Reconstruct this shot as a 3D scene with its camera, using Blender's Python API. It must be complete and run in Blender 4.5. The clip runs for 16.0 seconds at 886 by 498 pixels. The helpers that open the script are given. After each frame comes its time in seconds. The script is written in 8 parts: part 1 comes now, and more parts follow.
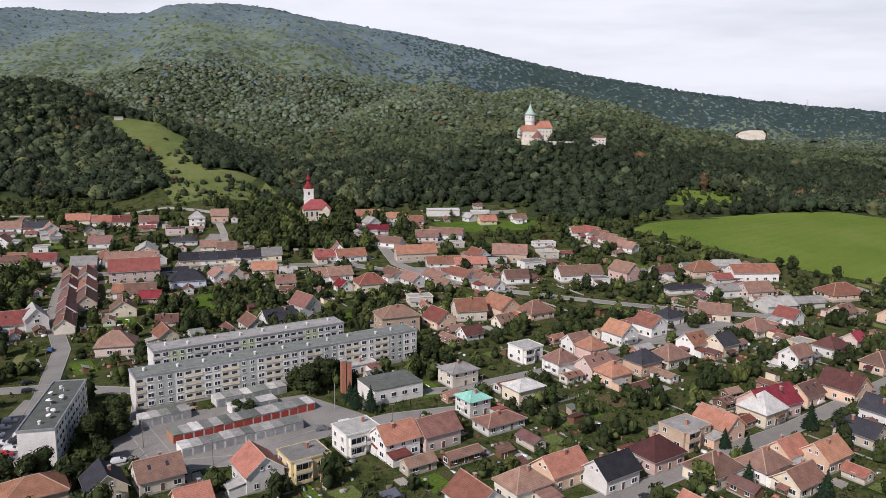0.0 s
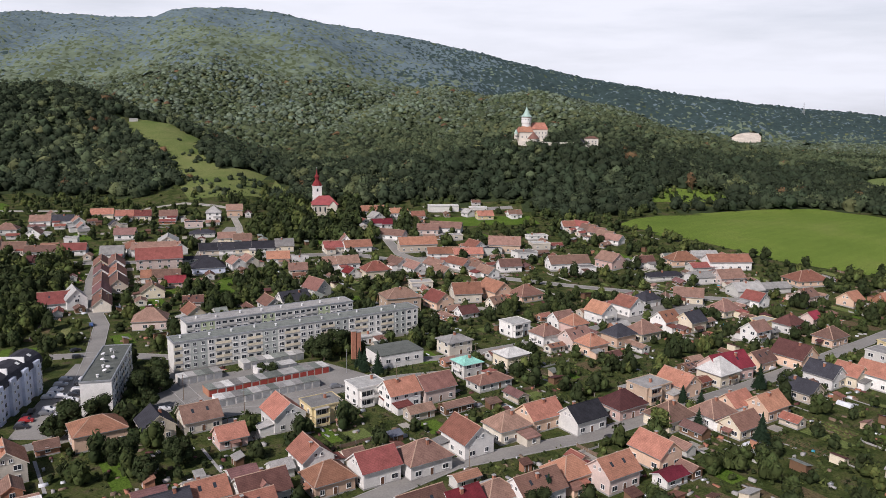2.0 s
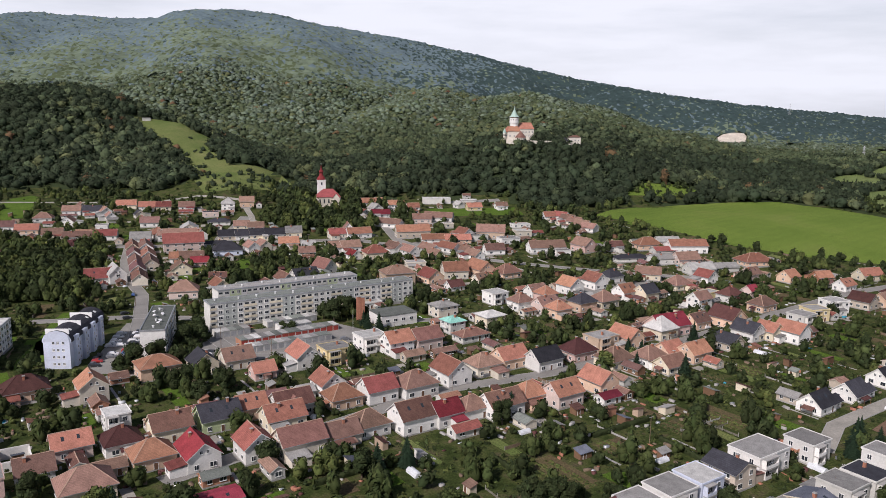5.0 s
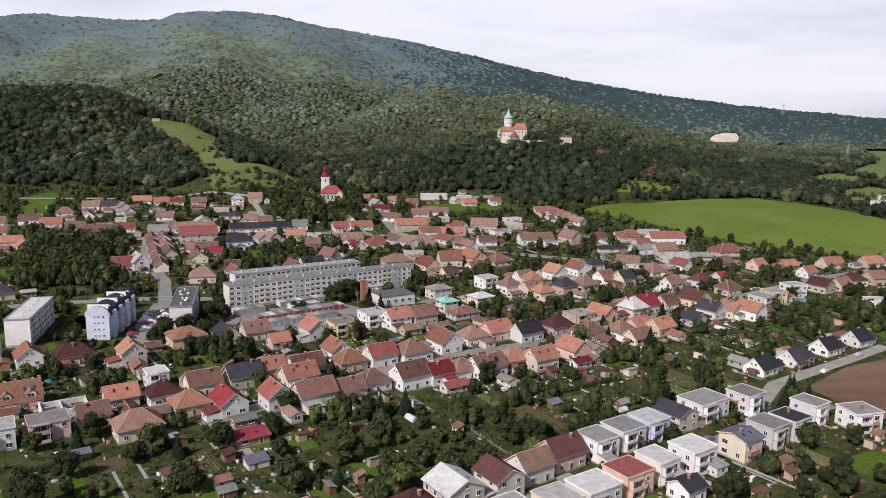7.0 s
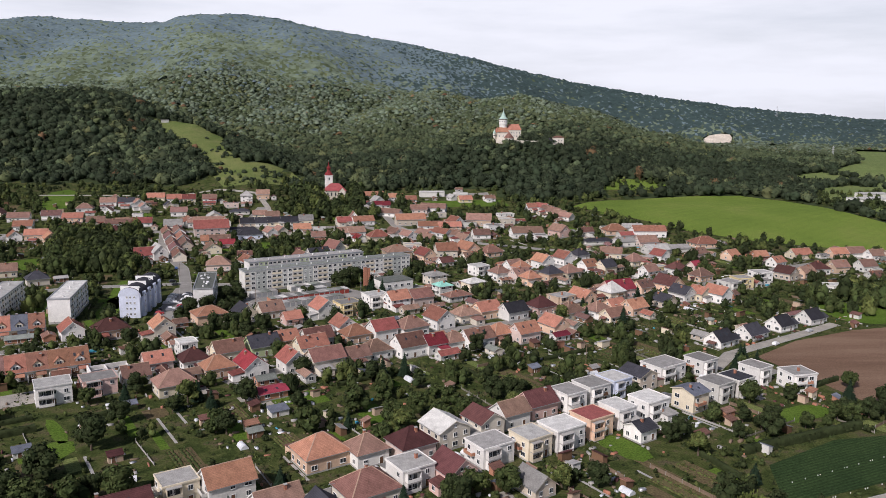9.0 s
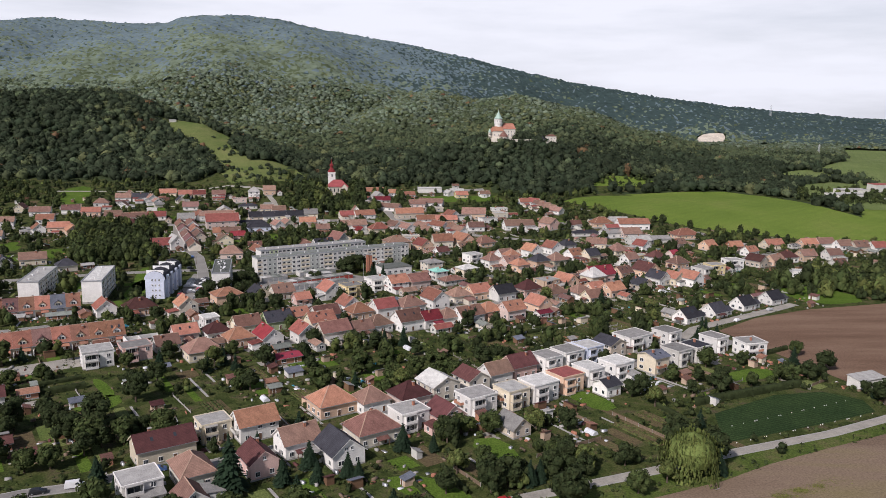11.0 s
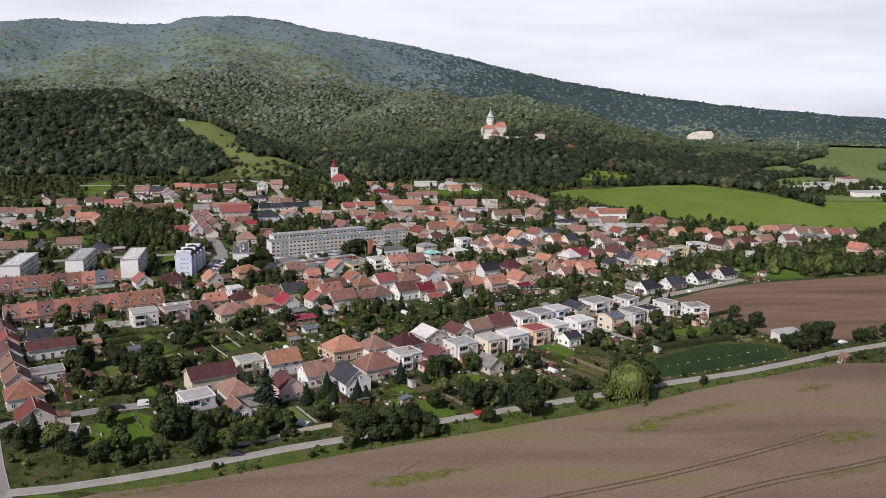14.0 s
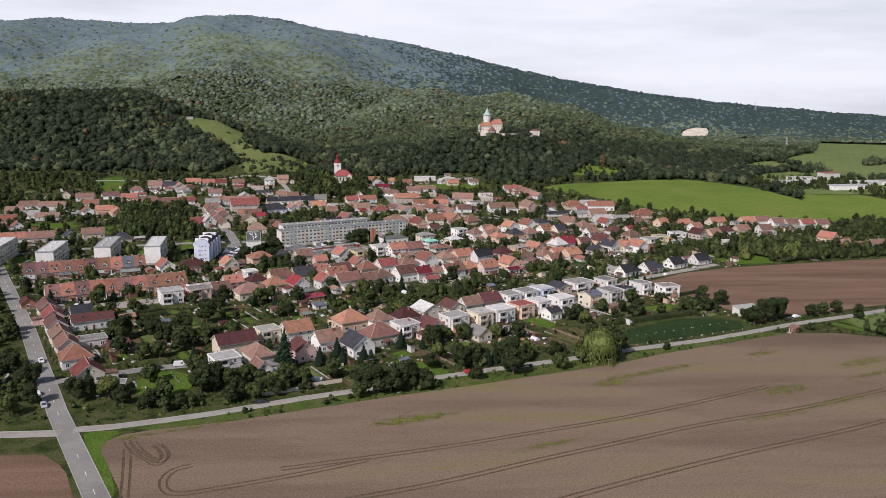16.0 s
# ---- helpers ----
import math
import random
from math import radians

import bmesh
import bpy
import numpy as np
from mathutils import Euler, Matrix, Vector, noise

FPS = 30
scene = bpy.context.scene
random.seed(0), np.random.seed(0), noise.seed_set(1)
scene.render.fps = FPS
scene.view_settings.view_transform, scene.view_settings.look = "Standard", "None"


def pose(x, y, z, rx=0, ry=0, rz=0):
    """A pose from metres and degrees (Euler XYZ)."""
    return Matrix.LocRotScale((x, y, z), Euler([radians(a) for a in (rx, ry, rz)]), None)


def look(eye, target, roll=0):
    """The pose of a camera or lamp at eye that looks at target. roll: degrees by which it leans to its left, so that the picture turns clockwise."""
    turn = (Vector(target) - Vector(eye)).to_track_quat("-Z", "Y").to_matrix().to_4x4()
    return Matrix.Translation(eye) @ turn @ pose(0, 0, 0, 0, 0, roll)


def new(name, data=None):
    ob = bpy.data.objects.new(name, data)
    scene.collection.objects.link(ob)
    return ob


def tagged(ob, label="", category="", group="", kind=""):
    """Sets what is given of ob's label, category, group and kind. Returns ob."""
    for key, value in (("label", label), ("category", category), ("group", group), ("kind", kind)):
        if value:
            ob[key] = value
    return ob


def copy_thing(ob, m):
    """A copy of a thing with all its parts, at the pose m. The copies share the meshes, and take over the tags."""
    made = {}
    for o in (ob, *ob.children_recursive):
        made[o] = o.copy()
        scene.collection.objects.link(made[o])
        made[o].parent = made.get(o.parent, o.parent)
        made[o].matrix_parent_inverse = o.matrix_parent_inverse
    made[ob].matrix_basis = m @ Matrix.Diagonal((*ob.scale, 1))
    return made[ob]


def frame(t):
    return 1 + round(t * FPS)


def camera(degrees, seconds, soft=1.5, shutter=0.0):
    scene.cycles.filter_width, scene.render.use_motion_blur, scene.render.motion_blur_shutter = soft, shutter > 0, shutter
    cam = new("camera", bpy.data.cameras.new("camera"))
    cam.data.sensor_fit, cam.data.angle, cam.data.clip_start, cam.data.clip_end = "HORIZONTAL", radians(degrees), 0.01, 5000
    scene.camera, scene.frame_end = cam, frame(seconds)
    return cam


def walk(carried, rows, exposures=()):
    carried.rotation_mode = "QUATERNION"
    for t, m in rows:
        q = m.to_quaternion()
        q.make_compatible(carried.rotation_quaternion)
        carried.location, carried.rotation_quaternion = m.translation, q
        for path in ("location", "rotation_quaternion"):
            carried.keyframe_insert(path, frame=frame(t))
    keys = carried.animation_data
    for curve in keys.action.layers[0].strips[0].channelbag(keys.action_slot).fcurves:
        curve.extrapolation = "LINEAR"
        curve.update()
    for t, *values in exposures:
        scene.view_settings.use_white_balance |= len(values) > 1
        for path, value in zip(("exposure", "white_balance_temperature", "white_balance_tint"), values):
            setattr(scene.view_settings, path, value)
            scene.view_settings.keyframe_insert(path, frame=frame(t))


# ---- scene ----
EXPOSURE = -0.28
cam = camera(60, 16.0, soft=0.65)
PATH = [
    (0, look((2.27, 301.06, 96.35), (13.42, 497.32, 59.51), 0.73)),
    (0.5, look((2.09, 292.08, 96.18), (12.95, 488.41, 59.61), 0.76)),
    (1, look((1.93, 282.90, 96.09), (12.61, 479.26, 59.69), 0.78)),
    (1.5, look((1.80, 273.54, 96.08), (12.37, 469.94, 59.81), 0.80)),
    (2, look((1.70, 264.05, 96.14), (12.34, 460.47, 59.97), 0.82)),
    (2.5, look((1.61, 254.45, 96.24), (12.36, 450.87, 60.16), 0.84)),
    (3, look((1.54, 244.75, 96.39), (12.37, 441.14, 60.15), 0.86)),
    (3.5, look((1.48, 234.99, 96.57), (12.54, 431.37, 60.37), 0.87)),
    (4, look((1.44, 225.18, 96.77), (12.74, 421.53, 60.46), 0.89)),
    (6.5, look((1.30, 175.98, 97.88), (13.03, 372.37, 61.94), 0.93)),
    (7, look((1.28, 166.19, 98.09), (13.04, 362.55, 61.99), 0.93)),
    (7.5, look((1.25, 156.43, 98.28), (13.07, 352.83, 62.40), 0.93)),
    (8, look((1.23, 146.71, 98.45), (13.00, 343.12, 62.62), 0.93)),
    (8.5, look((1.20, 137.03, 98.61), (12.97, 333.46, 62.88), 0.93)),
    (9, look((1.17, 127.39, 98.76), (13.01, 323.80, 62.96), 0.92)),
    (11.5, look((0.96, 79.52, 99.28), (13.00, 275.90, 63.32), 0.88)),
    (12, look((0.91, 69.95, 99.37), (13.03, 266.30, 63.31), 0.87)),
    (12.5, look((0.85, 60.35, 99.47), (13.10, 256.68, 63.35), 0.85)),
    (13, look((0.80, 50.69, 99.58), (13.15, 247.00, 63.41), 0.83)),
    (13.5, look((0.75, 40.96, 99.71), (13.27, 237.28, 63.59), 0.81)),
    (14, look((0.70, 31.14, 99.88), (13.24, 227.44, 63.68), 0.79)),
    (14.5, look((0.66, 21.20, 100.08), (13.21, 217.49, 63.83), 0.77)),
    (15, look((0.63, 11.11, 100.34), (13.19, 207.38, 63.96), 0.74)),
    (15.5, look((0.60, 0.85, 100.66), (13.12, 197.13, 64.38), 0.72)),
    (16, look((0.58, -9.62, 101.05), (12.96, 186.56, 64.16), 0.69)),
]
walk(cam, PATH, exposures=[(0.0, EXPOSURE, 6180, 20), (16.0, EXPOSURE, 6180, 20)])

# ---- world and sun ----
SUN_FROM = Vector((-0.50, -0.62, 0.68)).normalized()
world = bpy.data.worlds.new("sky")
scene.world = world
world.use_nodes = True
wn, wl = world.node_tree.nodes, world.node_tree.links
wn.clear()
w_out, w_bg = wn.new("ShaderNodeOutputWorld"), wn.new("ShaderNodeBackground")
w_sky = wn.new("ShaderNodeTexSky")
w_sky.sky_type, w_sky.sun_disc = "NISHITA", False
w_sky.sun_elevation = math.asin(SUN_FROM.z)
w_sky.sun_rotation = math.atan2(SUN_FROM.x, SUN_FROM.y)
w_sky.dust_density = 2.0
w_tc, w_map, w_noise, w_ramp, w_mix = (wn.new("ShaderNode" + k) for k in ("TexCoord", "Mapping", "TexNoise", "ValToRGB", "MixRGB"))
w_map.inputs["Scale"].default_value = (1.6, 1.6, 11.0)
w_noise.inputs["Scale"].default_value, w_noise.inputs["Detail"].default_value, w_noise.inputs["Roughness"].default_value = 1.3, 7, 0.58
w_ramp.color_ramp.elements[0].position, w_ramp.color_ramp.elements[1].position = 0.30, 0.56
w_ramp.color_ramp.elements[0].color, w_ramp.color_ramp.elements[1].color = (0.68, 0.68, 0.68, 1), (1, 1, 1, 1)
w_mix.inputs[2].default_value = (13.3, 13.85, 13.95, 1)
w_sep, w_high, w_mul = wn.new("ShaderNodeSeparateXYZ"), wn.new("ShaderNodeMapRange"), wn.new("ShaderNodeMath")
w_high.inputs["From Min"].default_value, w_high.inputs["From Max"].default_value = 0.15, 0.29
w_high.inputs["To Min"].default_value, w_high.inputs["To Max"].default_value = 1.0, 0.05
w_mul.operation = "MULTIPLY"
wl.new(w_tc.outputs["Generated"], w_sep.inputs[0])
wl.new(w_sep.outputs[2], w_high.inputs["Value"])
wl.new(w_ramp.outputs[0], w_mul.inputs[0])
wl.new(w_high.outputs[0], w_mul.inputs[1])
for a, b in ((w_tc.outputs["Generated"], w_map.inputs[0]), (w_map.outputs[0], w_noise.inputs["Vector"]), (w_noise.outputs["Fac"], w_ramp.inputs[0]),
             (w_mul.outputs[0], w_mix.inputs[0]), (w_sky.outputs[0], w_mix.inputs[1]), (w_mix.outputs[0], w_bg.inputs[0]), (w_bg.outputs[0], w_out.inputs[0])):
    wl.new(a, b)
w_bg.inputs[1].default_value = 0.080

sun = new("sun", bpy.data.lights.new("sun", "SUN"))
sun.data.energy, sun.data.angle, sun.data.color = 4.9, radians(1.2), (1.0, 0.95, 0.86)
sun.matrix_world = look(SUN_FROM * 500, (0, 0, 0))


# ---- materials ----
def material(name, colour, rough=0.8, metal=0.0, spread=0.25, scale=0.6, fine=6.0, bump=0.0, random_by=None, hue=0.0, spec=0.3, courses=0.0):
    """A surface whose colour varies at two scales; random_by 'object' or 'island' varies whole pieces."""
    m = bpy.data.materials.new(name)
    m.use_nodes = True
    n, l = m.node_tree.nodes, m.node_tree.links
    bsdf = n["Principled BSDF"]
    bsdf.inputs["Roughness"].default_value, bsdf.inputs["Metallic"].default_value = rough, metal
    bsdf.inputs["Specular IOR Level"].default_value = spec
    tc = n.new("ShaderNodeTexCoord")
    geo = n.new("ShaderNodeNewGeometry")
    big, small = n.new("ShaderNodeTexNoise"), n.new("ShaderNodeTexNoise")
    big.inputs["Scale"].default_value, small.inputs["Scale"].default_value = scale, fine
    big.inputs["Detail"].default_value, small.inputs["Detail"].default_value = 4, 3
    for k in (big, small):
        l.new(geo.outputs["Position"], k.inputs["Vector"])
    add = n.new("ShaderNodeMath")
    add.operation = "ADD"
    l.new(big.outputs["Fac"], add.inputs[0])
    l.new(small.outputs["Fac"], add.inputs[1])
    rng = n.new("ShaderNodeMapRange")
    rng.inputs["From Min"].default_value, rng.inputs["From Max"].default_value = 0.7, 1.3
    rng.inputs["To Min"].default_value, rng.inputs["To Max"].default_value = 1 - spread, 1 + spread
    l.new(add.outputs[0], rng.inputs["Value"])
    hsv = n.new("ShaderNodeHueSaturation")
    hsv.inputs["Color"].default_value = (*colour, 1)
    value = rng.outputs[0]
    if random_by:
        src = n.new("ShaderNodeObjectInfo").outputs["Random"] if random_by == "object" else geo.outputs["Random Per Island"]
        r2 = n.new("ShaderNodeMapRange")
        r2.inputs["To Min"].default_value, r2.inputs["To Max"].default_value = 1 - 1.3 * spread, 1 + 1.3 * spread
        l.new(src, r2.inputs["Value"])
        mul = n.new("ShaderNodeMath")
        mul.operation = "MULTIPLY"
        l.new(value, mul.inputs[0])
        l.new(r2.outputs[0], mul.inputs[1])
        value = mul.outputs[0]
        if hue:
            r3 = n.new("ShaderNodeMapRange")
            r3.inputs["To Min"].default_value, r3.inputs["To Max"].default_value = 0.5 - hue, 0.5 + hue * 0.6
            frac = n.new("ShaderNodeMath")
            frac.operation = "FRACT"
            m7 = n.new("ShaderNodeMath")
            m7.operation = "MULTIPLY"
            m7.inputs[1].default_value = 7.31
            l.new(src, m7.inputs[0])
            l.new(m7.outputs[0], frac.inputs[0])
            l.new(frac.outputs[0], r3.inputs["Value"])
            l.new(r3.outputs[0], hsv.inputs["Hue"])
    if courses:
        wave, r4, m4 = n.new("ShaderNodeTexWave"), n.new("ShaderNodeMapRange"), n.new("ShaderNodeMath")
        wave.bands_direction, wave.wave_profile, m4.operation = "Z", "SAW", "MULTIPLY"
        wave.inputs["Scale"].default_value = 0.314 / courses
        wave.inputs["Distortion"].default_value, wave.inputs["Detail"].default_value, wave.inputs["Detail Scale"].default_value = 0.5, 2, 3.0
        r4.inputs["To Min"].default_value, r4.inputs["To Max"].default_value = 0.84, 1.12
        l.new(geo.outputs["Position"], wave.inputs["Vector"])
        l.new(wave.outputs["Fac"], r4.inputs["Value"])
        l.new(value, m4.inputs[0])
        l.new(r4.outputs[0], m4.inputs[1])
        value = m4.outputs[0]
    l.new(value, hsv.inputs["Value"])
    l.new(hsv.outputs[0], bsdf.inputs["Base Color"])
    if bump:
        b = n.new("ShaderNodeBump")
        b.inputs["Strength"].default_value = bump
        b.inputs["Distance"].default_value = 0.1
        l.new(small.outputs["Fac"], b.inputs["Height"])
        l.new(b.outputs[0], bsdf.inputs["Normal"])
    return m


def patchwork(name, stops, scale, detail=5, bump=0.3, stripes=None, rough=0.95, stretch=None, grain=0.4):
    """Ground whose colour wanders between several stops; stripes: (direction in degrees, spacing, strength)."""
    m = bpy.data.materials.new(name)
    m.use_nodes = True
    n, l = m.node_tree.nodes, m.node_tree.links
    bsdf = n["Principled BSDF"]
    bsdf.inputs["Roughness"].default_value, bsdf.inputs["Specular IOR Level"].default_value = rough, 0.05
    geo = n.new("ShaderNodeNewGeometry")
    a, b = n.new("ShaderNodeTexNoise"), n.new("ShaderNodeTexNoise")
    a.inputs["Scale"].default_value, a.inputs["Detail"].default_value = scale, detail
    a.inputs["Roughness"].default_value = 0.62
    b.inputs["Scale"].default_value, b.inputs["Detail"].default_value = 1.7, 4
    if stretch:
        long = n.new("ShaderNodeMapping")
        long.inputs["Rotation"].default_value, long.inputs["Scale"].default_value = (0, 0, radians(-stretch[0])), (1 / stretch[1], 1, 1)
        l.new(geo.outputs["Position"], long.inputs["Vector"])
        l.new(long.outputs[0], a.inputs["Vector"])
    else:
        l.new(geo.outputs["Position"], a.inputs["Vector"])
    l.new(geo.outputs["Position"], b.inputs["Vector"])
    ramp = n.new("ShaderNodeValToRGB")
    e = ramp.color_ramp.elements
    for k, (at, c) in enumerate(stops):
        el = e[k] if k < 2 else e.new(at)
        el.position, el.color = at, (*c, 1)
    l.new(a.outputs["Fac"], ramp.inputs[0])
    rng = n.new("ShaderNodeMapRange")
    rng.inputs["From Min"].default_value, rng.inputs["From Max"].default_value = 0.3, 0.7
    rng.inputs["To Min"].default_value, rng.inputs["To Max"].default_value = 1 - grain, 1 + grain
    l.new(b.outputs["Fac"], rng.inputs["Value"])
    hsv = n.new("ShaderNodeHueSaturation")
    l.new(ramp.outputs[0], hsv.inputs["Color"])
    value = rng.outputs[0]
    if stripes:
        mp, wave = n.new("ShaderNodeMapping"), n.new("ShaderNodeTexWave")
        mp.inputs["Rotation"].default_value = (0, 0, radians(-stripes[0]))
        wave.bands_direction = "Y"
        wave.inputs["Scale"].default_value = 0.314 / stripes[1]
        wave.inputs["Distortion"].default_value, wave.inputs["Detail"].default_value, wave.inputs["Detail Scale"].default_value = 2.0, 3, 0.05
        l.new(geo.outputs["Position"], mp.inputs["Vector"])
        l.new(mp.outputs[0], wave.inputs["Vector"])
        r2 = n.new("ShaderNodeMapRange")
        r2.inputs["To Min"].default_value, r2.inputs["To Max"].default_value = 1 - stripes[2], 1 + stripes[2]
        l.new(wave.outputs["Fac"], r2.inputs["Value"])
        mul = n.new("ShaderNodeMath")
        mul.operation = "MULTIPLY"
        l.new(value, mul.inputs[0])
        l.new(r2.outputs[0], mul.inputs[1])
        value = mul.outputs[0]
    l.new(value, hsv.inputs["Value"])
    l.new(hsv.outputs[0], bsdf.inputs["Base Color"])
    bp = n.new("ShaderNodeBump")
    bp.inputs["Strength"].default_value, bp.inputs["Distance"].default_value = bump, 0.4
    l.new(b.outputs["Fac"], bp.inputs["Height"])
    l.new(bp.outputs[0], bsdf.inputs["Normal"])
    return m


GRASS = patchwork("garden_grass", [(0.30, (0.021, 0.031, 0.009)), (0.44, (0.040, 0.055, 0.016)), (0.54, (0.068, 0.078, 0.026)), (0.66, (0.084, 0.070, 0.042))], 0.16, detail=8)
LAWN = patchwork("mown_lawn", [(0.3, (0.058, 0.108, 0.014)), (0.7, (0.098, 0.150, 0.026))], 0.10)
MEADOW = patchwork("meadow_grass", [(0.3, (0.098, 0.150, 0.026)), (0.55, (0.130, 0.185, 0.034)), (0.75, (0.160, 0.195, 0.048))], 0.018, stripes=(35, 9, 0.03))
PASTURE = patchwork("pasture_grass", [(0.3, (0.110, 0.150, 0.048)), (0.55, (0.140, 0.180, 0.062)), (0.75, (0.165, 0.190, 0.075))], 0.012, stripes=(60, 12, 0.03))
HAY = patchwork("dry_meadow", [(0.3, (0.090, 0.130, 0.035)), (0.6, (0.150, 0.170, 0.060)), (0.8, (0.20, 0.19, 0.09))], 0.03)
SOIL = patchwork("ploughed_soil", [(0.26, (0.122, 0.088, 0.064)), (0.44, (0.164, 0.118, 0.084)), (0.55, (0.206, 0.152, 0.108)), (0.64, (0.196, 0.160, 0.086)), (0.72, (0.160, 0.164, 0.050))], 0.030, detail=7, stretch=(20, 6.0), grain=0.24, bump=0.15)
RUT = patchwork("damp_rut", [(0.3, (0.092, 0.066, 0.044)), (0.7, (0.125, 0.092, 0.062))], 0.2)
SOIL_RED = patchwork("tilled_red_soil", [(0.27, (0.104, 0.062, 0.042)), (0.46, (0.158, 0.100, 0.068)), (0.62, (0.205, 0.136, 0.094))], 0.06, detail=7, stretch=(22, 7.0), grain=0.25, bump=0.15)
VERGE = patchwork("rough_verge", [(0.3, (0.045, 0.070, 0.016)), (0.5, (0.075, 0.105, 0.024)), (0.68, (0.115, 0.105, 0.048))], 0.14, detail=7)
WEED = patchwork("yellow_weeds", [(0.3, (0.13, 0.145, 0.04)), (0.7, (0.19, 0.185, 0.05))], 0.35)
CROP = patchwork("dark_crop", [(0.3, (0.020, 0.038, 0.014)), (0.7, (0.034, 0.058, 0.020))], 0.06, stripes=(22, 1.2, 0.18))
BED = patchwork("garden_bed", [(0.3, (0.085, 0.062, 0.038)), (0.55, (0.12, 0.095, 0.05)), (0.75, (0.075, 0.095, 0.03))], 0.25)
FOREST_FLOOR = patchwork("forest_floor", [(0.3, (0.028, 0.040, 0.018)), (0.7, (0.046, 0.062, 0.028))], 0.03)
ASPHALT = patchwork("worn_asphalt", [(0.3, (0.20, 0.19, 0.175)), (0.55, (0.255, 0.245, 0.225)), (0.75, (0.30, 0.285, 0.26))], 0.06, bump=0.1, rough=0.85, grain=0.10)
GRAVEL = patchwork("pale_gravel", [(0.3, (0.26, 0.245, 0.215)), (0.7, (0.37, 0.345, 0.30))], 0.2, bump=0.1, grain=0.12)
CONCRETE = material("grey_concrete", (0.34, 0.33, 0.31), spread=0.22, scale=0.25)
QUARRY = patchwork("pale_limestone", [(0.3, (0.42, 0.37, 0.30)), (0.7, (0.62, 0.56, 0.47))], 0.05)

LEAF = [material("beech_leaves", (0.045, 0.061, 0.021), spread=0.32, scale=0.22, fine=0.8, random_by="island", hue=0.02, rough=0.8, spec=0.06),
        material("oak_leaves", (0.029, 0.040, 0.016), spread=0.32, scale=0.22, fine=0.8, random_by="island", hue=0.02, rough=0.8, spec=0.06),
        material("light_leaves", (0.078, 0.097, 0.030), spread=0.32, scale=0.22, fine=0.8, random_by="island", hue=0.025, rough=0.8, spec=0.06)]
NEEDLE = material("spruce_needles", (0.020, 0.036, 0.020), spread=0.2, scale=0.3, fine=2, random_by="island", spec=0.06)
WILLOW_LEAF = material("willow_leaves", (0.094, 0.118, 0.034), spread=0.3, scale=0.2, fine=2, random_by="island", hue=0.02, spec=0.06)
# the last three tones carry distance haze in their base colour
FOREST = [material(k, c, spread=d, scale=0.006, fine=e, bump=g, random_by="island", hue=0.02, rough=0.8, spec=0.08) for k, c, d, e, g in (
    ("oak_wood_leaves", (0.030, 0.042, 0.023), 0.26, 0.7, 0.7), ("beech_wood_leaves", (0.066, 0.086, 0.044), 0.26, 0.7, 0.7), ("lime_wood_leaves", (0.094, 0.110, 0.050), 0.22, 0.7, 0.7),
    ("yellowing_leaves", (0.125, 0.082, 0.042), 0.25, 0.7, 0.7), ("haze_dark_needles", (0.037, 0.058, 0.056), 0.20, 0.05, 0.0), ("haze_blue_needles", (0.112, 0.150, 0.166), 0.15, 0.05, 0.0), ("hazed_wood_leaves", (0.112, 0.143, 0.098), 0.28, 0.05, 0.0))]
BARK = material("bark", (0.10, 0.075, 0.055), spread=0.3, scale=1)

WALL = {k: material("render_" + k, c, spread=0.12, scale=0.35, fine=2.5, bump=0.05, spec=0.15, random_by="object") for k, c in dict(
    ivory=(0.60, 0.55, 0.46), sand=(0.50, 0.43, 0.35), blush=(0.58, 0.47, 0.42), white=(0.70, 0.685, 0.65), cream=(0.62, 0.55, 0.42), yellow=(0.62, 0.52, 0.30), pink=(0.60, 0.42, 0.37), grey=(0.56, 0.55, 0.51), tan=(0.45, 0.34, 0.25),
    peach=(0.62, 0.44, 0.32), brick=(0.38, 0.19, 0.12), blue=(0.56, 0.60, 0.70), green=(0.45, 0.52, 0.30), wood=(0.17, 0.10, 0.06)).items()}
ROOF = {k: material("roof_" + k, c, spread=0.28, scale=0.45, fine=3.2, hue=0.012, bump=0.35, random_by="object", rough=0.8, spec=0.12, courses=0.26 if k in ("orange", "pale", "brown", "clay", "red", "maroon", "dark", "mauve") else 0.0) for k, c in dict(
    mauve=(0.175, 0.098, 0.088),     orange=(0.305, 0.148, 0.098), pale=(0.220, 0.136, 0.104), brown=(0.165, 0.090, 0.070), clay=(0.235, 0.120, 0.084), red=(0.228, 0.084, 0.066), crimson=(0.205, 0.034, 0.042), maroon=(0.090, 0.040, 0.037),
    dark=(0.042, 0.042, 0.050), grey=(0.285, 0.278, 0.262), white=(0.44, 0.435, 0.41), teal=(0.20, 0.42, 0.36), felt=(0.17, 0.185, 0.165), slate=(0.12, 0.13, 0.16)).items()}
ROOF["church"] = material("roof_church", (0.30, 0.080, 0.080), spread=0.2, scale=0.4, fine=3.0, spec=0.15)
RIDGE = material("ridge_tile", (0.40, 0.27, 0.20), spread=0.2, scale=1.5, spec=0.12)
FRAME_WHITE = material("white_frame", (0.75, 0.75, 0.73), spread=0.05)
GLASS = material("window_glass", (0.035, 0.042, 0.050), rough=0.12, spread=0.3, scale=0.3, fine=1.2, spec=0.6)
DOOR_WOOD = material("brown_door", (0.14, 0.075, 0.045), spread=0.2, scale=1)
RED_DOOR = material("red_steel_door", (0.33, 0.06, 0.045), spread=0.15, scale=0.6)
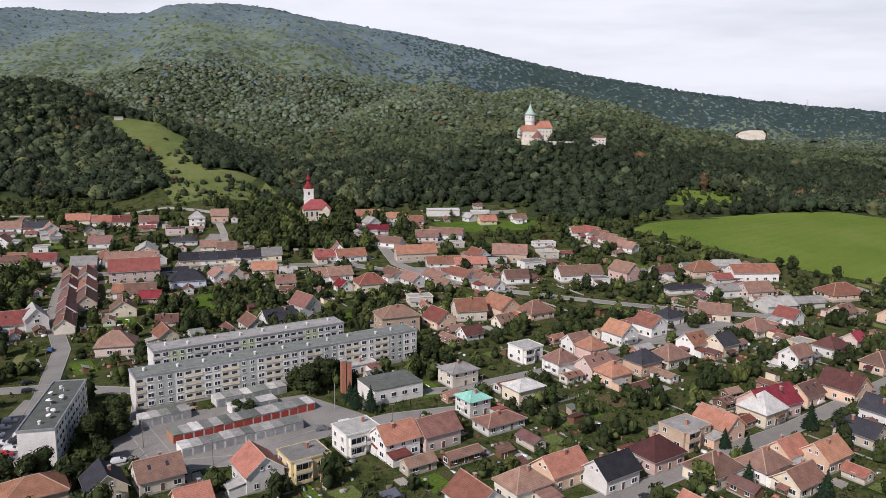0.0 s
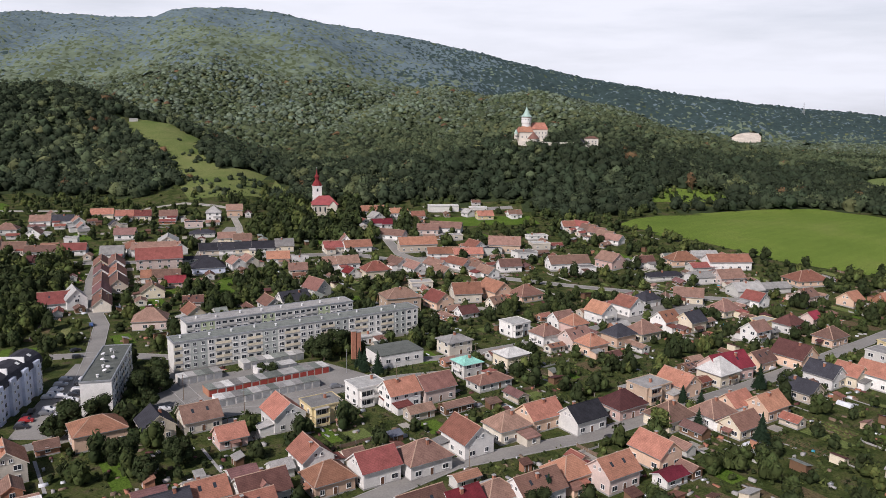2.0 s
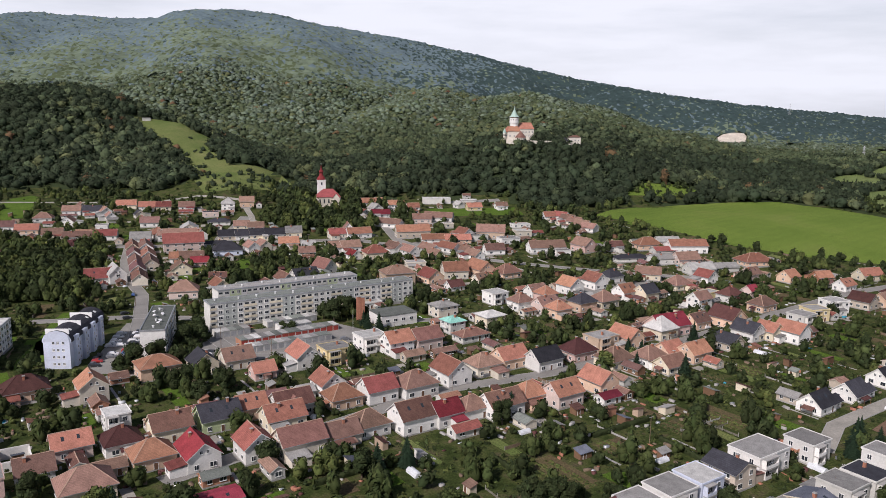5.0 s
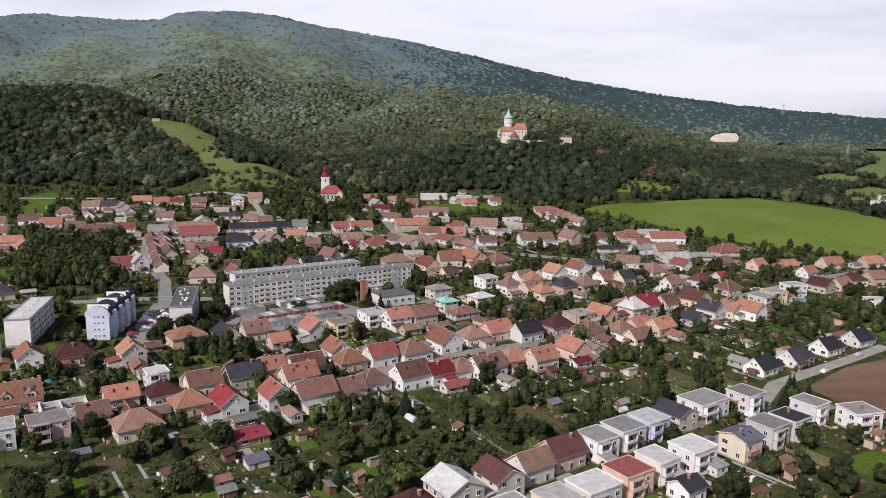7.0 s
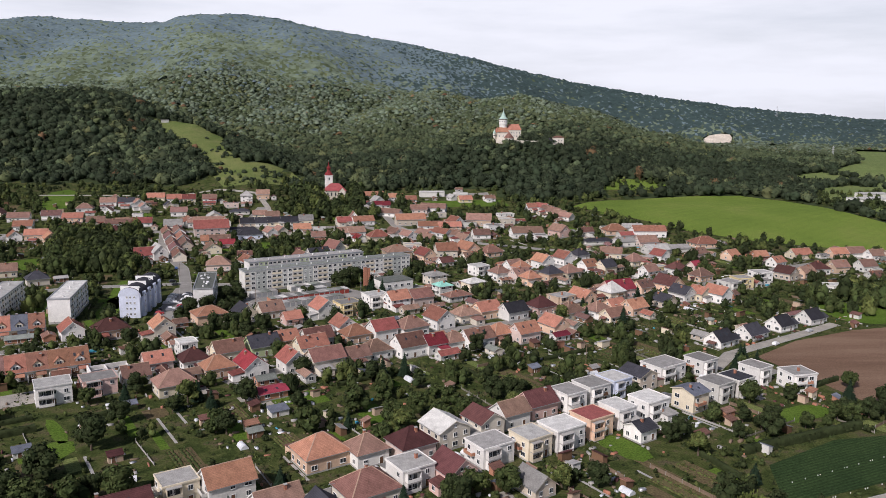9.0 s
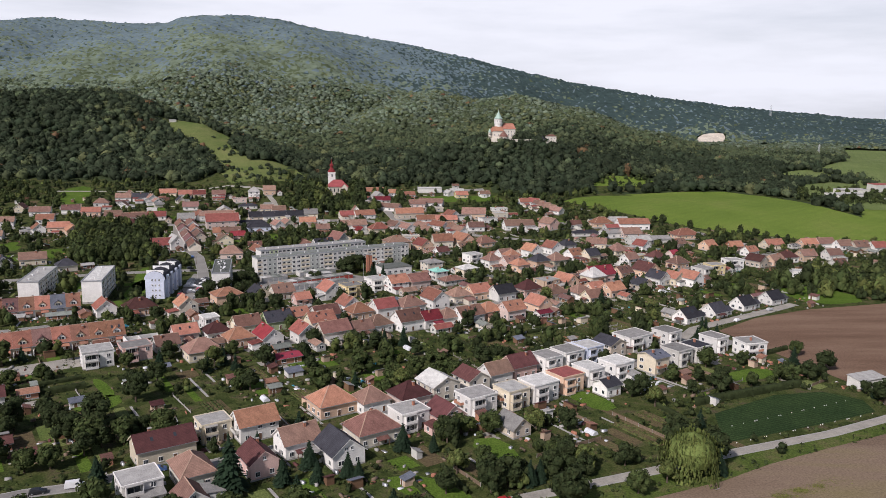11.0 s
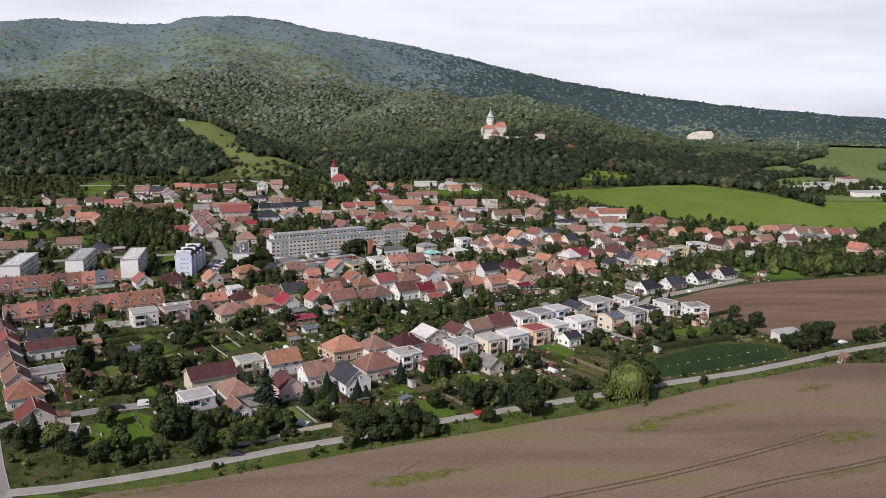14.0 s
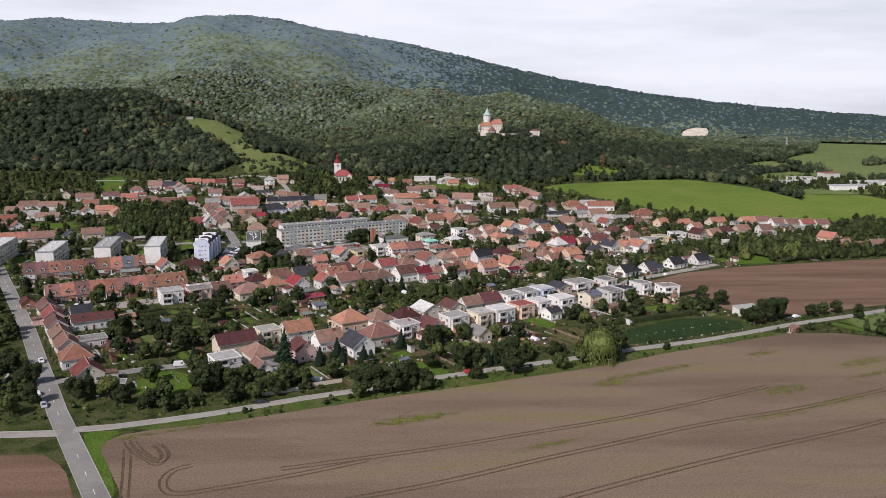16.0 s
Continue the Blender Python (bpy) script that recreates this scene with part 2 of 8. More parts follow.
BRICK = material("chimney_brick", (0.34, 0.15, 0.095), spread=0.25, scale=1.2, fine=8)
STONE = material("pale_stone", (0.58, 0.54, 0.47), spread=0.16, scale=0.2)
METAL = material("galvanised_metal", (0.45, 0.46, 0.47), rough=0.45, metal=0.6)
COPPER = material("green_copper", (0.34, 0.46, 0.40), rough=0.6, spread=0.15)
WOOD = material("weathered_wood", (0.18, 0.13, 0.09), spread=0.3, scale=1)
PLASTIC = material("white_sheeting", (0.62, 0.64, 0.66), rough=0.4)
WATER = material("pool_water", (0.06, 0.30, 0.42), rough=0.08, spread=0.1)
TYRE = material("tyre_rubber", (0.025, 0.025, 0.027))
PAINT = {k: material("car_paint_" + k, c, rough=0.3, spread=0.04, spec=0.6) for k, c in dict(white=(0.72, 0.72, 0.72), silver=(0.42, 0.43, 0.44), black=(0.025, 0.026, 0.03), red=(0.36, 0.03, 0.03), blue=(0.05, 0.10, 0.24), grey=(0.15, 0.155, 0.165)).items()}
# ---- terrain ----
def smooth(a, b, v):
    v = np.clip((v - a) / (b - a), 0, 1)
    return v * v * (3 - 2 * v)


# ridges: plan x, plan y, height above the village; then the widths of the front and back slopes
FAR_RIDGE = ((-3000, 3500, 330), (-1560, 3460, 408), (-1430, 3438, 419), (-1300, 3417, 410), (-1080, 3380, 397), (-900, 3350, 398), (-740, 3323, 415), (-600, 3300, 430), (-430, 3226, 402),
             (-250, 3147, 360), (-60, 3064, 327), (150, 2972, 285), (350, 2939, 238), (560, 2924, 191), (760, 2910, 157), (980, 2918, 125), (1250, 2978, 102), (1500, 3033, 85), (1750, 3089, 69), (2300, 3300, 40), (3400, 3500, 10))
MID_RIDGE = ((-2600, 2200, 100), (-1074, 2200, 90), (-623, 2200, 86), (-157, 2200, 96), (90, 1980, 110), (253, 1730, 98), (385, 1650, 76),
             (475, 1560, 48), (530, 1470, 20), (600, 1320, 14), (720, 1250, 11), (900, 1200, 4), (1300, 1200, 0), (3400, 1200, 0))
NEAR_HILL = ((-2600, 1250, 92), (-614, 1250, 89), (-520, 1230, 97), (-436, 1210, 101), (-384, 1205, 95), (-340, 1195, 79), (-311, 1185, 66), (-262, 1160, 62), (-208, 1110, 41), (-151, 1040, 25), (-101, 970, 6), (-60, 960, 0), (3000, 1000, 0))
CASTLE_HILL = ((-3000, 1000, 0), (-330, 1000, 0), (-73, 1010, 20), (1, 1007, 27), (75, 1007, 37), (108, 1007, 49), (150, 1007, 49), (184, 1007, 46), (225, 1010, 35), (302, 1020, 23),
               (381, 1020, 8), (484, 1020, 1), (560, 1020, 0), (3000, 1000, 0))


def ridge(x, y, line, front, back, wave=0.0):
    px, py, pz = np.array(line, float).T
    top, crest = np.interp(x, px, pz), np.interp(x, px, py)
    front = np.clip(crest - 1030, 200, 1100) if front is None else front
    near, far = np.clip(1 - (crest - y) / front, 0, 1), np.clip(1 - (y - crest) / back, 0, 1)
    top = top * (1 + wave * (np.sin(x / 131) + 0.6 * np.sin(x / 47 + 1)))
    rise = np.where(y < crest, 0.5 * near + 0.5 * near * near * (3 - 2 * near), far)
    return top * rise


def land(x, y):
    """Height of the bare ground at a place of the plan."""
    x, y = np.asarray(x, float), np.asarray(y, float)
    base = 15 * smooth(0, 1, (y - 660 + 60 * smooth(100, 220, x)) / 220)
    far = ridge(x, y, FAR_RIDGE, np.interp(x, [-900, -200, 300, 700, 1500, 2600], [2100, 1900, 1150, 850, 900, 1300]), 900)
    crest = np.interp(x, *np.array(FAR_RIDGE, float).T[:2])
    spur = np.sin(x / 210 + y / 900 + 0.8) + 0.55 * np.sin(x / 87 - y / 330) + 0.4 * np.sin(x / 51 + y / 190)
    far = far + 17 * spur * smooth(20, 120, far) * smooth(0, 500, crest - y)
    mid = ridge(x, y, MID_RIDGE, None, 1400, 0.04)
    knoll = np.sin(x / 64 + y / 210 + 0.5) * np.sin(y / 120 - x / 300) + 0.6 * np.sin(x / 33 - y / 95)
    mid = mid + 8 * knoll * smooth(15, 70, mid) * smooth(1150, 1400, y)
    hills = np.maximum(far, mid)
    hills = np.maximum(hills, ridge(x, y, NEAR_HILL, 240, 420))
    hills = np.maximum(hills, ridge(x, y, CASTLE_HILL, 150, 260))
    hills = np.maximum(hills, 46 * np.exp(-((x - 850) / 120) ** 2 - ((y - 2180) / 85) ** 2))
    return base + hills + 3 * np.sin(x / 61 + y / 97) * np.sin(y / 53 - x / 140) * smooth(6, 40, hills)


# ---- mesh helpers ----
def mesh_of(name, verts, faces, materials, slots=None, flat=True):
    me = bpy.data.meshes.new(name)
    me.from_pydata([tuple(v) for v in verts], [], [tuple(f) for f in faces])
    for m in materials if isinstance(materials, (list, tuple)) else [materials]:
        me.materials.append(m)
    if slots is not None:
        me.polygons.foreach_set("material_index", slots)
    if not flat:
        me.polygons.foreach_set("use_smooth", [True] * len(me.polygons))
    me.update()
    return me


def quick_mesh(name, verts, faces, materials, slots=None):
    """A large mesh from arrays whose faces all have the same number of corners."""
    me = bpy.data.meshes.new(name)
    verts, faces = np.asarray(verts, np.float32), np.asarray(faces, np.int32)
    k = faces.shape[1]
    me.vertices.add(len(verts))
    me.vertices.foreach_set("co", verts.ravel())
    me.loops.add(faces.size)
    me.loops.foreach_set("vertex_index", faces.ravel())
    me.polygons.add(len(faces))
    me.polygons.foreach_set("loop_start", np.arange(0, faces.size, k, dtype=np.int32))
    for m in materials if isinstance(materials, (list, tuple)) else [materials]:
        me.materials.append(m)
    if slots is not None:
        me.polygons.foreach_set("material_index", np.asarray(slots, np.int32))
    me.update(calc_edges=True)
    return me


def child(name, me, parent, m=None, label=""):
    ob = new(name, me)
    ob.parent = parent
    if m is not None:
        ob.matrix_basis = m
    return tagged(ob, label)


class Solid:
    """Collects boxes and polygons of one mesh."""

    def __init__(self):
        self.v, self.f, self.s = [], [], []

    def poly(self, points, slot=0):
        k = len(self.v)
        self.v += [tuple(p) for p in points]
        self.f.append(tuple(range(k, k + len(points))))
        self.s.append(slot)
        return self

    def box(self, x0, y0, z0, x1, y1, z1, slot=0):
        k = len(self.v)
        self.v += [(x, y, z) for z in (z0, z1) for y in (y0, y1) for x in (x0, x1)]
        for q in ((0, 2, 3, 1), (4, 5, 7, 6), (0, 1, 5, 4), (2, 6, 7, 3), (0, 4, 6, 2), (1, 3, 7, 5)):
            self.f.append(tuple(k + i for i in q))
            self.s.append(slot)
        return self

    def prism(self, outline, z0, z1, slot=0, top=1.0, centre=(0, 0)):
        """An upright prism or, with top under 1, a tapering one."""
        k, n = len(self.v), len(outline)
        self.v += [(x, y, z0) for x, y in outline]
        self.v += [(centre[0] + (x - centre[0]) * top, centre[1] + (y - centre[1]) * top, z1) for x, y in outline]
        self.f += [tuple(range(k, k + n))[::-1], tuple(range(k + n, k + 2 * n))]
        self.f += [(k + i, k + (i + 1) % n, k + n + (i + 1) % n, k + n + i) for i in range(n)]
        self.s += [slot] * (n + 2)
        return self

    def slab(self, a, b, c, d, thick, slot=0):
        """A sheet with corners a, b, c, d and a thickness downwards."""
        k = len(self.v)
        up = [Vector(p) for p in (a, b, c, d)]
        self.v += [tuple(p) for p in up] + [(p.x, p.y, p.z - thick) for p in up]
        for q in ((0, 1, 2, 3), (7, 6, 5, 4), (0, 4, 5, 1), (1, 5, 6, 2), (2, 6, 7, 3), (3, 7, 4, 0)):
            self.f.append(tuple(k + i for i in q))
            self.s.append(slot)
        return self

    def mesh(self, name, materials, flat=True):
        return mesh_of(name, self.v, self.f, materials, self.s, flat)


def ring(n, r, cx=0.0, cy=0.0, turn=0.0):
    return [(cx + r * math.cos(2 * math.pi * k / n + turn), cy + r * math.sin(2 * math.pi * k / n + turn)) for k in range(n)]


def height(x, y):
    return float(land(x, y))


# ---- ground: one sheet to the horizon ----
def build_ground():
    xs = np.unique(np.r_[np.arange(-3400, -700, 60), np.arange(-700, 700, 14), np.arange(700, 3401, 60)])
    ys = np.unique(np.r_[np.arange(-600, 600, 40), np.arange(600, 1300, 12), np.arange(1300, 2300, 24), np.arange(2300, 4950, 40)])
    gx, gy = np.meshgrid(xs, ys)
    gz = land(gx, gy)
    n, m = gx.shape
    idx = np.arange(n * m).reshape(n, m)
    faces = np.stack([idx[:-1, :-1], idx[:-1, 1:], idx[1:, 1:], idx[1:, :-1]], -1).reshape(-1, 4)
    mid = gy[:-1, :-1].ravel() + 8
    midx = gx[:-1, :-1].ravel() + 8
    woods = wood_mask(midx, mid)
    me = quick_mesh("ground", np.stack([gx, gy, gz], -1).reshape(-1, 3), faces, [GRASS, FOREST_FLOOR], woods.astype(int))
    me.polygons.foreach_set("use_smooth", [True] * len(me.polygons))
    tagged(new("ground", me), "green garden and meadow ground rising into wooded hills", "ground", kind="structure")



def drape(name, outline, mat, lift, label, category, kind="structure", step=14, smoothed=0):
    """A flat patch of land, cut along a grid so that it follows the ground."""
    pts = [Vector((x, y)) for x, y in outline]
    for _ in range(smoothed):
        pts = [p for a, b in zip(pts, pts[1:] + pts[:1]) for p in (a * 0.75 + b * 0.25, a * 0.25 + b * 0.75)]
    bm = bmesh.new()
    bm.faces.new([bm.verts.new((p.x, p.y, 0)) for p in pts])
    lo = [min(p[k] for p in pts) for k in (0, 1)]
    hi = [max(p[k] for p in pts) for k in (0, 1)]
    if hi[1] > 585:
        for k in (0, 1):
            v = lo[k] + step
            while v < hi[k]:
                co, no = [0, 0, 0], [0, 0, 0]
                co[k], no[k] = v, 1
                bmesh.ops.bisect_plane(bm, geom=bm.verts[:] + bm.edges[:] + bm.faces[:], plane_co=co, plane_no=no)
                v += step
    bmesh.ops.triangulate(bm, faces=bm.faces[:])
    for v in bm.verts:
        v.co.z = height(v.co.x, v.co.y) + lift
    bmesh.ops.recalc_face_normals(bm, faces=bm.faces[:])
    if sum(f.normal.z for f in bm.faces) < 0:
        bmesh.ops.reverse_faces(bm, faces=bm.faces[:])
    me = bpy.data.meshes.new(name)
    bm.to_mesh(me)
    bm.free()
    me.materials.append(mat)
    return tagged(new(name, me), label, category, kind=kind)


ROADS = []


def road(name, line, width, mat, label, lift=0.10, category="road"):
    """A ribbon of road along a line of plan points, with a raised edge on both sides."""
    ROADS.append((np.array(line, float), width))
    pts = [Vector(p) for p in line]
    dense = []
    for a, b in zip(pts, pts[1:]):
        k = max(1, int((b - a).length / 9))
        dense += [a.lerp(b, i / k) for i in range(k)]
    dense.append(pts[-1])
    verts, faces, slots = [], [], []
    for i, p in enumerate(dense):
        d = (dense[min(i + 1, len(dense) - 1)] - dense[max(i - 1, 0)]).normalized()
        side = Vector((-d.y, d.x))
        for off, up in ((-width / 2 - 0.25, -0.3), (-width / 2 - 0.25, lift + 0.10), (-width / 2, lift + 0.10), (-width / 2, lift), (0, lift + 0.06), (width / 2, lift), (width / 2, lift + 0.10), (width / 2 + 0.25, lift + 0.10), (width / 2 + 0.25, -0.3)):
            q = p + side * off
            verts.append((q.x, q.y, height(q.x, q.y) + up))
    for i in range(len(dense) - 1):
        for k in range(8):
            faces.append((i * 9 + k, (i + 1) * 9 + k, (i + 1) * 9 + k + 1, i * 9 + k + 1)[::-1])
            slots.append(0 if k in (3, 4) else 1)
    return tagged(new(name, mesh_of(name, verts, faces, [mat, CONCRETE], slots)), label, category, kind="structure")


# ---- woods: uncountable trees, as stuff ----
def sphere_template(rings, segs, low=-0.35):
    """An upper part of a ball, as verts and triangles."""
    v = [(0, 0, 1.0)]
    for r in range(1, rings + 1):
        z = 1 - (1 - low) * r / rings
        rad = math.sqrt(max(0.02, 1 - z * z))
        v += [(rad * math.cos(2 * math.pi * (s + 0.5 * (r % 2)) / segs), rad * math.sin(2 * math.pi * (s + 0.5 * (r % 2)) / segs), z) for s in range(segs)]
    f = [(0, 1 + s, 1 + (s + 1) % segs) for s in range(segs)]
    for r in range(rings - 1):
        a, b = 1 + r * segs, 1 + (r + 1) * segs
        for s in range(segs):
            t = (s + 1) % segs
            f += [(a + s, b + s, b + t), (a + s, b + t, a + t)]
    return np.array(v), np.array(f)


def crowns(places, radius, tall, template, rng, rough=0.22, sprays=0, spray=0.3):
    """Verts and triangles of many lumpy crowns at places (x, y, z), each with some loose leaf sprays on its outside."""
    tv, tf = template
    n, k = len(places), len(tv)
    turn = rng.uniform(0, 2 * np.pi, n)
    c, s = np.cos(turn)[:, None], np.sin(turn)[:, None]
    wob = (1 if not sprays else 0.88) + rng.normal(0, rough, (n, k))
    x = (tv[:, 0] * c - tv[:, 1] * s) * wob * radius[:, None]
    y = (tv[:, 0] * s + tv[:, 1] * c) * wob * radius[:, None]
    z = tv[:, 2] * wob * tall[:, None]
    v = np.stack([x, y, z], -1)
    f = tf[None] + (np.arange(n) * (k + 3 * sprays))[:, None, None]
    if sprays:
        d = rng.normal(size=(n, sprays, 3))
        d[..., 2] = np.abs(d[..., 2]) * 0.9 - 0.15
        d /= np.linalg.norm(d, axis=-1, keepdims=True)
        size = np.stack([radius, radius, tall], -1)[:, None]
        p = d * size * rng.uniform(0.86, 1.14, (n, sprays, 1))
        tri = p[:, :, None] + rng.normal(0, spray, (n, sprays, 3, 3)) * size[:, :, None]
        v = np.concatenate([v, tri.reshape(n, sprays * 3, 3)], 1)
        g = (k + np.arange(sprays * 3).reshape(1, sprays, 3)) + (np.arange(n) * (k + 3 * sprays))[:, None, None]
        f = np.concatenate([f, g], 1)
    return (v + places[:, None]).reshape(-1, 3), f.reshape(-1, 3)


def lumps(x, y):
    """Slow variation for uneven woods."""
    return np.sin(x / 37 + 1.3) * np.sin(y / 29 + 0.4) + 0.7 * np.sin(x / 13 + y / 17) + 0.5 * np.sin(x / 7.3 - y / 9.1)


def in_strip(x, y, line, half):
    """Whether plan points lie within half (one value, or one a point) of a broken line."""
    best = np.full(np.shape(x), 1e9)
    for (ax, ay), (bx, by) in zip(line, line[1:]):
        t = np.clip(((x - ax) * (bx - ax) + (y - ay) * (by - ay)) / ((bx - ax) ** 2 + (by - ay) ** 2), 0, 1)
        best = np.minimum(best, np.hypot(x - ax - t * (bx - ax), y - ay - t * (by - ay)))
    return best < half


def inside(x, y, outline):
    x, y = np.asarray(x, float), np.asarray(y, float)
    odd = np.zeros(x.shape, bool)
    for (ax, ay), (bx, by) in zip(outline, outline[1:] + outline[:1]):
        cross = ((ay > y) != (by > y)) & (x < (bx - ax) * (y - ay) / ((by - ay) or 1e-9) + ax)
        odd ^= cross
    return odd


GREEN_FIELD = [(160, 812), (178, 834), (206, 854), (262, 872), (300, 884), (352, 892), (380, 862), (394, 815), (404, 768), (412, 738), (428, 775), (442, 800), (473, 796), (503, 748), (640, 700), (640, 668), (453, 664), (425, 660), (393, 650), (330, 660), (268, 684), (228, 712)]
SMALL_FIELD = [(205, 890), (236, 928), (280, 936), (286, 914), (256, 899)]
QUARRY_OUTLINE = [(762, 2039), (793, 2099), (815, 2115), (845, 2122), (872, 2122), (872, 2104), (826, 2013), (785, 1955), (773, 1979), (752, 1963)]
SKI_TOP = [(-330, 1174), (-285, 1176), (-252, 1154), (-226, 1128), (-207, 1108), (-203, 1046), (-244, 1056), (-278, 1090), (-312, 1146)]
SKI_FOOT = [(-215, 998), (-184, 975), (-145, 997), (-123, 992), (-96, 926), (-92, 903), (-167, 880), (-190, 935)]
ORCHARD = [(-242, 1067), (-201, 1046), (-165, 986), (-145, 997), (-184, 975), (-216, 1003)]
VALLEY = [(1075, 1907), (1266, 1845), (540, 771), (439, 769), (416, 821), (486, 1012), (515, 1112), (565, 1153), (618, 1178), (741, 1317)]
HEDGEROWS = [[(480, 984), (554, 1037), (575, 985)], [(590, 1150), (606, 1060)], [(396, 812), (405, 770), (414, 738)], [(576, 936), (600, 905)], [(707, 1112), (760, 1135)]]


PARK = [(-256, 712), (-216, 609), (-199, 573), (-176, 584), (-152, 580), (-174, 662), (-190, 712)]


def wood_mask(x, y):
    """Where the woods stand."""
    foot = np.interp(x, [-900, -420, -323, -275, -224, -190, -130, -87, -27, 25, 69, 99, 112, 121, 156, 172, 190, 236, 308, 366, 380, 400, 440, 520, 640, 800], [985, 965, 955, 932, 916, 930, 915, 884, 886, 892, 890, 880, 868, 842, 848, 850, 872, 868, 880, 876, 890, 840, 905, 1045, 1140, 1400])
    m = y > foot + 6 * np.sin(x / 11) + 4 * np.sin(x / 4.7)
    m &= ~inside(x, y, SKI_TOP) & ~inside(x, y, SKI_FOOT) & ~(inside(x, y, ORCHARD) & (lumps(x, y) < 0.55))
    m &= ~inside(x, y, SMALL_FIELD) & ~inside(x, y + 14, SMALL_FIELD) & ~inside(x, y, GREEN_FIELD)
    m &= ~((np.hypot((x - 121) / 19, (y - 1002) / 20) < 1) | (np.hypot((x - 182) / 13, (y - 1001) / 12) < 1))
    m &= ~((np.hypot((x + 58) / 19, (y - 856) / 22) < 1))
    m &= ~inside(x, y, VALLEY) & ~((x > 0.63 * (y + 10)) & (y < 1850))
    for line in HEDGEROWS:
        m |= in_strip(x, y, line, 6)
    m &= ~inside(x, y, QUARRY_OUTLINE)
    return m


def build_woods():
    rng = np.random.default_rng(4)

    def spread(x0, x1, y0, y1, step):
        cx, cy, half = (x0 + x1) / 2, (y0 + y1) / 2, math.hypot(x1 - x0, y1 - y0) / 2
        gu, gv = np.meshgrid(np.arange(-half, half, step), np.arange(-half, half, step))
        gu = gu.ravel() + rng.uniform(-0.75, 0.75, gu.size) * step
        gv = gv.ravel() + rng.uniform(-0.75, 0.75, gv.size) * step
        gx, gy = cx + 0.81 * gu - 0.586 * gv, cy + 0.586 * gu + 0.81 * gv
        wave = 45 * np.sin(gx / 83 + 1) + 30 * np.sin(gx / 31)
        ok = (gx > x0) & (gx < x1) & (gy > y0 + wave * (y0 > 1000)) & (gy < y1 + wave)
        gx, gy = gx[ok], gy[ok]
        ok = wood_mask(gx, gy) & (np.abs(gx) < 0.63 * (gy + 40) + 160)
        return gx[ok], gy[ok]

    def kinds(x, y):
        """Which leaf colour stands where: dark oak, beech, light lime, yellowing beech, three haze-tinted tones on the
        far slopes.
        """
        n, patch = len(x), lumps(x / 2.2 + 40, y / 2.2) * 0.5 + rng.normal(0, 0.55, len(x))
        # more beech on the middle slopes stands in for sunlight on them
        lit_slope = smooth(1080, 1350, y + 90 * lumps(x / 3, y / 3)) * 0.75
        # the near hill on the left gets fewer beeches
        k = np.where(patch + 1.4 * lit_slope * (1 - 0.7 * smooth(-100, -300, x) * (y < 1330)) > 0.7, 1, 0)
        # paler grey green further back, haze put into the leaf colour
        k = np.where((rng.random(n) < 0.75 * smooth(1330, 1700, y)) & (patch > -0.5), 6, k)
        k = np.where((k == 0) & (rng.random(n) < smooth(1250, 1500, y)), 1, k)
        k = np.where((patch + 0.5 * lit_slope > 1.05) & (rng.random(n) < 0.5), 2, k)
        k = np.where((rng.random(n) < 0.006) & (y > 900), 3, k)
        # blue tones take over with distance, haze painted into the leaves
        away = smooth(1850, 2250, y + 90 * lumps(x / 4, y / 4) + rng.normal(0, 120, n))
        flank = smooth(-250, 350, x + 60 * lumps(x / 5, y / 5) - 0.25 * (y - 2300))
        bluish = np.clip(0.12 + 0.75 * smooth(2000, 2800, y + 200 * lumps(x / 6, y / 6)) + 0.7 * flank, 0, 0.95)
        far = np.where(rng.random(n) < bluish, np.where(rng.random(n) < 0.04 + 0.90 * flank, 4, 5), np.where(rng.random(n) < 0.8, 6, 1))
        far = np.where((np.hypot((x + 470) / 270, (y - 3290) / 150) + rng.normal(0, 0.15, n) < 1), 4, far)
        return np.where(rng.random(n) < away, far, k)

    def stand(name, label, x, y, rad, tall, lift, template, rough, sprays=0, spray=0.3):
        z = land(x, y) + lift
        v, f = crowns(np.stack([x, y, z], -1), rad, tall, template, rng, rough, sprays, spray)
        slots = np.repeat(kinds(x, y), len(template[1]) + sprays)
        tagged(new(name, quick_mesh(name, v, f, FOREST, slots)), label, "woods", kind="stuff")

    x, y = spread(-800, 800, 470, 1330, 7.4)
    free = clear_of(x, y, 4.0, 3.5)
    x, y = x[free], y[free]
    size = rng.uniform(0.62, 1.35, len(x)) * (1 + 0.14 * lumps(x, y))
    stand("broadleaf_wood", "dense dark green broadleaf wood on the lower slopes", x, y, 4.9 * size, 5.0 * size, 4.4 * size ** 0.6, sphere_template(3, 7, -0.7), 0.2, 46, 0.155)
    x, y = spread(-1500, 1500, 1330, 2060, 8.2)
    size = rng.uniform(0.65, 1.35, len(x)) * (1 + 0.12 * lumps(x, y))
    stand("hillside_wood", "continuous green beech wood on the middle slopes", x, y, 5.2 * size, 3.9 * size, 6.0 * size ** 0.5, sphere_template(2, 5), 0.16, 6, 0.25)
    x, y = rng.uniform(-300, -90, 900), rng.uniform(885, 1130, 900)
    ok = (inside(x, y, ORCHARD) | inside(x, y, SKI_FOOT) | (inside(x, y, SKI_TOP) & (rng.random(900) < 0.12))) & (lumps(x * 1.4, y * 1.4) + rng.normal(0, 0.6, 900) > 0.35) & clear_of(x, y, 2, 2)
    x, y = x[ok], y[ok]
    size = rng.uniform(0.3, 0.75, len(x))
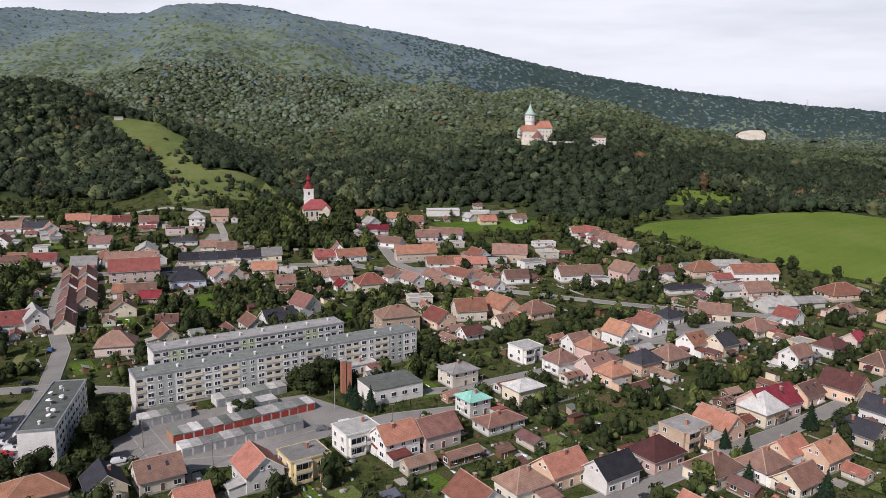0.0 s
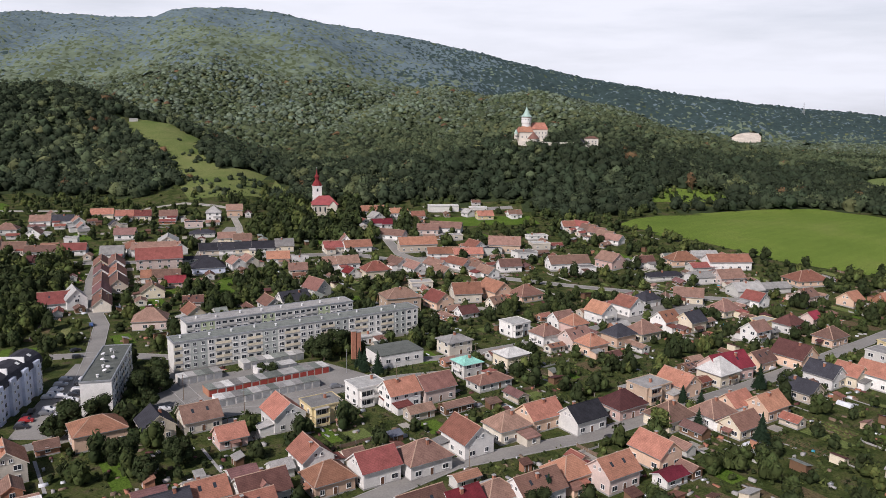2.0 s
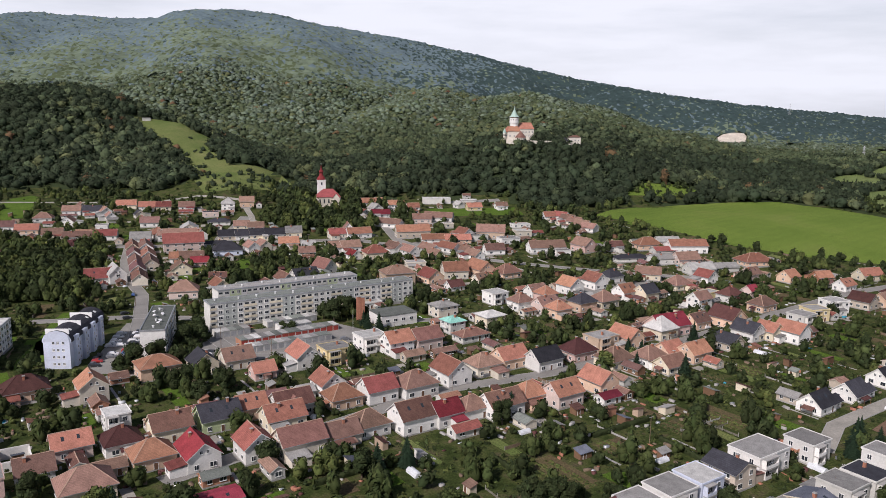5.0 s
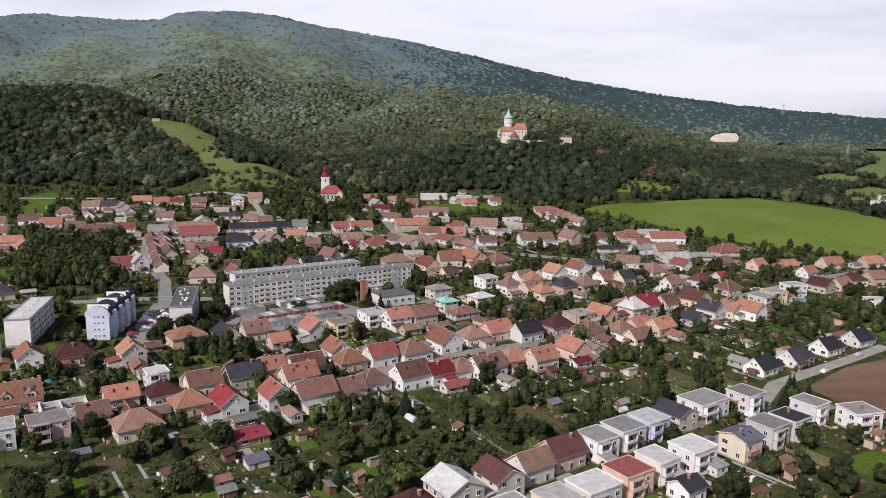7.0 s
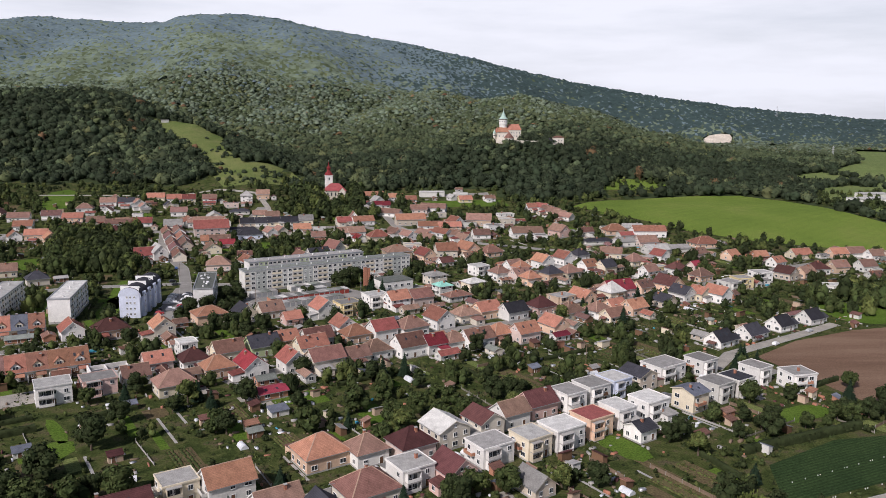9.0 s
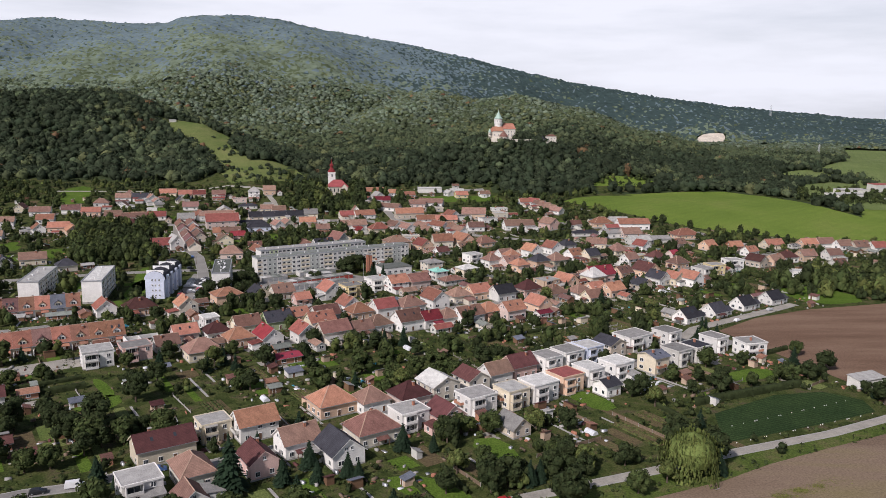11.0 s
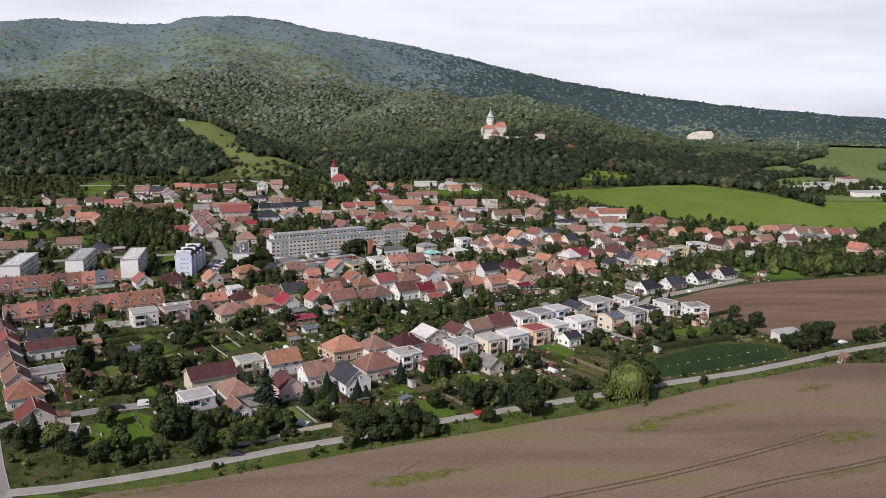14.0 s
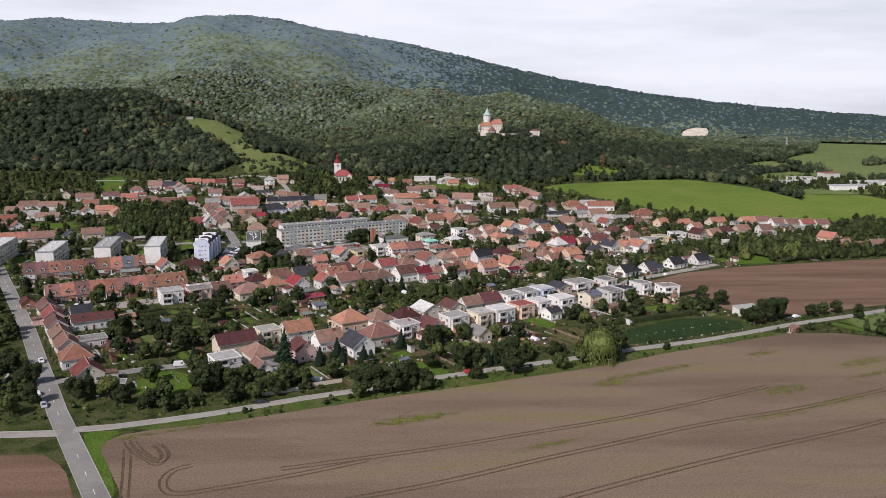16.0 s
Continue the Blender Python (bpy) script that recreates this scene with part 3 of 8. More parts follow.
    stand("slope_bushes", "scattered bushes and old fruit trees on the grassy slope", x, y, 4.0 * size, 4.2 * size, 2.2 * size, sphere_template(3, 7, -0.7), 0.2, 40, 0.17)
    canopy(rng, kinds)


def canopy(rng, kinds):
    """The far slopes: one uneven roof of crowns."""
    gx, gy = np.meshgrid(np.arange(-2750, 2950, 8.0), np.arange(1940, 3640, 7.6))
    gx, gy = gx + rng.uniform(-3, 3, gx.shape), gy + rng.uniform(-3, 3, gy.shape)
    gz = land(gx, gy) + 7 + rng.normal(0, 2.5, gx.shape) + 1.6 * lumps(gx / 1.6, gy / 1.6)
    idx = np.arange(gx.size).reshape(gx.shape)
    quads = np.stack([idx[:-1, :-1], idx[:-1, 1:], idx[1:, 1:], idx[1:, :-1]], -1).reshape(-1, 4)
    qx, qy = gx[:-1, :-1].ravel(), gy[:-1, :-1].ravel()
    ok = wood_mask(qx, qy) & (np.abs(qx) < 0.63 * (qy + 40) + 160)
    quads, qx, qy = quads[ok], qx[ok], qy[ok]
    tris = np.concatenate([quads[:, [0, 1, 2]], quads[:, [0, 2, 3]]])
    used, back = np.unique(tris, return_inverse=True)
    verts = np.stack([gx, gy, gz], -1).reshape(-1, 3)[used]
    tagged(new("mountain_wood", quick_mesh("mountain_wood", verts, back.reshape(-1, 3), FOREST, np.tile(kinds(qx, qy), 2))), "wood covering the distant mountain, haze blue in its leaf colour", "woods", kind="stuff")


build_ground()


# ---- builders ----
def base(name, x, y, yaw, label, category, group="", z=None):
    ob = new(name)
    ob.empty_display_size = 0.5
    ob.matrix_basis = pose(x, y, (height(x, y) if z is None else z), 0, 0, yaw)
    return tagged(ob, label, category, group)


def window_mesh(w, h):
    s = Solid()
    s.box(-w / 2, -0.10, 0, w / 2, 0.07, h, 0)
    s.f.pop(2), s.s.pop(2)
    for x0, z0, x1, z1 in ((-w / 2 + 0.09, 0.09, -0.05, h - 0.09), (0.05, 0.09, w / 2 - 0.09, h - 0.09)):
        s.poly([(x0, -0.075, z0), (x1, -0.075, z0), (x1, -0.075, z1), (x0, -0.075, z1)], 1)
    for x0, x1, z0, z1 in ((-w / 2, -w / 2 + 0.09, 0, h), (w / 2 - 0.09, w / 2, 0, h), (-0.05, 0.05, 0.09, h - 0.09), (-w / 2, w / 2, 0, 0.09), (-w / 2, w / 2, h - 0.09, h)):
        s.poly([(x0, -0.10, z0), (x1, -0.10, z0), (x1, -0.10, z1), (x0, -0.10, z1)], 0)
    s.box(-w / 2 - 0.06, -0.2, -0.07, w / 2 + 0.06, -0.02, 0, 0)
    return s.mesh("window", [FRAME_WHITE, GLASS])


WIN = {k: window_mesh(*k) for k in ((1.3, 1.4), (1.9, 1.4), (0.9, 1.0), (2.4, 1.5))}
DOOR = Solid().box(-0.5, -0.06, 0, 0.5, 0.05, 2.05, 0).box(-0.62, -0.10, 0, -0.5, 0.05, 2.15, 1).box(0.5, -0.10, 0, 0.62, 0.05, 2.15, 1).box(-0.62, -0.10, 2.05, 0.62, 0.05, 2.17, 1).mesh("door", [DOOR_WOOD, FRAME_WHITE])
CHIMNEY = Solid().box(-0.35, -0.35, 0, 0.35, 0.35, 1.7, 0).box(-0.45, -0.45, 1.7, 0.45, 0.45, 1.85, 1).mesh("chimney", [BRICK, CONCRETE])
GARAGE_DOOR = Solid().box(-1.2, -0.06, 0, 1.2, 0.04, 2.1).box(-1.2, -0.09, 1.0, 1.2, -0.06, 1.06).mesh("garage_door", [DOOR_WOOD])
DISH = Solid().prism(ring(8, 0.03), 0, 0.7).prism(ring(10, 0.45), 0.7, 0.78, top=0.8).mesh("dish", [PAINT["white"]])

FOOTPRINTS = []


def joined(name, items):
    """One mesh of many small ones (mesh, pose) that share their materials."""
    s = Solid()
    for me, m in items:
        at = len(s.v)
        s.v += [tuple(m @ v.co) for v in me.vertices]
        s.f += [tuple(at + i for i in q.vertices) for q in me.polygons]
        s.s += [q.material_index for q in me.polygons]
    return s.mesh(name, list(items[0][0].materials))


ROOF_WORDS = dict(mauve="mauve brown tiled", orange="orange tiled", clay="weathered clay tiled", pale="faded pinkish tiled", brown="brown tiled", red="red tiled", crimson="crimson sheet", maroon="dark maroon", dark="charcoal",
                  grey="grey", white="white", teal="teal green", felt="grey felt", slate="slate blue")
WALL_WORDS = dict(ivory="ivory", sand="sand coloured", blush="pale pink", white="white", cream="cream", yellow="yellow", pink="pink", grey="grey", tan="tan", peach="peach", brick="bare brick", blue="pale blue", green="pale green", wood="wooden")
SHAPE_WORDS = dict(G="gabled", H="hipped", F="flat", S="shallow")


def house(x, y, yaw, w, d, eaves, shape, roof, wall, pitch=38, dormer=0, chimney=1, name="house", ends=0.55, annex=None):
    """A house: w along the ridge, d across it, eaves height; shape G gabled, H hipped, F flat."""
    FOOTPRINTS.append((x, y, yaw, w, d))
    k = len(FOOTPRINTS)
    rnd = random.Random(k)
    if wall == "white" and rnd.random() < 0.32:
        wall = rnd.choice(("ivory", "ivory", "sand", "blush", "cream"))
    if y > 600 and eaves < 5:
        eaves *= 0.88
    far = []

    def pane(me, m, under=None):
        """A window; those of the distant houses, a few centimetres of arc wide, are joined."""
        if y > 520:
            far.append((me, m))
        else:
            child("window", me, under or h, m)

    label = "%s rendered house with a %s %s roof" % (WALL_WORDS[wall], SHAPE_WORDS[shape], ROOF_WORDS[roof])
    if shape == "F":
        label = "%s flat-roofed cube house with a %s roof" % (WALL_WORDS[wall], ROOF_WORDS[roof])
    if name == "outbuilding":
        label = "low %s outbuilding with a %s roof" % (WALL_WORDS[wall], ROOF_WORDS[roof])
    h = base(name, x, y, yaw, label, "outbuilding" if name == "outbuilding" else "house", "garden outbuildings" if name == "outbuilding" else "village houses")
    rise = d / 2 * math.tan(radians(pitch))
    a, b = w / 2, d / 2
    s = Solid()
    if shape == "G":
        s.poly([(-a, -b, -0.6), (a, -b, -0.6), (a, -b, eaves), (-a, -b, eaves)])
        s.poly([(a, b, -0.6), (-a, b, -0.6), (-a, b, eaves), (a, b, eaves)])
        for q in (1, -1):
            s.poly([(q * a, -q * b, -0.6), (q * a, q * b, -0.6), (q * a, q * b, eaves), (q * a, 0, eaves + rise), (q * a, -q * b, eaves)])
    else:
        s.box(-a, -b, -0.6, a, b, eaves)
    s.box(-a - 0.06, -b - 0.06, -0.6, a + 0.06, b + 0.06, 0.45, 1)
    child("wall", s.mesh("wall", [WALL[wall], CONCRETE]), h)
    r, o, t = Solid(), 0.55, 0.24
    if shape == "G":
        drop = o * math.tan(radians(pitch))
        prof = [(-b - o, eaves - drop), (-b - o, eaves - drop + t), (0, eaves + rise + t * 1.25), (b + o, eaves - drop + t), (b + o, eaves - drop), (0, eaves + rise)]
        for q in (-a - ends, a + ends):
            r.v += [(q, py, pz) for py, pz in prof]
        r.f += [tuple(range(6)), tuple(range(11, 5, -1))] + [(i, 6 + i, 6 + (i + 1) % 6, (i + 1) % 6) for i in range(6)]
        r.s += [2, 2] + [1, 0, 0, 1, 2, 2]
        r.f = [f[::-1] for f in r.f]
    elif shape == "H":
        drop = o * math.tan(radians(pitch))
        A, B, z0, z1, q = a + o, b + o, eaves - drop + t, eaves + rise + t, max(0.3, a - b)
        if a >= b:
            e0, e1 = (-q, 0, z1), (q, 0, z1)
        else:
            z1 = eaves + a * math.tan(radians(pitch)) + t
            e0, e1 = (0, -(b - a) - 0.3, z1), (0, b - a + 0.3, z1)
        c = [(-A, -B, z0), (A, -B, z0), (A, B, z0), (-A, B, z0)]
        r.v += c + [(p[0], p[1], p[2] - t) for p in c] + [e0, e1]
        r.f += [(0, 1, 9, 8), (2, 3, 8, 9), (1, 2, 9), (3, 0, 8)] if a >= b else [(0, 1, 8), (1, 2, 9, 8), (2, 3, 9), (3, 0, 8, 9)]
        r.s += [0] * 4
        r.f += [(7, 6, 5, 4)] + [(4 + i, 4 + (i + 1) % 4, (i + 1) % 4, i) for i in range(4)]
        r.s += [2] + [1] * 4
    else:
        A, B, z = a + 0.25, b + 0.25, eaves
        rims = [[(sx * (A - i), sy * (B - i), zz) for sx, sy in ((-1, -1), (1, -1), (1, 1), (-1, 1))] for i, zz in ((0, z), (0, z + 0.5), (0.22, z + 0.5), (0.22, z + 0.32))]
        for lo, hi in zip(rims, rims[1:]):
            k = len(r.v)
            r.v += lo + hi if k == 0 else hi
            lo_k, hi_k = (0, 4) if k == 0 else (k - 4, k)
            r.f += [(lo_k + i, lo_k + (i + 1) % 4, hi_k + (i + 1) % 4, hi_k + i) for i in range(4)]
            r.s += [2] * 4
        r.f += [(12, 13, 14, 15), (3, 2, 1, 0)]
        r.s += [0, 2]
    lines = []
    if shape == "G":
        lines = [((-a - ends, 0, eaves + rise + t * 1.25), (a + ends, 0, eaves + rise + t * 1.25))]
    elif shape == "H":
        lines = [(e0, e1)] + ([(c[0], e0), (c[3], e0), (c[1], e1), (c[2], e1)] if a >= b else [(c[0], e0), (c[1], e0), (c[2], e1), (c[3], e1)])
    for p, q in lines:
        p, q = Vector(p), Vector(q)
        side, i = Vector((-(q - p).y, (q - p).x, 0)).normalized() * 0.17, len(r.v)
        r.v += [tuple(e + k) for e in (p, q) for k in (-side, Vector((0, 0, 0.13)), side)]
        r.f += [(i, i + 1, i + 4, i + 3)[::-1], (i + 1, i + 2, i + 5, i + 4)[::-1]]
        r.s += [3, 3]
    child("roof", r.mesh("roof", [ROOF[roof], METAL, WALL[wall], RIDGE if roof in ("orange", "pale", "brown", "clay", "red") else ROOF[roof]]), h)
    floors = max(1, int((eaves + 0.3) / 2.8))
    small, wide = WIN[(1.3, 1.4)], WIN[(1.9, 1.4)]
    for side, span, off in ((0, w, b), (180, w, b), (90, d, a), (270, d, a)):
        n = max(1, int(span / (3.4 if y < 620 else 4.6)))
        for fl in range(floors):
            for i in range(n):
                u = (i + 0.5) / n * span - span / 2
                if fl == 0 and side == 0 and i == n // 2 and n > 1 and y < 640:
                    child("door", DOOR, h, pose(0, 0, 0, 0, 0, side) @ pose(u, -off, 0.3))
                elif rnd.random() < (0.92 if math.sin(radians(yaw + side - 90)) < 0.35 else 0.10):
                    pane(wide if rnd.random() < 0.3 else small, pose(0, 0, 0, 0, 0, side) @ pose(u, -off, 1.1 + 2.8 * fl))
        if shape == "G" and side in (90, 270) and rise > 2.6:
            for u in ((-0.9, 0.9) if rise > 3.4 else (0,)):
                pane(WIN[(0.9, 1.0)], pose(0, 0, 0, 0, 0, side) @ pose(u, -off, eaves + 0.7))
    if chimney and rnd.random() < (0.75 if shape != "F" else 0.3):
        cx, cy = rnd.uniform(-0.3, 0.3) * w, rnd.uniform(0.05, 0.16) * d * rnd.choice((-1, 1))
        zc = eaves + 0.1 if shape == "F" else eaves + rise - abs(cy) * math.tan(radians(pitch)) - 0.35
        child("chimney", CHIMNEY, h, pose(cx if shape != "H" else cx * 0.3, cy, zc))
    for i in range(dormer):
        u = (i + 0.5) / dormer * w - w / 2
        g, z0, dy = Solid(), eaves + 0.5, -b + 0.7
        wide = 1.5 if name == "row_home" else 0.9
        g.box(u - wide, dy, z0 - 0.3, u + wide, 0, z0 + 1.3, 0)
        g.poly([(u - wide, dy, z0 + 1.3), (u + wide, dy, z0 + 1.3), (u, dy, z0 + 1.1 + wide)])
        g.slab((u - wide - 0.35, dy - 0.3, z0 + 1.15), (u, dy - 0.3, z0 + 1.25 + wide), (u, 0, z0 + 1.25 + wide), (u - wide - 0.35, 0, z0 + 1.15), 0.14, 1)
        g.slab((u, dy - 0.3, z0 + 1.25 + wide), (u + wide + 0.35, dy - 0.3, z0 + 1.15), (u + wide + 0.35, 0, z0 + 1.15), (u, 0, z0 + 1.25 + wide), 0.14, 1)
        dm = child("dormer", g.mesh("dormer", [WALL[wall], ROOF[roof]]), h)
        child("window", WIN[(1.9, 1.4) if wide > 1 else (0.9, 1.0)], dm, pose(u, dy, z0 + (0.0 if wide > 1 else 0.2)))
    if y < 640 and rnd.random() < 0.25 and shape == "G":
        for q in (-0.22, 0.18):
            yy = b * 0.45
            zz = eaves + (b - yy) * math.tan(radians(pitch)) + t + 0.06
            dz = 0.55 * math.tan(radians(pitch))
            child("skylight", Solid().slab((q * w - 0.4, -yy - 0.55, zz - dz), (q * w + 0.4, -yy - 0.55, zz - dz), (q * w + 0.4, -yy + 0.55, zz + dz), (q * w - 0.4, -yy + 0.55, zz + dz), 0.1).mesh("skylight", [GLASS]), h)
    if y < 620 and name == "house" and rnd.random() < 0.55:
        side, u0, deep = rnd.choice((0, 0, 90, 270)), rnd.uniform(-0.25, 0.25), rnd.uniform(1.6, 2.8)
        span, off = (w, b) if side == 0 else (d, a)
        pw, u0, s = rnd.uniform(2.5, min(5.0, span * 0.6)), u0 * span * 0.6, Solid()
        if eaves > 4.9:
            s.box(u0 - pw / 2, -off - 1.3, 2.75, u0 + pw / 2, -off, 2.95, 0).box(u0 - pw / 2, -off - 1.3, 2.95, u0 + pw / 2, -off - 1.22, 3.9, 1)
            s.box(u0 - pw / 2, -off - 1.22, 2.95, u0 - pw / 2 + 0.08, -off, 3.9, 1).box(u0 + pw / 2 - 0.08, -off - 1.22, 2.95, u0 + pw / 2, -off, 3.9, 1)
            child("balcony", s.mesh("balcony", [CONCRETE, WALL[rnd.choice(("wood", "white", "brick", "grey"))]]), h, pose(0, 0, 0, 0, 0, side))
        else:
            s.slab((u0 - pw / 2, -off - deep, 2.25), (u0 + pw / 2, -off - deep, 2.25), (u0 + pw / 2, -off, 2.85), (u0 - pw / 2, -off, 2.85), 0.12, 0)
            for q in (u0 - pw / 2 + 0.15, u0 + pw / 2 - 0.15):
                s.box(q - 0.07, -off - deep + 0.1, -0.2, q + 0.07, -off - deep + 0.24, 2.2, 1)
            child("porch", s.mesh("porch", [ROOF[rnd.choice((roof, "felt", "brown", "maroon"))], WALL["wood"]]), h, pose(0, 0, 0, 0, 0, side))
    if annex is None:
        annex = name == "house" and w < 15 and rnd.random() < (0.6 if y < 600 else 0.8)
    if annex:
        q, aw, ad, ah = rnd.choice((-1, 1)), rnd.uniform(3.5, 6), rnd.uniform(3, 5), rnd.uniform(2.4, 2.9)
        u, back = q * (a - aw / 2 - 0.3), rnd.choice((-1, 1, 1))
        y0, y1 = back * b, back * (b + ad)
        child("annex", Solid().box(u - aw / 2, min(y0, y1), -0.4, u + aw / 2, max(y0, y1), ah).mesh("annex", [WALL[wall]]), h, label="low rendered annex")
        hi, lo = ah + 0.75, ah + 0.12
        p = [(u - aw / 2 - 0.25, y1 + back * 0.3, lo), (u + aw / 2 + 0.25, y1 + back * 0.3, lo), (u + aw / 2 + 0.25, y0, hi), (u - aw / 2 - 0.25, y0, hi)]
        child("annex_roof", Solid().slab(*(p if back < 0 else p[::-1]), 0.16).mesh("annex_roof", [ROOF[rnd.choice((roof, "grey", "grey", "brown", "red"))]]), h)
        pane(small, (pose(0, 0, 0) if back < 0 else pose(0, 0, 0, 0, 0, 180)) @ pose(u if back < 0 else -u, -(b + ad), 0.9))
    if shape == "F" and y < 620 and eaves > 5:
        side = max((0, 90, 180, 270), key=lambda q: math.cos(radians(yaw + q - 90 + 58)))
        span, off = (w, b) if side in (0, 180) else (d, a)
        pw = span * 0.42
        for fl in range(2):
            u0, z0 = span * 0.22 * (1 if k % 2 else -1), 0.3 + 2.9 * fl
            s = Solid().box(u0 - pw / 2, -off - 1.4, z0 - 0.12, u0 + pw / 2, -off - 0.01, z0 + 0.06, 0).box(u0 - pw / 2, -off - 1.4, z0 + 0.06, u0 + pw / 2, -off - 1.3, z0 + 0.95, 1)
            for q in (u0 - pw / 2, u0 + pw / 2 - 0.14):
                s.box(q, -off - 1.3, z0 + 0.06, q + 0.14, -off - 0.01, z0 + 2.75, 1)
            s.box(u0 - pw / 2, -off - 1.4, z0 + 2.55, u0 + pw / 2, -off - 0.01, z0 + 2.76, 0)
            lg = child("loggia", s.mesh("loggia", [CONCRETE, WALL[wall]]), h, pose(0, 0, 0, 0, 0, side))
            child("balcony_door", WIN[(2.4, 1.5)], lg, pose(u0, -off - 0.02, z0 + 0.1) @ Matrix.Diagonal((min(1.4, pw / 2.7), 1, 1.5, 1)))
    if far:
        tagged(child("glazing", joined("glazing", far), h), kind="stuff")
    return h


def shed(x, y, yaw, w, d, hgt, roof, wall, label="", name="shed"):
    FOOTPRINTS.append((x, y, yaw, w, d))
    s = base(name, x, y, yaw, label or "small %s garden shed with a sloping %s roof" % (WALL_WORDS[wall], ROOF_WORDS[roof]), name.replace("_", " "), "garden sheds")
    a, b = w / 2, d / 2
    body = Solid()
    body.poly([(-a, -b, -0.3), (a, -b, -0.3), (a, -b, hgt), (-a, -b, hgt)]).poly([(a, b, -0.3), (-a, b, -0.3), (-a, b, hgt + 0.7), (a, b, hgt + 0.7)])
    body.poly([(a, -b, -0.3), (a, b, -0.3), (a, b, hgt + 0.7), (a, -b, hgt)]).poly([(-a, b, -0.3), (-a, -b, -0.3), (-a, -b, hgt), (-a, b, hgt + 0.7)])
    child("wall", body.mesh("wall", [WALL[wall]]), s)
    k = 0.7 / d
    child("roof", Solid().slab((-a - 0.3, -b - 0.3, hgt - 0.3 * k + 0.14), (a + 0.3, -b - 0.3, hgt - 0.3 * k + 0.14), (a + 0.3, b + 0.3, hgt + 0.7 + 0.3 * k + 0.14), (-a - 0.3, b + 0.3, hgt + 0.7 + 0.3 * k + 0.14), 0.14).mesh("roof", [ROOF[roof]]), s)
    if y < 520:
        child("door", DOOR, s, pose(-a * 0.3, -b, 0) @ Matrix.Diagonal((1, 1, min(1, (hgt - 0.1) / 2.2), 1)))
    return s


# ---- fields and roads ----
drape("meadow", GREEN_FIELD, MEADOW, 0.10, "wide bright green meadow sloping up to the woods", "field")
drape("clearing", SMALL_FIELD, MEADOW, 0.10, "small green clearing at the edge of the wood", "field")
drape("ski_slope", SKI_TOP, HAY, 0.25, "mown grassy slope between the woods", "slope", step=10)
drape("orchard_slope", ORCHARD, HAY, 0.25, "rough grassy slope with scattered old trees", "slope", step=10)
drape("foot_meadow", SKI_FOOT, HAY, 0.25, "grassy meadow at the foot of the wooded hill", "slope", step=10)
FIELD_EDGE = [(-75.3, 188), (-82.4, 200.2), (-86, 205.8), (-87.2, 210.4), (-86.4, 213.5), (-83.5, 217.4), (-75.6, 221), (-62.2, 224.4), (-50.3, 227.5), (-36.7, 233), (-9.2, 243.5), (10.7, 250.5), (31.8, 257.8), (49.8, 264.5), (71, 272), (91.2, 280), (108.7, 289.5), (134.5, 300.5), (165.6, 312.9), (182.1, 319), (203, 318.5), (222, 311)]
LANE = [(-99.6, 221.7), (-88.2, 223.7), (-72.2, 228.7), (-58.1, 233.8), (-31, 246), (-10.5, 253.5), (15.5, 264.8), (35.6, 272.4), (69.3, 284.5), (104, 298), (138, 309.5), (164, 321), (189.3, 333), (210.3, 341), (228, 347.5), (252.5, 358), (330, 390), (520, 450)]
drape("ploughed_field", FIELD_EDGE + [(330, 290), (620, 240), (620, 120), (300, -260), (140, -160), (72, -55), (7, 54), (-33, 118), (-69.5, 178)], SOIL, 0.06, "bare ploughed field of pale brown soil", "field")
drape("red_field", [(150, 424), (178, 446), (213, 462), (260, 474), (344, 494), (640, 560), (700, 500), (330, 386), (262, 370), (205, 350), (172, 354)], SOIL_RED, 0.06, "tilled field of reddish brown soil", "field")
drape("corner_field", [(-330, 206), (-130, 206), (-113, 204.5), (-101.4, 204.7), (-94.6, 198.6), (-90, 192.9), (-83, 179.7), (-63, 142), (-24, 72), (-160, 20), (-330, 60)], SOIL_RED, 0.06, "tilled field of reddish brown soil beside the road", "field")
drape("crop_field", [(101, 303.5), (107.6, 326.5), (136.4, 343), (156, 346), (166, 337.6), (164, 327), (141.5, 317.8)], CROP, 0.12, "dark green vegetable plot inside a low fence", "field")
drape("verge", FIELD_EDGE[6:20] + [(x, y - 1.0) for x, y in LANE[11:0:-1]], VERGE, 0.078, "rough green verge between the lane and the field", "grass")
drape("east_field", [(219, 326), (221.5, 343), (252, 355), (330, 387), (520, 446), (620, 300), (330, 300), (229, 321)], PASTURE, 0.07, "bright green field beside the lane", "field")


def weed_patch(cx, cy, rx, ry, n, seed):
    """Low yellow green weeds, thinning out from the middle."""
    rng, n = np.random.default_rng(seed), 3 * n
    u, v = rng.normal(0, rx * 0.55, n), rng.normal(0, ry * 0.6, n)
    x, y = cx + 0.94 * u - 0.34 * v, cy + 0.34 * u + 0.94 * v
    keep = np.sin(x * 0.9 + seed) + np.sin(y * 1.7 + x * 0.3) + rng.normal(0, 0.7, n) > -0.4
    x, y = x[keep], y[keep]
    m, q = len(x), rng.uniform(0.07, 0.26, (len(x), 1, 1))
    tri = np.stack([x, y, np.full(m, 0.16)], -1)[:, None] + rng.normal(0, 1, (m, 3, 3)) * q * np.array([1, 0.8, 0.12])
    name = "weed_patch"
    tagged(new(name, quick_mesh(name, tri.reshape(-1, 3), np.arange(m * 3).reshape(-1, 3), WEED)), "thin patch of yellow green weeds in the bare field", "weeds", kind="stuff")


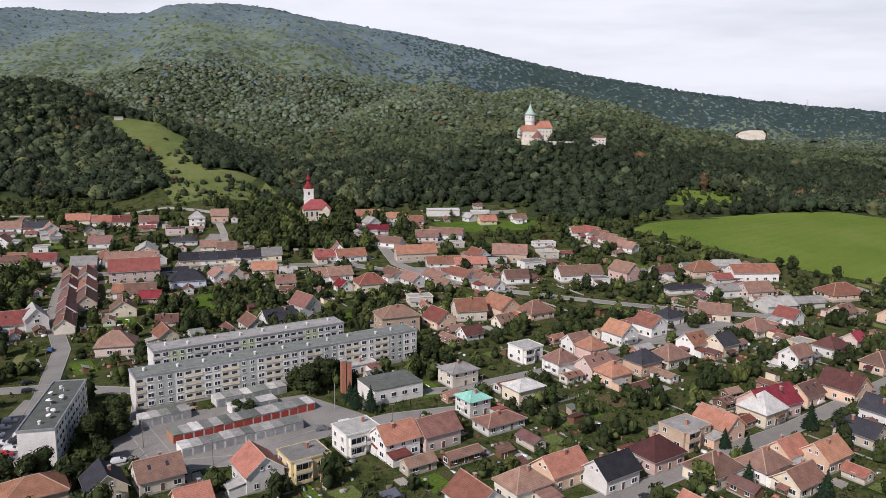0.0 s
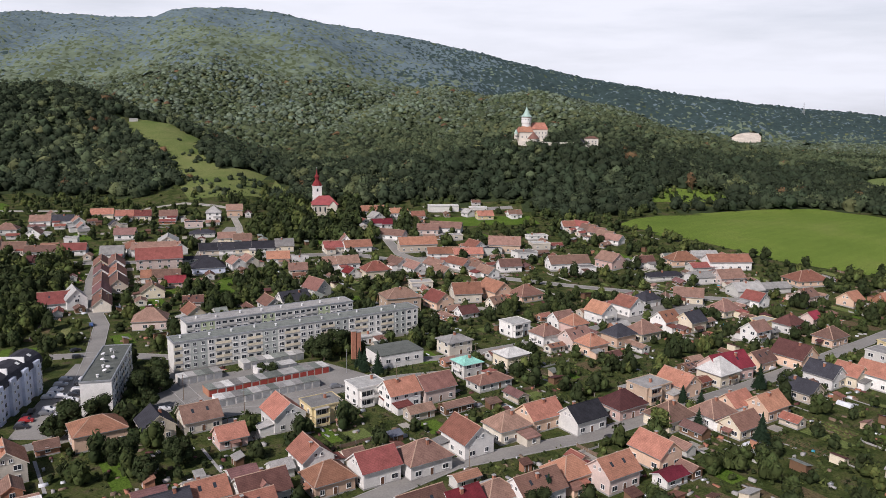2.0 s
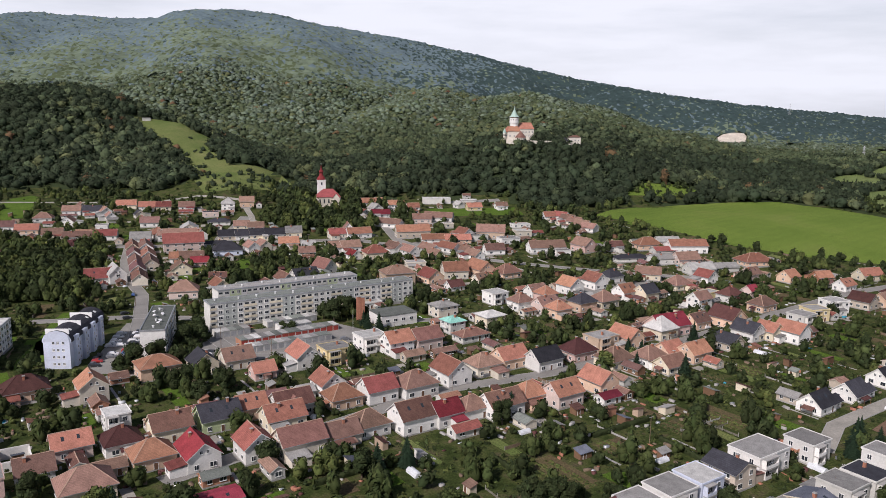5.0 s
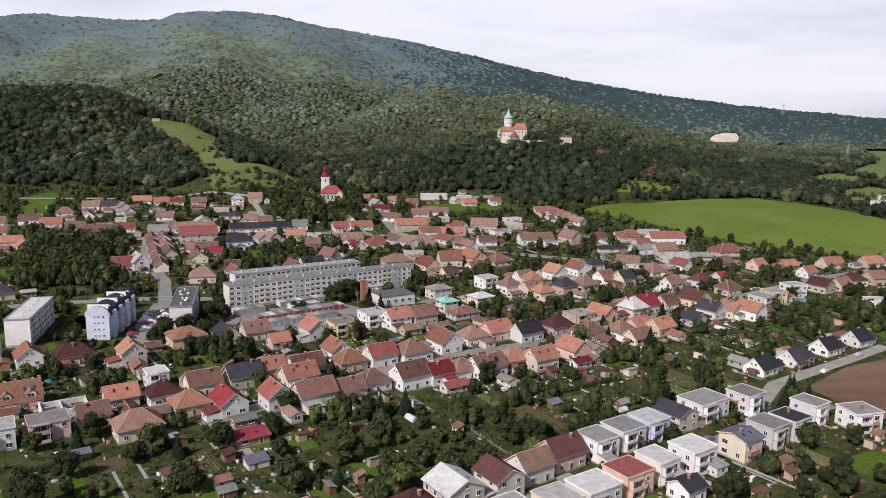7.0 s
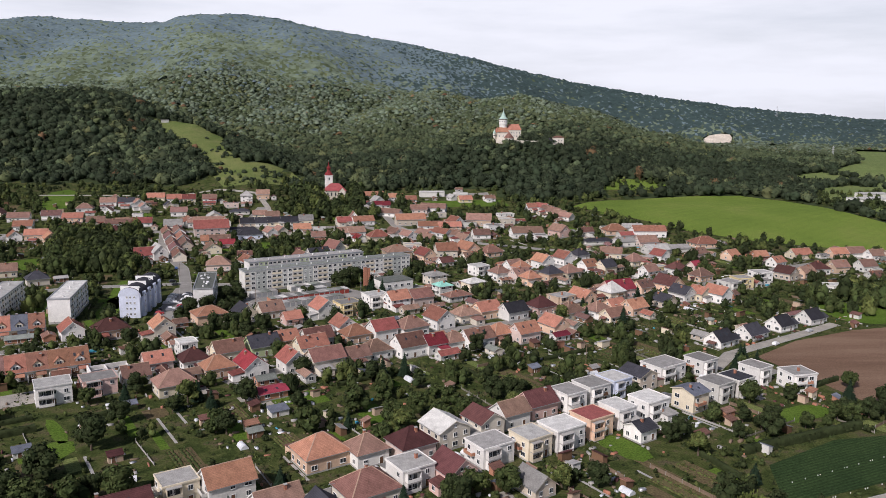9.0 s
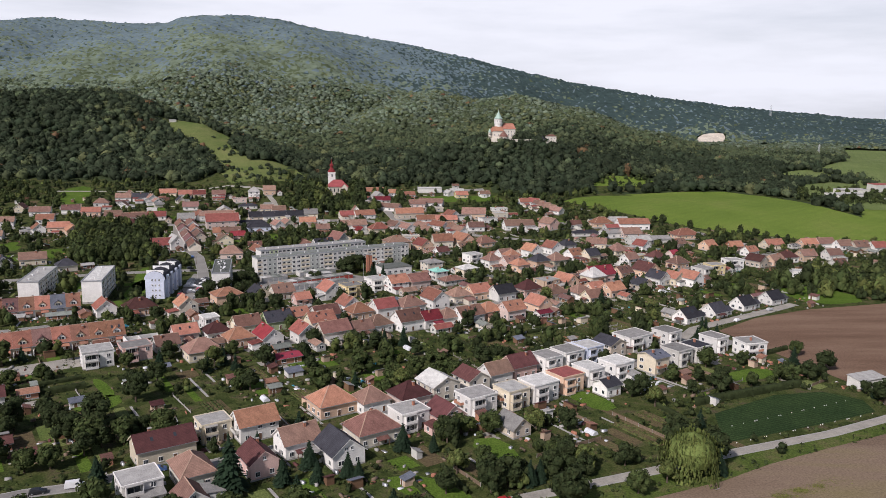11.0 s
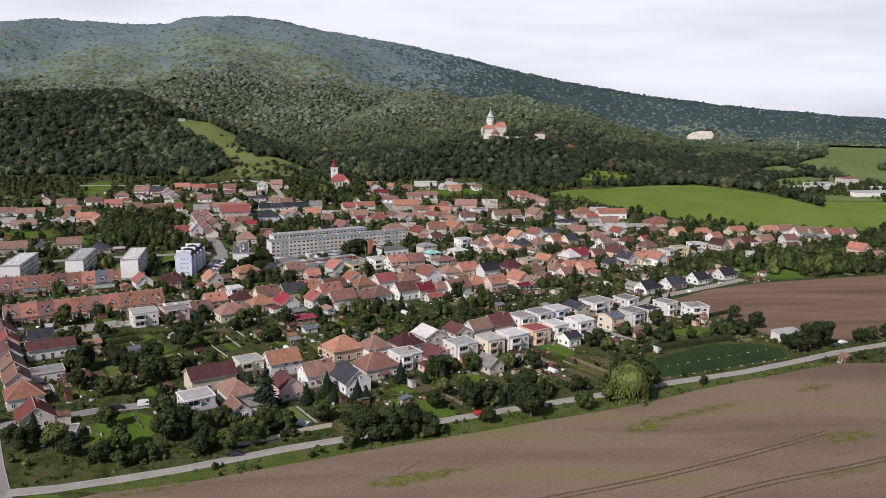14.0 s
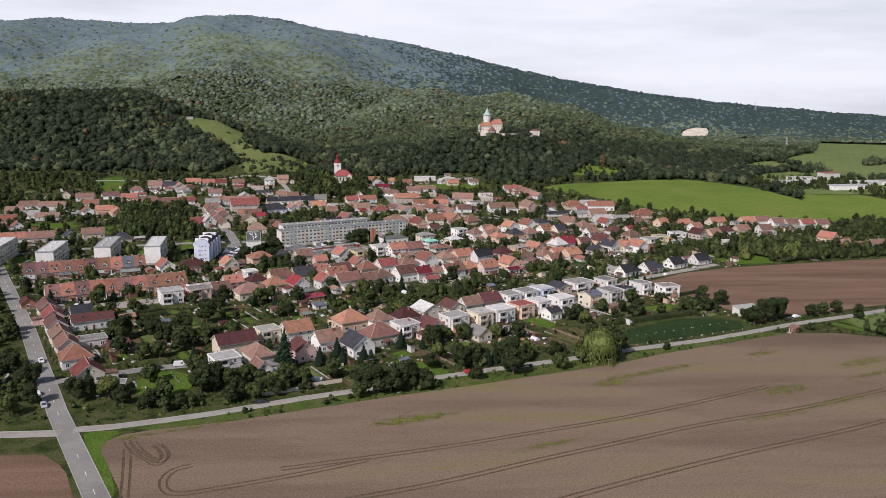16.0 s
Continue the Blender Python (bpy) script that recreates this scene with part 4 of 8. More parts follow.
for k, (cx, cy, rx, ry, n) in enumerate(((3, 225.5, 8, 2.2, 2600), (12, 228.5, 9, 1.8, 1300), (81, 258, 7, 2.6, 1900), (95, 267, 15, 2.0, 1500), (110, 274, 12, 1.6, 700), (143, 249, 11, 3.0, 2000), (155, 291, 7, 1.6, 900), (192, 279, 14, 2.6, 1700), (188, 265, 14, 2.0, 1100), (156, 237, 16, 2.2, 1200), (129, 226, 16, 2.0, 700), (49, 207, 9, 1.6, 600), (-80, 216, 6, 1.6, 500), (40, 203, 14, 2.0, 260), (-64, 222, 10, 1.0, 500))):
    weed_patch(cx, cy, rx, ry, n, k)

drape("verge", [(-95.8, 217.1), (-93.2, 220.7), (-83.7, 220.4), (-86.4, 213.7), (-86.4, 206.9), (-80.0, 196.8), (-71.5, 179.0), (-74.6, 179.2)], LAWN, 0.09, "bright green verge beside the main road", "grass", smoothed=1)


def wheel_track(line, apart=1.9, wide=0.5):
    """Two parallel ruts pressed into the soil along a line."""
    pts = [Vector(p) for p in line]
    for _ in range(2):
        pts = [pts[0]] + [q for a, b in zip(pts, pts[1:]) for q in (a * 0.75 + b * 0.25, a * 0.25 + b * 0.75)] + [pts[-1]]
    for side in (-1, 1):
        v, n = [], len(pts)
        for i, p in enumerate(pts):
            d = (pts[min(i + 1, n - 1)] - pts[max(i - 1, 0)]).normalized()
            for off, z in ((-wide * 0.7, 0.07), (-wide * 0.5, 0.13), (-wide * 0.3, 0.08), (wide * 0.3, 0.08), (wide * 0.5, 0.13), (wide * 0.7, 0.07)):
                q = p + Vector((-d.y, d.x)) * (side * apart / 2 + off)
                v.append((q.x, q.y, z))
        f = [(6 * i + k, 6 * i + k + 1, 6 * i + k + 7, 6 * i + k + 6)[::-1] for i in range(n - 1) for k in range(5)]
        tagged(new("wheel_track", mesh_of("wheel_track", v, f, RUT)), "dark wheel rut pressed into the bare soil", "track", kind="structure")


for line in [[(-12.3, 175.2), (13.5, 183.4), (42.8, 196.4), (71.1, 207.5), (100.7, 220.0), (139.4, 231.0), (181.0, 248.2)], [(-31.6, 193.1), (14.8, 205.0), (40.9, 214.0), (71.6, 223.6), (108.3, 238.8), (138.6, 252.8)], [(28.9, 166.3), (63.5, 181.9), (101.6, 197.5), (146.2, 213.4), (163.0, 220.6)], [(-80.7, 213.5), (-76.6, 206.6), (-70.7, 200.9), (-66.4, 196.3), (-65.8, 201.6), (-67.9, 206.3), (-71.3, 210.2)], [(-78.5, 212.4), (-73.5, 204.6), (-66.2, 197.7), (-65.3, 203.0), (-70.3, 210.2)], [(-56.8, 196.3), (-61.5, 193.6), (-62.6, 187.9), (-60.6, 182.3), (-56.8, 179.2), (-44.6, 183.2), (-25.9, 189.7), (-7.5, 197.7)], [(-78.5, 207.6), (-74.4, 194.9), (-69.5, 178.4)]]:
    wheel_track(line)

road("main_road", [(-330, 610), (-262, 500), (-206, 404), (-162.5, 330), (-139.5, 288), (-121, 255), (-110.5, 236), (-77, 179.5), (-40, 117), (0, 50), (60, -50)], 5.8, ASPHALT, "grey asphalt main road with worn edges")
road("west_lane", [(-102.5, 219.5), (-112, 219), (-150, 218), (-260, 214)], 4.0, GRAVEL, "pale gravel lane leading off the main road")
road("field_lane", LANE, 3.6, GRAVEL, "narrow pale gravel lane along the field")
road("garden_street", [(-60, 395), (-22, 428), (16, 460), (58, 477), (98, 502), (123, 517), (152, 537), (200, 570), (250, 605), (330, 640)], 6.0, ASPHALT, "grey asphalt village street")
road("upper_street", [(-8, 545), (22, 552), (60, 572), (100, 600), (140, 622), (186, 640)], 5.0, ASPHALT, "narrow grey village street")
road("terrace_street", [(-60, 288), (-15, 314), (34, 340), (70, 362), (110, 386), (150, 408)], 5.5, ASPHALT, "grey street between flat-roofed houses")
road("new_house_street", [(126, 409), (140.2, 427.4), (164.1, 442.5), (186.3, 456.2), (211.7, 473.0)], 5.0, GRAVEL, "pale concrete street in front of new houses")
road("estate_street", [(-100, 480), (-108, 520), (-117, 554), (-130, 597), (-143, 622), (-158, 656), (-168, 684), (-177, 717)], 6.0, ASPHALT, "grey estate street")
road("estate_cross_street", [(-300, 470), (-232, 520), (-170, 545), (-117, 556), (-84, 552), (-75, 520), (-60, 497), (-40, 500), (-22, 516), (0, 528), (30, 536)], 6.0, ASPHALT, "grey estate access street")
road("north_street", [(-330, 700), (-235, 716), (-150, 722), (-95, 734), (-30, 742), (20, 716), (60, 690), (100, 672), (150, 650), (180, 640)], 6.0, ASPHALT, "grey street through the old village")
road("church_street", [(20, 716), (0, 742), (-8, 775), (-14, 815), (6, 850), (40, 868), (90, 874)], 6.0, ASPHALT, "grey street climbing to the church")
road("hall_yard", [(-120, 726), (-122, 745), (-118, 770), (-116, 800)], 9.0, ASPHALT, "grey paved yard beside the hall")
road("hill_lane", [(-330, 856), (-240, 858), (-170, 872), (-130, 850), (-112, 800), (-95, 734)], 4.0, GRAVEL, "pale lane at the foot of the hill")
road("row_home_street", [(-214, 412), (-180, 420), (-140, 440), (-110, 458)], 5.0, ASPHALT, "grey access street between row homes")
road("side_street", [(-126.5, 263.5), (-119.9, 266.3), (-109.4, 270.6), (-95.0, 277.9), (-80.6, 281.8), (-74.5, 287.0)], 4.5, ASPHALT, "narrow grey side street off the main road")
road("playground_street", [(-108.4, 469.6), (-96.7, 477.4), (-90.7, 483.0), (-83.1, 492.0), (-73.0, 500.1), (-68.0, 510.7)], 4.5, ASPHALT, "grey access street below the flats")
drape("bare_yard", [(-184, 662), (-171, 668), (-183, 697), (-200, 696)], GRAVEL, 0.12, "bare gravel yard beside the estate street", "yard")
drape("row_home_yard", [(-163, 364), (-148, 375), (-119, 393), (-113, 382), (-138, 366), (-148, 357), (-160, 350)], GRAVEL, 0.11, "pale concrete yard in front of the row homes", "yard")
drape("playground", [(-109.0, 484.0), (-99.0, 482.9), (-101.2, 492.4), (-110.9, 493.8)], GRAVEL, 0.12, "sandy playground beside the flats", "playground")
drape("garage_yard", [(-84, 508), (-58, 490), (-16, 516), (-8, 530), (-30, 548), (-70, 532)], ASPHALT, 0.07, "worn asphalt yard between garages", "pavement")
drape("car_park", [(-112, 478), (-100, 478), (-104, 520), (-112, 545), (-120, 545), (-116, 505)], ASPHALT, 0.13, "grey asphalt car park beside a slab block", "pavement")
drape("square", [(-2, 730), (20, 738), (42, 712), (28, 700)], ASPHALT, 0.14, "grey open square in the old village", "pavement")
drape("south_square", [(88, 610), (128, 640), (160, 650), (150, 618), (112, 600)], ASPHALT, 0.13, "grey widening of the village street", "pavement")

for k in range(34):
    t = k / 33
    x, y = -262 + 205 * t, 500 - 350 * t
    x, y = np.interp(y, [117, 179.5, 236, 255, 288, 330, 404, 500], [-40, -77, -110.5, -121, -139.5, -162.5, -206, -262]), y
    if not 205 < y < 232:
        me = Solid().box(-1.6, -0.07, 0.165, 1.6, 0.07, 0.172).mesh("lane_marking", [FRAME_WHITE])
        tagged(new("lane_marking", me), "worn white dash painted on the road", "marking", kind="structure").matrix_basis = pose(x, y, 0.0, 0, 0, -60.5)


# ---- houses, street by street ----
# estate edge below the slab blocks
house(-100.4, 454.6, 121, 10, 9, 5.5, 'G', 'orange', 'white')
house(-85.6, 476.6, 31, 14, 11, 5, 'H', 'orange', 'peach', pitch=28)
house(-70.4, 480.4, 121, 10, 9, 4.5, 'G', 'dark', 'white')
house(-59.4, 486.7, 31, 11, 9, 4, 'G', 'pale', 'white')
house(-47.6, 474.4, 31, 8, 7, 3.2, 'G', 'orange', 'pink')
house(-137.9, 452.5, 121, 10, 9, 4.5, 'G', 'red', 'white')
house(-122.5, 455.5, 31, 14, 10, 4, 'H', 'maroon', 'peach')
house(-89.6, 411.6, 31, 10, 8, 4, 'G', 'orange', 'white')
house(-76.8, 414.4, 31, 10, 9, 4, 'H', 'maroon', 'white')
house(-83.1, 428.5, 31, 7, 7, 6, 'F', 'white', 'white')
house(-65.8, 423.0, 31, 11, 9, 4.5, 'G', 'brown', 'cream')
house(-53.4, 430.3, 31, 12, 9, 4.5, 'G', 'dark', 'green')
house(-45.2, 438.0, 31, 9, 8, 4.5, 'G', 'orange', 'peach')
house(-34.0, 431.1, 31, 12, 9, 4, 'G', 'orange', 'white')
house(-53.2, 405.8, 121, 12, 9, 4.5, 'G', 'crimson', 'white')
house(-38.6, 410.0, 121, 10, 9, 5, 'G', 'red', 'white')
house(-34.3, 487.6, 121, 11, 10, 5, 'G', 'orange', 'white')
house(-23.0, 491.9, 31, 11, 9, 6, 'F', 'grey', 'yellow')
house(-10.0, 506.9, 31, 11, 9, 6.4, 'F', 'white', 'white')
house(0.9, 503.3, 31, 11, 9, 5.5, 'G', 'orange', 'white')
house(12.4, 509.3, 31, 12, 9, 5, 'G', 'brown', 'white')

# garden street row
house(-32.6, 440.4, 31, 12, 9, 4.5, 'G', 'brown', 'grey', dormer=1)
house(-22.6, 459.2, 121, 10, 9, 4.5, 'G', 'orange', 'white')
house(-17.0, 447.4, 31, 11, 9, 4, 'H', 'orange', 'peach')
house(-5.4, 452.3, 31, 11, 9, 4.8, 'G', 'red', 'white')
house(7.3, 457.7, 31, 13, 10, 4.5, 'H', 'pale', 'white')
house(20.5, 469.4, 121, 12, 10, 5, 'G', 'orange', 'white')
house(33.0, 477.8, 31, 11, 9, 4.5, 'H', 'pale', 'white')
house(44.1, 485.8, 31, 12, 9, 4.5, 'G', 'orange', 'peach')
house(57.0, 483.7, 31, 12, 9, 4.5, 'G', 'dark', 'white')
house(-26.4, 411.9, 31, 13, 9, 5, 'G', 'brown', 'white')
house(-15.4, 418.5, 31, 10, 8, 3.6, 'G', 'pale', 'white')
house(-7.6, 425.2, 31, 11, 9, 4, 'H', 'pale', 'white')
house(5.9, 428.5, 31, 12, 10, 5.2, 'G', 'brown', 'white')
house(16.0, 432.1, 31, 9, 8, 4.5, 'G', 'crimson', 'white')
house(24.8, 437.3, 31, 10, 8, 4, 'H', 'pale', 'white')
house(34.7, 439.2, 31, 13, 9, 4.5, 'G', 'brown', 'white')
house(45.4, 448.9, 31, 11, 9, 4, 'H', 'orange', 'peach')
house(56.6, 447.7, 31, 11, 9, 4.8, 'G', 'orange', 'white')
house(72.1, 460.0, 121, 11, 9, 4.5, 'G', 'orange', 'peach')
house(72.2, 448.0, 31, 8, 5, 2.6, 'G', 'crimson', 'white', pitch=22, chimney=0)

# upper street with the crimson roof
house(-13.2, 571.4, 31, 11, 7, 3.4, 'F', 'white', 'white')
house(22.8, 558.5, 31, 11, 9, 5.5, 'H', 'grey', 'white', pitch=22)
house(25.5, 531.5, 31, 8, 8, 5.5, 'H', 'teal', 'grey', pitch=24)
house(32.4, 519.7, 31, 14, 8, 3, 'H', 'brown', 'grey', pitch=25)
house(43.5, 542.6, 31, 11, 9, 5, 'H', 'white', 'cream', pitch=22)
house(50.6, 583.0, 31, 10, 9, 5.8, 'F', 'white', 'white')
house(61.6, 569.9, 31, 10, 9, 5, 'H', 'pale', 'white')
house(73.0, 564.7, 31, 11, 9, 4.5, 'G', 'pale', 'white')
house(73.4, 594.4, 31, 10, 8, 4, 'G', 'pale', 'white')
house(76.9, 585.0, 31, 9, 9, 5, 'H', 'orange', 'pink')
house(93.8, 604.4, 121, 11, 10, 5, 'G', 'orange', 'white')
house(110.2, 616.1, 121, 11, 10, 5, 'G', 'orange', 'white')
house(124.1, 632.2, 31, 11, 9, 4.6, 'H', 'dark', 'white')
house(92.2, 568.8, 31, 11, 9, 5, 'H', 'dark', 'peach')
house(77.7, 557.2, 31, 10, 9, 4.6, 'H', 'orange', 'peach')
house(104.9, 576.6, 31, 12, 10, 4, 'H', 'pale', 'white')
house(120.1, 592.0, 31, 10, 9, 4.5, 'G', 'orange', 'white')
house(130.9, 589.6, 31, 10, 9, 4.8, 'G', 'dark', 'cream')
house(148.1, 639.0, -19, 14, 9, 4.5, 'G', 'pale', 'white')
house(156.4, 614.4, 31, 13, 10, 4.2, 'H', 'pale', 'cream')
house(179.3, 630.5, 121, 10, 9, 4.5, 'G', 'red', 'white')
house(152.6, 572.7, 31, 10, 8, 5.5, 'G', 'pale', 'white')
house(174.7, 587.4, 31, 11, 9, 4.2, 'H', 'maroon', 'white')
house(166.0, 594.2, 31, 10, 7, 3.4, 'F', 'grey', 'yellow')
house(190.2, 596.7, 31, 7, 6, 4, 'G', 'crimson', 'white')
house(208.4, 636.8, 31, 11, 8, 4, 'G', 'pale', 'white')
house(224.3, 667.0, 12, 20, 14, 3.6, 'H', 'orange', 'peach', pitch=32)
house(228.4, 630.3, 31, 10, 9, 4, 'G', 'orange', 'peach')
house(183.0, 568.2, 31, 12, 9, 4, 'H', 'pale', 'peach')
house(153.6, 541.7, 121, 13, 11, 4.6, 'G', 'maroon', 'peach')
house(116.0, 523.0, 31, 11, 10, 5, 'H', 'white', 'white', pitch=42)
house(120.5, 527.9, 25, 17, 11, 5, 'G', 'crimson', 'pink')
house(97.5, 512.4, 121, 12, 9, 4.5, 'G', 'orange', 'peach')
house(85.5, 507.8, 31, 12, 9, 5.6, 'F', 'grey', 'tan')
house(72.5, 494.6, 31, 12, 10, 4.2, 'H', 'maroon', 'pink')
house(137.7, 537.5, 31, 10, 8, 4, 'G', 'pale', 'peach')
house(153.7, 520.1, 121, 11, 9, 4.6, 'G', 'dark', 'white')
house(138.6, 507.6, 121, 12, 8, 3.6, 'G', 'dark', 'white')
house(163.4, 520.4, 121, 9, 8, 4.5, 'G', 'orange', 'white')
house(172.1, 517.4, 121, 12, 9, 5.2, 'G', 'orange', 'white')
house(188.2, 540.1, 31, 10, 9, 6, 'F', 'grey', 'grey')
house(200.0, 550.3, 12, 10, 9, 6, 'F', 'grey', 'yellow')
house(218.5, 565.8, 12, 11, 9, 6, 'F', 'grey', 'white')
house(84.9, 485.3, 31, 12, 10, 4, 'H', 'pale', 'white')
house(99.4, 487.5, 31, 11, 9, 4, 'H', 'pale', 'white')
house(109.7, 494.9, 31, 10, 8, 4, 'G', 'orange', 'peach')
house(118.9, 492.2, 31, 11, 9, 4.2, 'G', 'orange', 'peach')
house(104.7, 479.1, 31, 11, 8, 3.4, 'G', 'brown', 'white')

# flat roof terraces
house(15.6, 344.2, 121, 11, 11, 6, 'G', 'white', 'white', pitch=26)
house(27.9, 350.6, 121, 10, 9, 5.5, 'G', 'maroon', 'white', pitch=30)
house(37.4, 357.5, 31, 10, 8, 5, 'G', 'pale', 'white')
house(47.2, 365.5, 31, 11, 9, 5, 'G', 'maroon', 'pink')
house(59.1, 371.4, 31, 9, 9, 6.2, 'F', 'grey', 'white')
house(68.8, 378.2, 31, 10, 9, 6.2, 'F', 'grey', 'white')
house(78.4, 384.2, 31, 9, 9, 6.2, 'F', 'white', 'blue')
house(89.5, 391.0, 121, 10, 9, 5.5, 'G', 'dark', 'white', pitch=24)
house(101.7, 399.8, 31, 14, 10, 6, 'F', 'grey', 'white')
house(118.6, 405.5, 31, 9, 9, 6, 'F', 'grey', 'white')
house(5.3, 335.6, 31, 11, 10, 5, 'H', 'maroon', 'white')
house(27.7, 332.0, 31, 11, 9, 6, 'F', 'grey', 'white')
house(40.2, 336.2, 31, 9, 9, 6.4, 'F', 'white', 'white')
house(50.6, 342.1, 31, 11, 9, 6.6, 'F', 'white', 'white')
house(61.8, 350.2, 31, 10, 9, 6.4, 'F', 'red', 'peach')
house(72.0, 357.2, 31, 8, 9, 6.4, 'F', 'white', 'white')
house(84.3, 363.7, 31, 10, 9, 6.4, 'F', 'white', 'white')
house(100.8, 369.8, 31, 8, 9, 6.6, 'G', 'slate', 'white', pitch=16)
house(113.4, 378.9, 31, 9, 9, 6.4, 'F', 'grey', 'grey')
house(123.0, 384.1, 31, 9, 9, 6.2, 'F', 'dark', 'grey')
house(135.7, 396.0, 31, 8, 9, 6.2, 'F', 'grey', 'white')
house(148.4, 389.3, 12, 10, 9, 6, 'F', 'grey', 'white')
house(76.0, 345.8, 31, 7, 7, 4, 'G', 'dark', 'white', pitch=26)
house(37.5, 313.4, 121, 9, 7, 3.2, 'G', 'grey', 'white')

house(-42.4, 382.5, 31, 10, 7, 2.6, "G", "crimson", "brick", pitch=12, chimney=0, annex=False)

# near corner below the terraces
house(-20.3, 331.6, 31, 13, 11, 4.6, 'H', 'orange', 'peach')
house(-7.5, 332.7, 31, 10, 9, 4.6, 'H', 'pale', 'white')
house(-6.4, 309.7, 31, 14, 11, 4.6, 'H', 'brown', 'white')
house(4.9, 319.1, 31, 10, 9, 6, 'F', 'grey', 'white')
house(16.5, 319.1, 121, 10, 9, 4.8, 'G', 'maroon', 'pink')
house(-42.2, 313.2, 31, 12, 9, 5.4, 'G', 'orange', 'white')
house(-54.3, 311.6, 31, 9, 8, 6, 'F', 'grey', 'white')
house(-65.5, 299.1, 31, 16, 10, 5, 'G', 'maroon', 'cream', pitch=32)
house(-53.4, 283.9, 121, 12, 9, 4.6, 'H', 'pale', 'white')
house(-64.8, 276.2, 31, 10, 9, 5.6, 'F', 'grey', 'white')
house(-50.4, 270.4, 121, 8, 7, 3.2, 'G', 'pale', 'white')
house(-27.8, 301.4, 31, 11, 9, 4.8, 'G', 'pale', 'white')
house(-36.9, 289.0, 121, 10, 8, 4.8, 'G', 'maroon', 'pink')
house(-15.1, 296.0, 121, 12, 10, 4.4, 'G', 'dark', 'white')

# cottages by the main road
house(-112, 266, 120, 10, 10, 3.8, 'G', 'red', 'ivory', pitch=36)
house(-123.3, 283.6, 30, 11, 10, 4.2, 'H', 'orange', 'white')
house(-133, 299, 120, 12, 8, 4.2, 'G', 'brown', 'blush')
house(-140.8, 312, 120, 12, 8, 4.4, 'G', 'pale', 'cream')
house(-127.4, 307.6, 30, 13, 8, 3.4, 'F', 'grey', 'grey')
house(-114.5, 304, 30, 8, 6, 2.6, 'G', 'maroon', 'brick', pitch=20)
house(-148.5, 326, 120, 13, 8, 4.6, 'G', 'mauve', 'white')
house(-136.6, 335, 30, 17, 8, 4.4, 'G', 'maroon', 'white', pitch=30)
house(-124.5, 345.5, 30, 6, 5, 2.4, 'G', 'clay', 'brick', pitch=20)
house(-156.4, 341, 120, 12, 8, 4.8, 'G', 'red', 'pink')
house(-146.5, 348.5, 30, 9, 7, 4.2, 'G', 'dark', 'white')
house(-165.4, 356, 120, 13, 8, 4.6, 'G', 'mauve', 'cream')
house(-181, 370, 120, 7, 6, 3.2, 'G', 'maroon', 'brick')
house(-98.6, 257.0, 12, 6, 5, 2.4, 'F', 'grey', 'grey', chimney=0)

# white and grey houses beside the terraces of row homes
house(-114.3, 379.9, 28, 11, 9, 6.6, 'F', 'white', 'white')
house(-102.4, 387.8, 31, 11, 9, 5.6, 'F', 'grey', 'pink')
house(-93.1, 397.2, 31, 9, 8, 3.6, 'G', 'pale', 'white')
house(-76.5, 388.2, 31, 13, 10, 4.2, 'H', 'pale', 'white')
house(-65.6, 405.4, 31, 11, 9, 4, 'H', 'orange', 'peach')

# edge of the big field
house(251.1, 611.6, 31, 11, 8, 4, 'G', 'orange', 'white')
house(238.4, 573.4, 121, 11, 9, 4.4, 'G', 'maroon', 'white')
house(252.5, 577.8, 31, 12, 8, 4, 'G', 'pale', 'peach')
house(266.8, 589.5, 12, 12, 10, 4, 'H', 'maroon', 'white')
house(279.2, 634.7, 12, 14, 9, 4, 'G', 'orange', 'cream')
house(282.7, 593.4, 12, 11, 9, 4.4, 'G', 'pale', 'tan')
house(304.0, 598.1, 12, 11, 9, 4, 'G', 'pale', 'grey')
house(290.3, 566.9, 12, 9, 8, 3.4, 'G', 'brown', 'grey')
house(254.1, 541.6, -8, 17, 8, 3.6, 'F', 'white', 'white')
house(308.0, 638.1, 12, 13, 9, 3.8, 'G', 'orange', 'peach')
house(321.9, 640.7, 12, 14, 9, 3.8, 'G', 'pale', 'white')
house(332.7, 633.6, 12, 12, 9, 3.8, 'G', 'pale', 'white')
house(344.3, 631.3, 12, 13, 9, 3.8, 'G', 'pale', 'white')
house(356.2, 629.0, 12, 12, 9, 3.8, 'G', 'red', 'white')
house(369.5, 629.1, 12, 12, 9, 3.8, 'G', 'pale', 'white')
house(334.3, 555.9, 121, 12, 10, 4.4, 'G', 'orange', 'peach')
house(330.9, 532.4, 12, 14, 8, 3.4, 'G', 'pale', 'white')
house(339.1, 523.1, 12, 12, 8, 3.4, 'G', 'pale', 'white')
house(358.4, 531.8, 12, 13, 8, 3.6, 'G', 'pale', 'grey')
house(248.8, 631.3, 12, 10, 8, 3.4, 'G', 'orange', 'brick')

